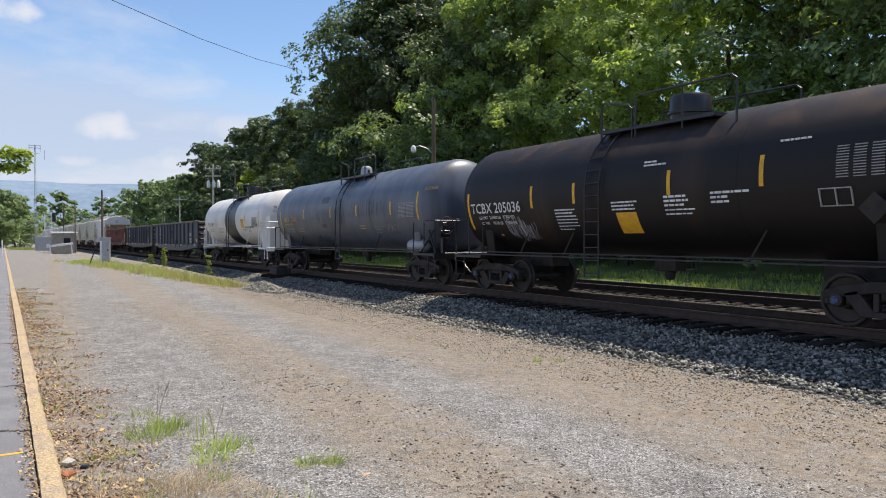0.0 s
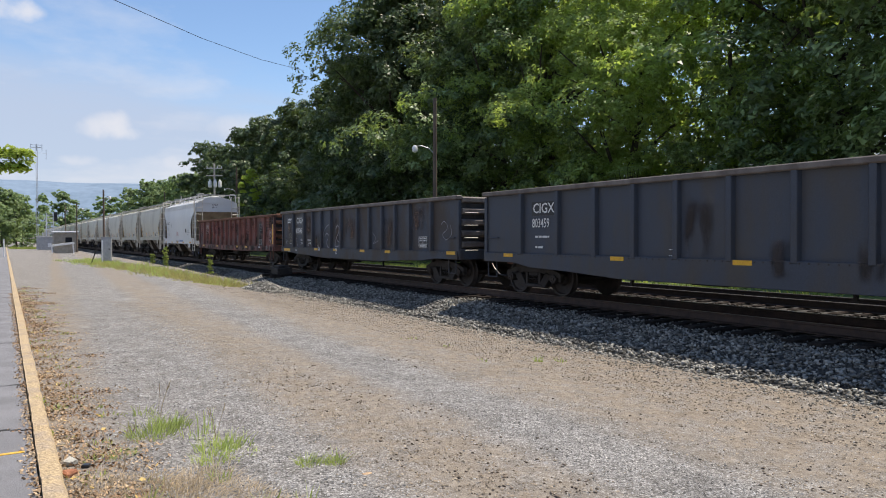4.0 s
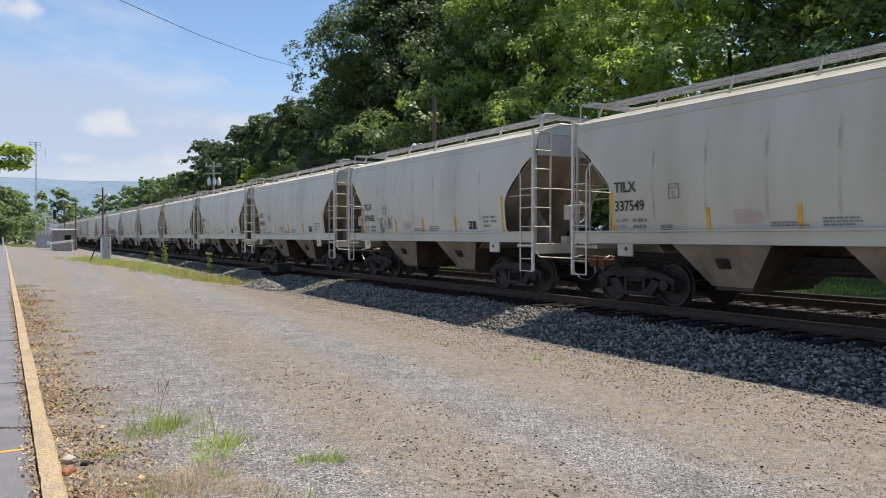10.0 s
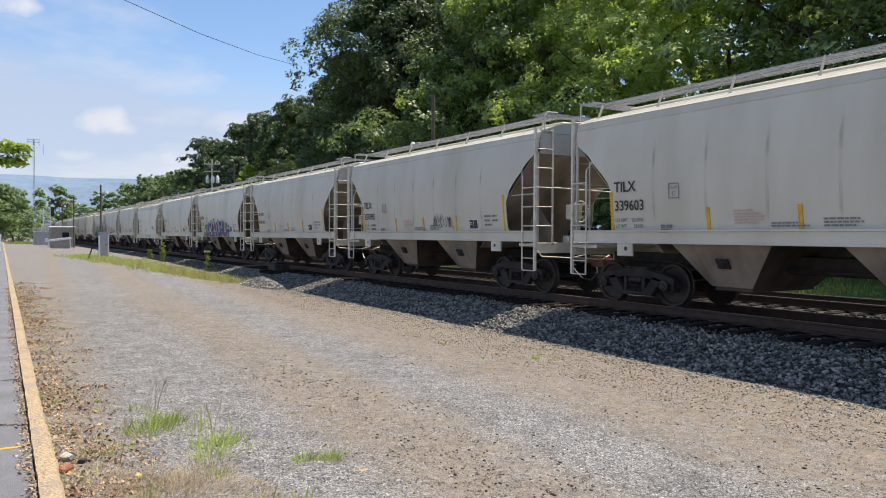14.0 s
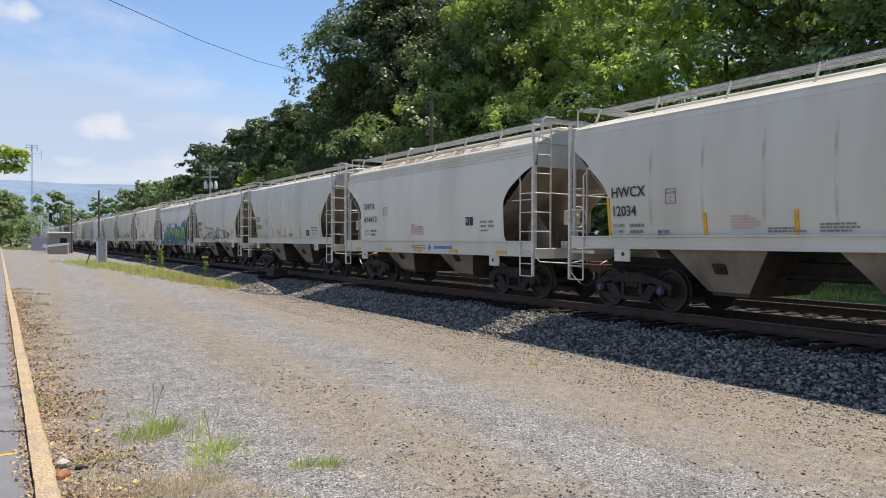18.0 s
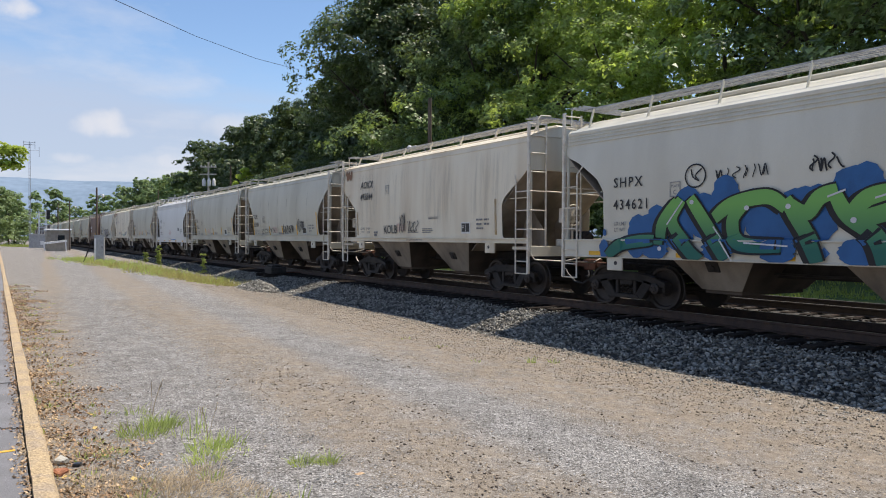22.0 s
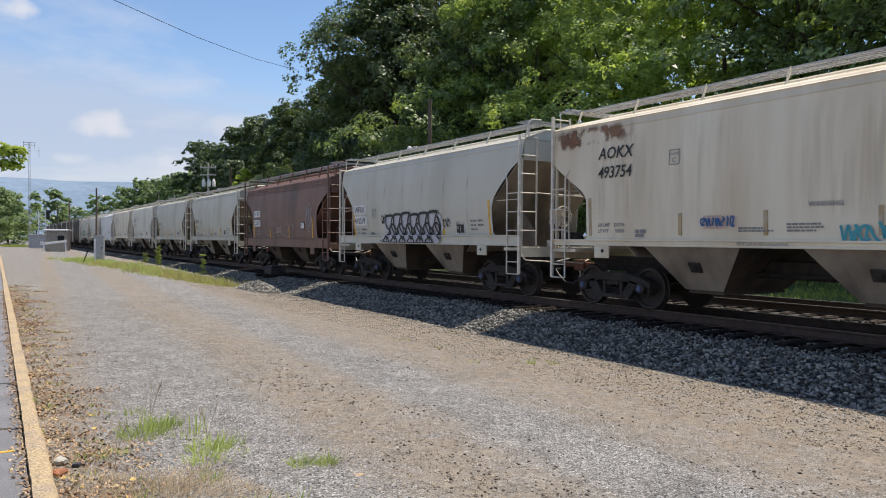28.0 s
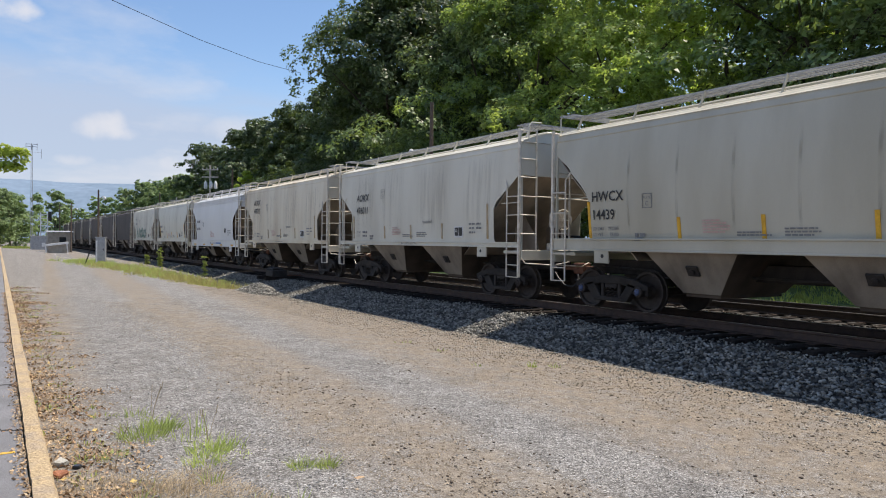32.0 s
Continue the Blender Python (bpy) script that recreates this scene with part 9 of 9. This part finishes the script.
def plants():
    clump("grass_tuft", [(130, 1.12, 7.0, 0.2, 0.2, 1.3), (90, 1.3, 7.2, 0.16, 0.2, 1.0), (90, 1.38, 7.3, 0.14, 0.13, 1.2), (26, 1.2, 7.9, 0.12, 0.16, .9), (60, 1.1, 6.9, 0.22, 0.05, 2.2)], WEED, "green grass tuft growing in the gravel", 1, 0.0042)
    clump("grass_tuft", [(90, 1.52, 6.3, 0.17, 0.17, 1.2), (70, 1.42, 6.0, 0.16, 0.14, 1.2), (70, 1.7, 6.4, 0.16, 0.16, 1.2), (18, 1.62, 6.95, 0.14, 0.26, .5), (14, 1.45, 6.8, 0.12, 0.2, .6), (90, 1.6, 6.15, 0.26, 0.05, 2.2)], WEED, "taller green grass tuft with seed heads", 2, 0.0042)
    clump("grass_tuft", [(80, 2.1, 5.65, 0.10, 0.11, 1.4), (100, 2.3, 5.6, 0.09, 0.12, 1.4), (30, 2.2, 5.75, 0.16, 0.05, 2.0)], WEED, "small low grass tuft in the gravel", 3, 0.0036)
    clump("grass_tuft", [(110, 0.8, 6.45, 0.12, 0.05, 2.0), (40, 0.68, 6.35, 0.1, 0.04, 2.0), (26, 0.78, 5.1, 0.1, 0.16, .8), (14, 1.5, 4.75, 0.08, 0.18, .6), (14, 1.75, 4.75, 0.08, 0.16, .6), (24, 1.35, 5.5, 0.1, 0.14, .8), (90, 0.42, 8.6, 0.16, 0.05, 2.0)], WEED, "sparse green weeds near the kerb", 4, 0.004)
    clump("grass_tuft", [(26, 7.65, 9.7, 0.07, 0.14, 0.8), (22, 8.05, 9.6, 0.1, 0.11, 0.9), (12, 6.8, 10.1, 0.15, 0.06, 0.9), (14, 7.2, 11.9, 0.15, 0.07, 0.9), (14, 7.1, 13.2, 0.2, 0.07, 0.9)], WEED, "tiny weeds at the foot of the ballast", 5, 0.007)
    rnd = random.Random(8)
    dry = []
    for _ in range(190):
        y = 3.9 + 1.9 * rnd.random() ** 1.1
        dry.append((44, rnd.uniform(0.40, 1.9 - 0.3 * (y - 4)), y, 0.15, rnd.uniform(0.03, 0.075), 3.6))
    clump("dry_grass", dry + [(16, rnd.uniform(0.42, 1.5), rnd.uniform(4.2, 5.8), 0.2, 0.17, 1.3) for _ in range(24)] + [(20, 0.40 + rnd.uniform(0, .5), rnd.uniform(5.5, 12), 0.16, 0.03, 3.0) for _ in range(46)],
          DRY_GRASS, "dry straw-coloured grass beside the kerb", 6, 0.0026)
    clump("low_weeds", [(26, 0.4 + abs(rnd.gauss(0, 0.3)), 5.5 + 26 * rnd.random(), 0.16, 0.05, 1.5) for _ in range(50)], GRASS, "low green weeds creeping along the kerb", 16, 0.006)
    green, yellow = [], []
    for i in range(560):
        u = rnd.random()
        x = 8.45 - 3.0 * u + rnd.gauss(0, 0.55) * (0.8 + 0.7 * u)
        if rnd.random() < 0.15 + 0.9 * u:
            green.append((18, x, 31 + 36 * u, 0.42, rnd.choice((0.1, 0.18, 0.28, 0.45)), 0.9))
        else:
            yellow.append((30, x, 31 + 36 * u, 0.42, rnd.choice((0.14, 0.22, 0.36)), 1.0))
    clump("roadside_grass", green, WEED, "strip of rough green grass along the ballast", 7, 0.014)
    clump("roadside_grass", yellow, YELLOW_GRASS, "yellowed grass along the ballast", 9, 0.012)
    spots = [(48, rnd.uniform(20.6, 33), rnd.uniform(4, 85), 0.8, rnd.uniform(0.12, 0.4), 0.6) for _ in range(420)]
    clump("meadow_grass", spots, GRASS, "sunlit meadow grass beyond the tracks", 10, 0.025)
    clump("meadow_grass", [(50, rnd.uniform(1.2, 5.0), rnd.uniform(139, 165), 0.9, 0.3, 0.6) for _ in range(60)], GRASS, "bright grass at the end of the lot", 12, 0.03)
    for k, (x, y, h) in enumerate(((9.6, 40.8, 1.1), (9.4, 52.8, 1.35), (9.6, 53.6, 0.95), (9.3, 57.0, 0.7))):
        r = random.Random(60 + k)
        v, f = crown_arrays(r, 34, 22, 0.05, lambda q: ((q.gauss(0, .06), q.gauss(0, .06), h * (0.08 + 0.92 * q.random())), 0.09))
        w = new("tall_weed")
        w.matrix_basis = pose(x, y, lot_height(x, y) - 0.01)
        part("stalk", Geo().tube([(0, 0, 0), (0.02, 0.01, h * 0.5), (0, 0.03, h)], 0.012, 5).tube([(0, 0, h * .2), (0.15, 0.1, h * 0.7)], 0.008, 4).tube([(0, 0, h * .2), (-0.15, -0.05, h * 0.75)], 0.008, 4), BARK, w)
        place("foliage", raw_mesh("foliage", v, f, GRASS), w)
        tagged(w, "tall leafy green weed at the ballast's edge", "weed", "tall weeds")
    r = random.Random(77)
    for k, (x, y, h) in enumerate(((1.25, 7.4, 0.42), (0.76, 6.0, 0.3), (1.6, 6.6, 0.34))):
        g = Geo()
        for j in range(3):
            e = (r.uniform(-.12, .12), r.uniform(-.12, .12), h * r.uniform(.8, 1.1))
            g.tube([(0, 0, 0), (e[0] * .4, e[1] * .4, e[2] * .55), e], 0.002, 4)
            g.cone((e[0], e[1], e[2] - 0.02), (e[0] * 1.15, e[1] * 1.15, e[2] + 0.05), 0.004, 0.002, 5)
        o = part("dry_stalk", g, DRY_GRASS, None)
        o.matrix_basis = pose(x, y, lot_height(x, y) - 0.01)
        tagged(o, "thin dark stalk with a seed head", "weed", "dry stalks")


def stones(name, n, spread, size, material, label, seed, flatness=0.75, half=False):
    """Broken stones: octahedra pushed out of shape; small half-buried ones show their upper half alone."""
    rng = np.random.default_rng(seed)
    base = np.array([(1, 0, 0), (-1, 0, 0), (0, 1, 0), (0, -1, 0), (0, 0, 1), (0, 0, -1)], float)
    tri = np.array([(0, 2, 4), (2, 1, 4), (1, 3, 4), (3, 0, 4), (2, 0, 5), (1, 2, 5), (3, 1, 5), (0, 3, 5)])
    if half:
        base[5] = (0, 0, -0.2)
        tri = tri[:4]
    c = spread(rng, n)
    s = size[0] + (size[1] - size[0]) * rng.random((n, 1)) ** 1.5
    v = base[None] * rng.uniform(0.55, 1.15, (n, 6, 1)) + rng.normal(0, 0.16, (n, 6, 3))
    q = rng.normal(size=(n, 4))
    q /= np.linalg.norm(q, axis=1)[:, None]
    w, x, y, z = q.T
    rot = np.stack([1 - 2 * (y * y + z * z), 2 * (x * y - z * w), 2 * (x * z + y * w), 2 * (x * y + z * w), 1 - 2 * (x * x + z * z), 2 * (y * z - x * w),
                    2 * (x * z - y * w), 2 * (y * z + x * w), 1 - 2 * (x * x + y * y)], 1).reshape(n, 3, 3)
    if half:
        a = rng.uniform(0, 6.283, n)
        rot = np.zeros((n, 3, 3))
        rot[:, 0, 0], rot[:, 0, 1], rot[:, 1, 0], rot[:, 1, 1], rot[:, 2, 2] = np.cos(a), -np.sin(a), np.sin(a), np.cos(a), 1
    v = np.einsum("nij,nkj->nki", rot, v) * s[:, None, :]
    v[:, :, 2] *= flatness
    v += c[:, None, :]
    f = (tri[None] + 6 * np.arange(n)[:, None, None]).reshape(-1, 3)
    return tagged(new(name, raw_mesh(name, v.reshape(-1, 3), f, material)), label, "stones", kind="stuff")


def bed_height(x):
    return np.interp(x, [9.2, 9.5, 10.2, 10.85, 11.9, 12.1, 19.3, 20.6], [-0.55, -0.44, -0.25, -0.05, -0.03, 0.03, 0.03, -0.3])


def gravel():
    def shoulder(y0, y1, x0=9.3, x1=11.05):
        def f(rng, n):
            x, y = rng.uniform(x0, x1, n), rng.uniform(y0, y1, n)
            x = x + 0.12 * np.sin(y * 1.7) * (x < 9.7)
            return np.stack([x, y, bed_height(x) + rng.uniform(-0.025, 0.032, n)], 1)
        return f
    stones("ballast_stones", 17000, shoulder(1, 17, 9.3, 11.05), (0.02, 0.056), STONE, "loose crushed limestone on the track shoulder", 1)
    stones("ballast_stones", 17000, shoulder(17, 40, 9.3, 11.05), (0.024, 0.058), STONE, "loose crushed limestone on the track shoulder", 2)
    stones("ballast_stones", 5000, shoulder(40, 90, 9.5, 11.3), (0.03, 0.06), STONE, "loose crushed limestone on the track shoulder", 3)
    stones("ballast_stones", 4500, shoulder(3, 60, 14.3, 15.9), (0.03, 0.06), DIRTY_STONE, "loose crushed limestone between the tracks", 4)
    stones("ballast_stones", 9000, lambda rng, n: np.stack([rng.uniform(11.05, 14.5, n), rng.uniform(1, 40, n), rng.uniform(-0.03, 0.01, n)], 1), (0.02, 0.045), DIRTY_STONE, "crushed limestone between the ties", 14)

    stones("ballast_stones", 7000, lambda rng, n: np.stack([rng.uniform(10.9, 12.08, n), rng.uniform(1, 34, n), rng.uniform(-0.025, 0.02, n)], 1), (0.018, 0.042), STONE, "crushed limestone round the tie ends", 15)

    def toe(rng, n):
        x, y = 9.5 - np.abs(rng.normal(0, 0.5, n)), rng.uniform(1, 45, n)
        return np.stack([x, y, np.array([lot_height(a, b) for a, b in zip(x, y)]) + 0.005], 1)
    stones("scattered_stones", 4500, toe, (0.01, 0.035), STONE, "stray ballast stones on the dirt", 5)

    def pile(rng, n):
        a, q = rng.uniform(0, 6.28, n), np.sqrt(rng.random(n))
        return np.stack([9.1 + 0.8 * q * np.cos(a), 29.5 + 2.0 * q * np.sin(a), -0.38 + 0.38 * (1 - q) + rng.uniform(0, .03, n)], 1)
    stones("stone_pile", 2600, pile, (0.03, 0.06), STONE, "low heap of pale crushed stone", 6)

    def lot(rng, n):
        y = 1.5 + 24 * rng.random(n) ** 1.6
        x = np.where(rng.random(n) < 0.65, rng.uniform(0.6, 2.6, n), rng.normal(4.6, 0.45, n))
        x = np.where(rng.random(n) < 0.2, rng.uniform(0.5, 8.5, n), x)
        z = np.array([lot_height(a, b) for a, b in zip(x, y)])
        return np.stack([x, y, z + 0.002], 1)
    stones("lot_gravel", 44000, lot, (0.005, 0.015), LOT_STONE, "fine grey gravel scattered over the lot", 7, half=True)

    def clods(rng, n):
        y = 1.5 + 22 * rng.random(n) ** 1.3
        x = np.where(rng.random(n) < 0.3, rng.normal(3.1, 0.4, n), 5.2 + 4.2 * rng.random(n) ** 0.7)
        z = np.array([lot_height(a, b) for a, b in zip(x, y)])
        return np.stack([x, y, z + 0.003], 1)
    clod = mat("dirt_clod", (0.27, 0.227, 0.175), (0.15, 0.124, 0.094), rough=0.95, scale=5, bump=0.3, vary=0.55, island=True)

    def verge(rng, n):
        x, y = 9.4 - 2.4 * rng.random(n) ** 1.4, rng.uniform(3, 32, n)
        return np.stack([x, y, np.array([lot_height(a, b) for a, b in zip(x, y)]) + 0.004], 1)
    stones("coarse_dirt", 9000, verge, (0.007, 0.022), clod, "coarse brown crumbs of dirt and stone beside the ballast", 31, 0.8)
    stones("dirt_clods", 34000, clods, (0.005, 0.018), clod, "brown clods of dirt on the lot", 8, 0.8, True)
    # fallen leaves along the kerb, drifted into patches
    rng = np.random.default_rng(9)

    def litter(name, n, x, y, z, size, material, label):
        a, s = rng.uniform(0, 6.28, n), rng.uniform(*size, n)
        d1 = np.stack([np.cos(a) * s, np.sin(a) * s, rng.normal(0, .4, n) * s], 1)
        d2 = np.stack([-np.sin(a) * s * .5, np.cos(a) * s * .5, rng.normal(0, .4, n) * s], 1)
        c = np.stack([x, y, z], 1)
        v = np.stack([c - d1, c + d2, c + d1, c - d2], 1).reshape(-1, 3)
        tagged(new(name, raw_mesh(name, v, np.arange(4 * n).reshape(-1, 4), material)), label, "leaves", kind="stuff")

    n = 17000
    k = 90
    py, px = 4.0 + 26 * rng.random(k) ** 1.4, 0.37 + np.abs(rng.normal(0, 0.33, k))
    pick = rng.integers(0, k, n)
    x = np.maximum(0.36, px[pick] + rng.normal(0, 0.15, n))
    y = py[pick] + rng.normal(0, 0.10, n) * (1 + 0.05 * py[pick])
    loose = rng.random(n) < 0.3
    x, y = np.where(loose, 0.36 + np.abs(rng.normal(0, 0.22, n)), x), np.where(loose, 3.8 + 24 * rng.random(n) ** 1.4, y)
    z = np.array([lot_height(a, b) for a, b in zip(x, y)]) + rng.uniform(0.004, 0.016, n)
    litter("leaf_litter", n, x, y, z, (0.005, 0.022), LITTER, "brown fallen leaves along the kerb")
    n = 3200
    y = 3.8 + 22 * rng.random(n) ** 1.5
    x = 0.185 - np.abs(rng.normal(0, 0.045, n)) * (0.6 + 0.5 * np.sin(y * 2.3) ** 2)
    litter("leaf_litter", n, x, y, np.full(n, 0.088) + rng.uniform(0, 0.01, n), (0.005, 0.018), LITTER, "brown leaf litter caught against the kerb on the asphalt")
    n = 170
    y = 4.5 + 18 * rng.random(n) ** 1.5
    x = 0.38 + np.abs(rng.normal(0, 0.3, n))
    z = np.array([lot_height(a, b) for a, b in zip(x, y)]) + 0.014
    litter("yellow_leaves", n, x, y, z, (0.012, 0.03), mat("yellow_fallen_leaf", (0.55, 0.40, 0.14), (0.48, 0.30, 0.10), rough=0.7, scale=3, bump=0, vary=0.3, island=True), "a few yellow fallen leaves by the kerb")

    def dark(rng, n):
        pk = rng.integers(0, 60, n)
        cy, cx = 2.0 + 9 * rng.random(60) ** 1.2, np.where(rng.random(60) < 0.6, rng.uniform(2.5, 4.0, 60), rng.uniform(5.0, 9.0, 60))
        x, y = cx[pk] + rng.normal(0, 0.28, n), cy[pk] + rng.normal(0, 0.35, n)
        return np.stack([x, y, np.array([lot_height(a, b) for a, b in zip(x, y)]) + 0.004], 1)
    stones("dark_clods", 1500, dark, (0.005, 0.024), mat("damp_clod", (0.14, 0.11, 0.085), (0.19, 0.155, 0.12), rough=0.95, scale=6, bump=0.3, vary=0.4, island=True), "dark clods of earth turned up on the dirt", 21, 0.6)
    for nm, lab, m_, x, y, sz, t in (("brick", "broken red brick by the kerb", BRICK, 0.40, 6.02, (0.042, 0.036, 0.024), 20), ("rock", "pale broken rock by the kerb", STONE, 0.42, 6.32, (0.045, 0.042, 0.03), 50),
                                     ("rubbish", "crumpled black plastic by the kerb", BAND_BLACK, 0.52, 6.2, (0.03, 0.028, 0.016), 70), ("dead_leaf", "single orange fallen leaf on gravel", LITTER, 2.42, 5.22, (0.035, 0.02, 0.006), 15)):
        me = Geo().box(-sz[0], sz[0], -sz[1], sz[1], 0, sz[2] * 2).mesh(nm, m_, bevel=min(sz) * 0.5)
        for v in me.vertices:
            v.co *= 1 + 0.3 * noise.noise(v.co * 24 + Vector((t, 0, 0)))
        o = new(nm, me)
        o.matrix_basis = pose(x, y, lot_height(x, y) - 0.004, 4, -3, t)
        tagged(o, lab, nm.replace("_", " "))


def cracks():
    """Cracks across the asphalt strip and a worn yellow dash on it."""
    rnd = random.Random(31)
    dark = mat("crack_shadow", (0.03, 0.03, 0.03), (0.045, 0.04, 0.038), rough=1.0, bump=0)
    for y in (7.35, 9.6, 13.5, 24.0):
        g = Geo()
        pts = [(0.19 - 0.08 * i, y + rnd.uniform(-.05, .05) + 0.02 * i) for i in range(17)]
        for p, q in zip(pts, pts[1:]):
            g.box(q[0], p[0], min(p[1], q[1]) - 0.006, max(p[1], q[1]) + 0.006, 0.08, 0.0872)
        ob = part("crack", g, dark, None)
        tagged(ob, "dark crack across the asphalt strip", "crack", "asphalt cracks", "structure")
    ob = part("paint_dash", Geo().box(-0.35, 0.12, 6.55, 6.60, 0.08, 0.0885), YELLOW_TAPE, None)
    tagged(ob, "worn yellow paint dash on the asphalt", "marking", kind="structure")


def scenery():
    """Trees at the end of the lot, the far woods, shrubs under the trees, and a bough that reaches into view."""
    mid = [tree_kind(("mid", i), 80 + i, 11, 4.8, 44, 36, 0.20, LEAVES_FAR, 0.0, 12, 600) for i in range(2)]
    for x, y, s in ((-0.5, 168, 1.0), (2.2, 175, 1.0), (-4, 160, 1.05), (3.4, 190, 0.85), (-8, 170, 1.1)):
        tree(mid[int(y) % 2], x, y, -0.2, x * 40, s, "rounded leafy tree at the end of the lot")
    tree(tree_kind(("young", 0), 71, 11.2, 2.3, 60, 90, 0.16, LEAVES_YELLOW, 0.1), 29.0, 99.8, -0.2, 0, 1.0, "slim young tree in bright yellow-green leaf")
    rnd = random.Random(5)
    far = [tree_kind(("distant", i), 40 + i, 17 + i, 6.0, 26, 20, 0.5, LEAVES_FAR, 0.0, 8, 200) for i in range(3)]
    for i in range(26):
        tree(rnd.choice(far), 26 + i * 5.5 + rnd.uniform(-2, 2), 620 + rnd.uniform(-40, 40) - i * 6, -0.3, rnd.uniform(0, 360), rnd.uniform(1.3, 1.75), "distant leafy tree below the ridge")
    for i in range(10):
        tree(rnd.choice(far), -4 - i * 7, 480 + rnd.uniform(-40, 40), -0.3, rnd.uniform(0, 360), rnd.uniform(1.2, 1.6), "distant leafy tree below the ridge")
    kinds = [tree_kind(("shrub", i), 90 + i, 3.6 + i, 2.2, 26, 150, 0.13, LEAVES, 0.02) for i in range(3)]
    y = -6.0
    while y < 95:
        t = tree(rnd.choice(kinds), 33.5 + rnd.uniform(-1.0, 1.5), y, 0.1, rnd.uniform(0, 360), rnd.uniform(0.7, 1.25), "leafy shrub at the edge of the woods", "shrub")
        tagged(t, category="shrub", group="shrubs under the trees")
        y += rnd.uniform(2.4, 3.6)
    t = new("tree")
    t.matrix_basis = pose(-4.85, 31, 0.0)
    part("trunk", Geo().cone((0, 0, 0), (0.1, 0, 4.0), 0.16, 0.11, 10).cone((0.1, 0, 4.0), (2.5, -0.8, 4.7), 0.09, 0.06, 8).cone((2.5, -0.8, 4.7), (5.4, -1.8, 4.55), 0.06, 0.015, 7).cone((0.1, 0, 4.0), (-1.5, 1, 6.5), 0.09, 0.03, 8), BARK, t, smooth=True)
    r = random.Random(13)

    def along(q):
        u = q.random()
        return (0.3 + 5.3 * u, -0.1 - 1.8 * u, 4.45 + q.uniform(-0.75, 0.4) * (1.25 - 0.6 * u) + 0.15 * math.sin(u * 9)), 0.25
    v, f = crown_arrays(r, 110, 34, 0.10, along)
    place("crown", raw_mesh("crown", v, f, LEAVES_YELLOW), t)
    tagged(t, "yellow-green leafy bough reaching over the asphalt", "tree", "trees by the lot")


# ---- build ----
ground()
kerb()
track_bed()
track(TRACK, "railway track with dark timber ties on grey ballast", True)
track(SECOND, "second railway track behind the train", False)
ridge()
woods()
far_group()
sumac()
train()
for _n, _car in HOPPERS.items():
    hopper_marks(_car, _n)
    hug(_car, STYLE_OF[_n])
    if _n in (1, 6, 11, 21, 22, 24, 25):
        blue_caps(_car)
lines_on_others()
shed()
cabinets()
mast()
poles()
plants()
gravel()
cracks()
scenery()
motions()
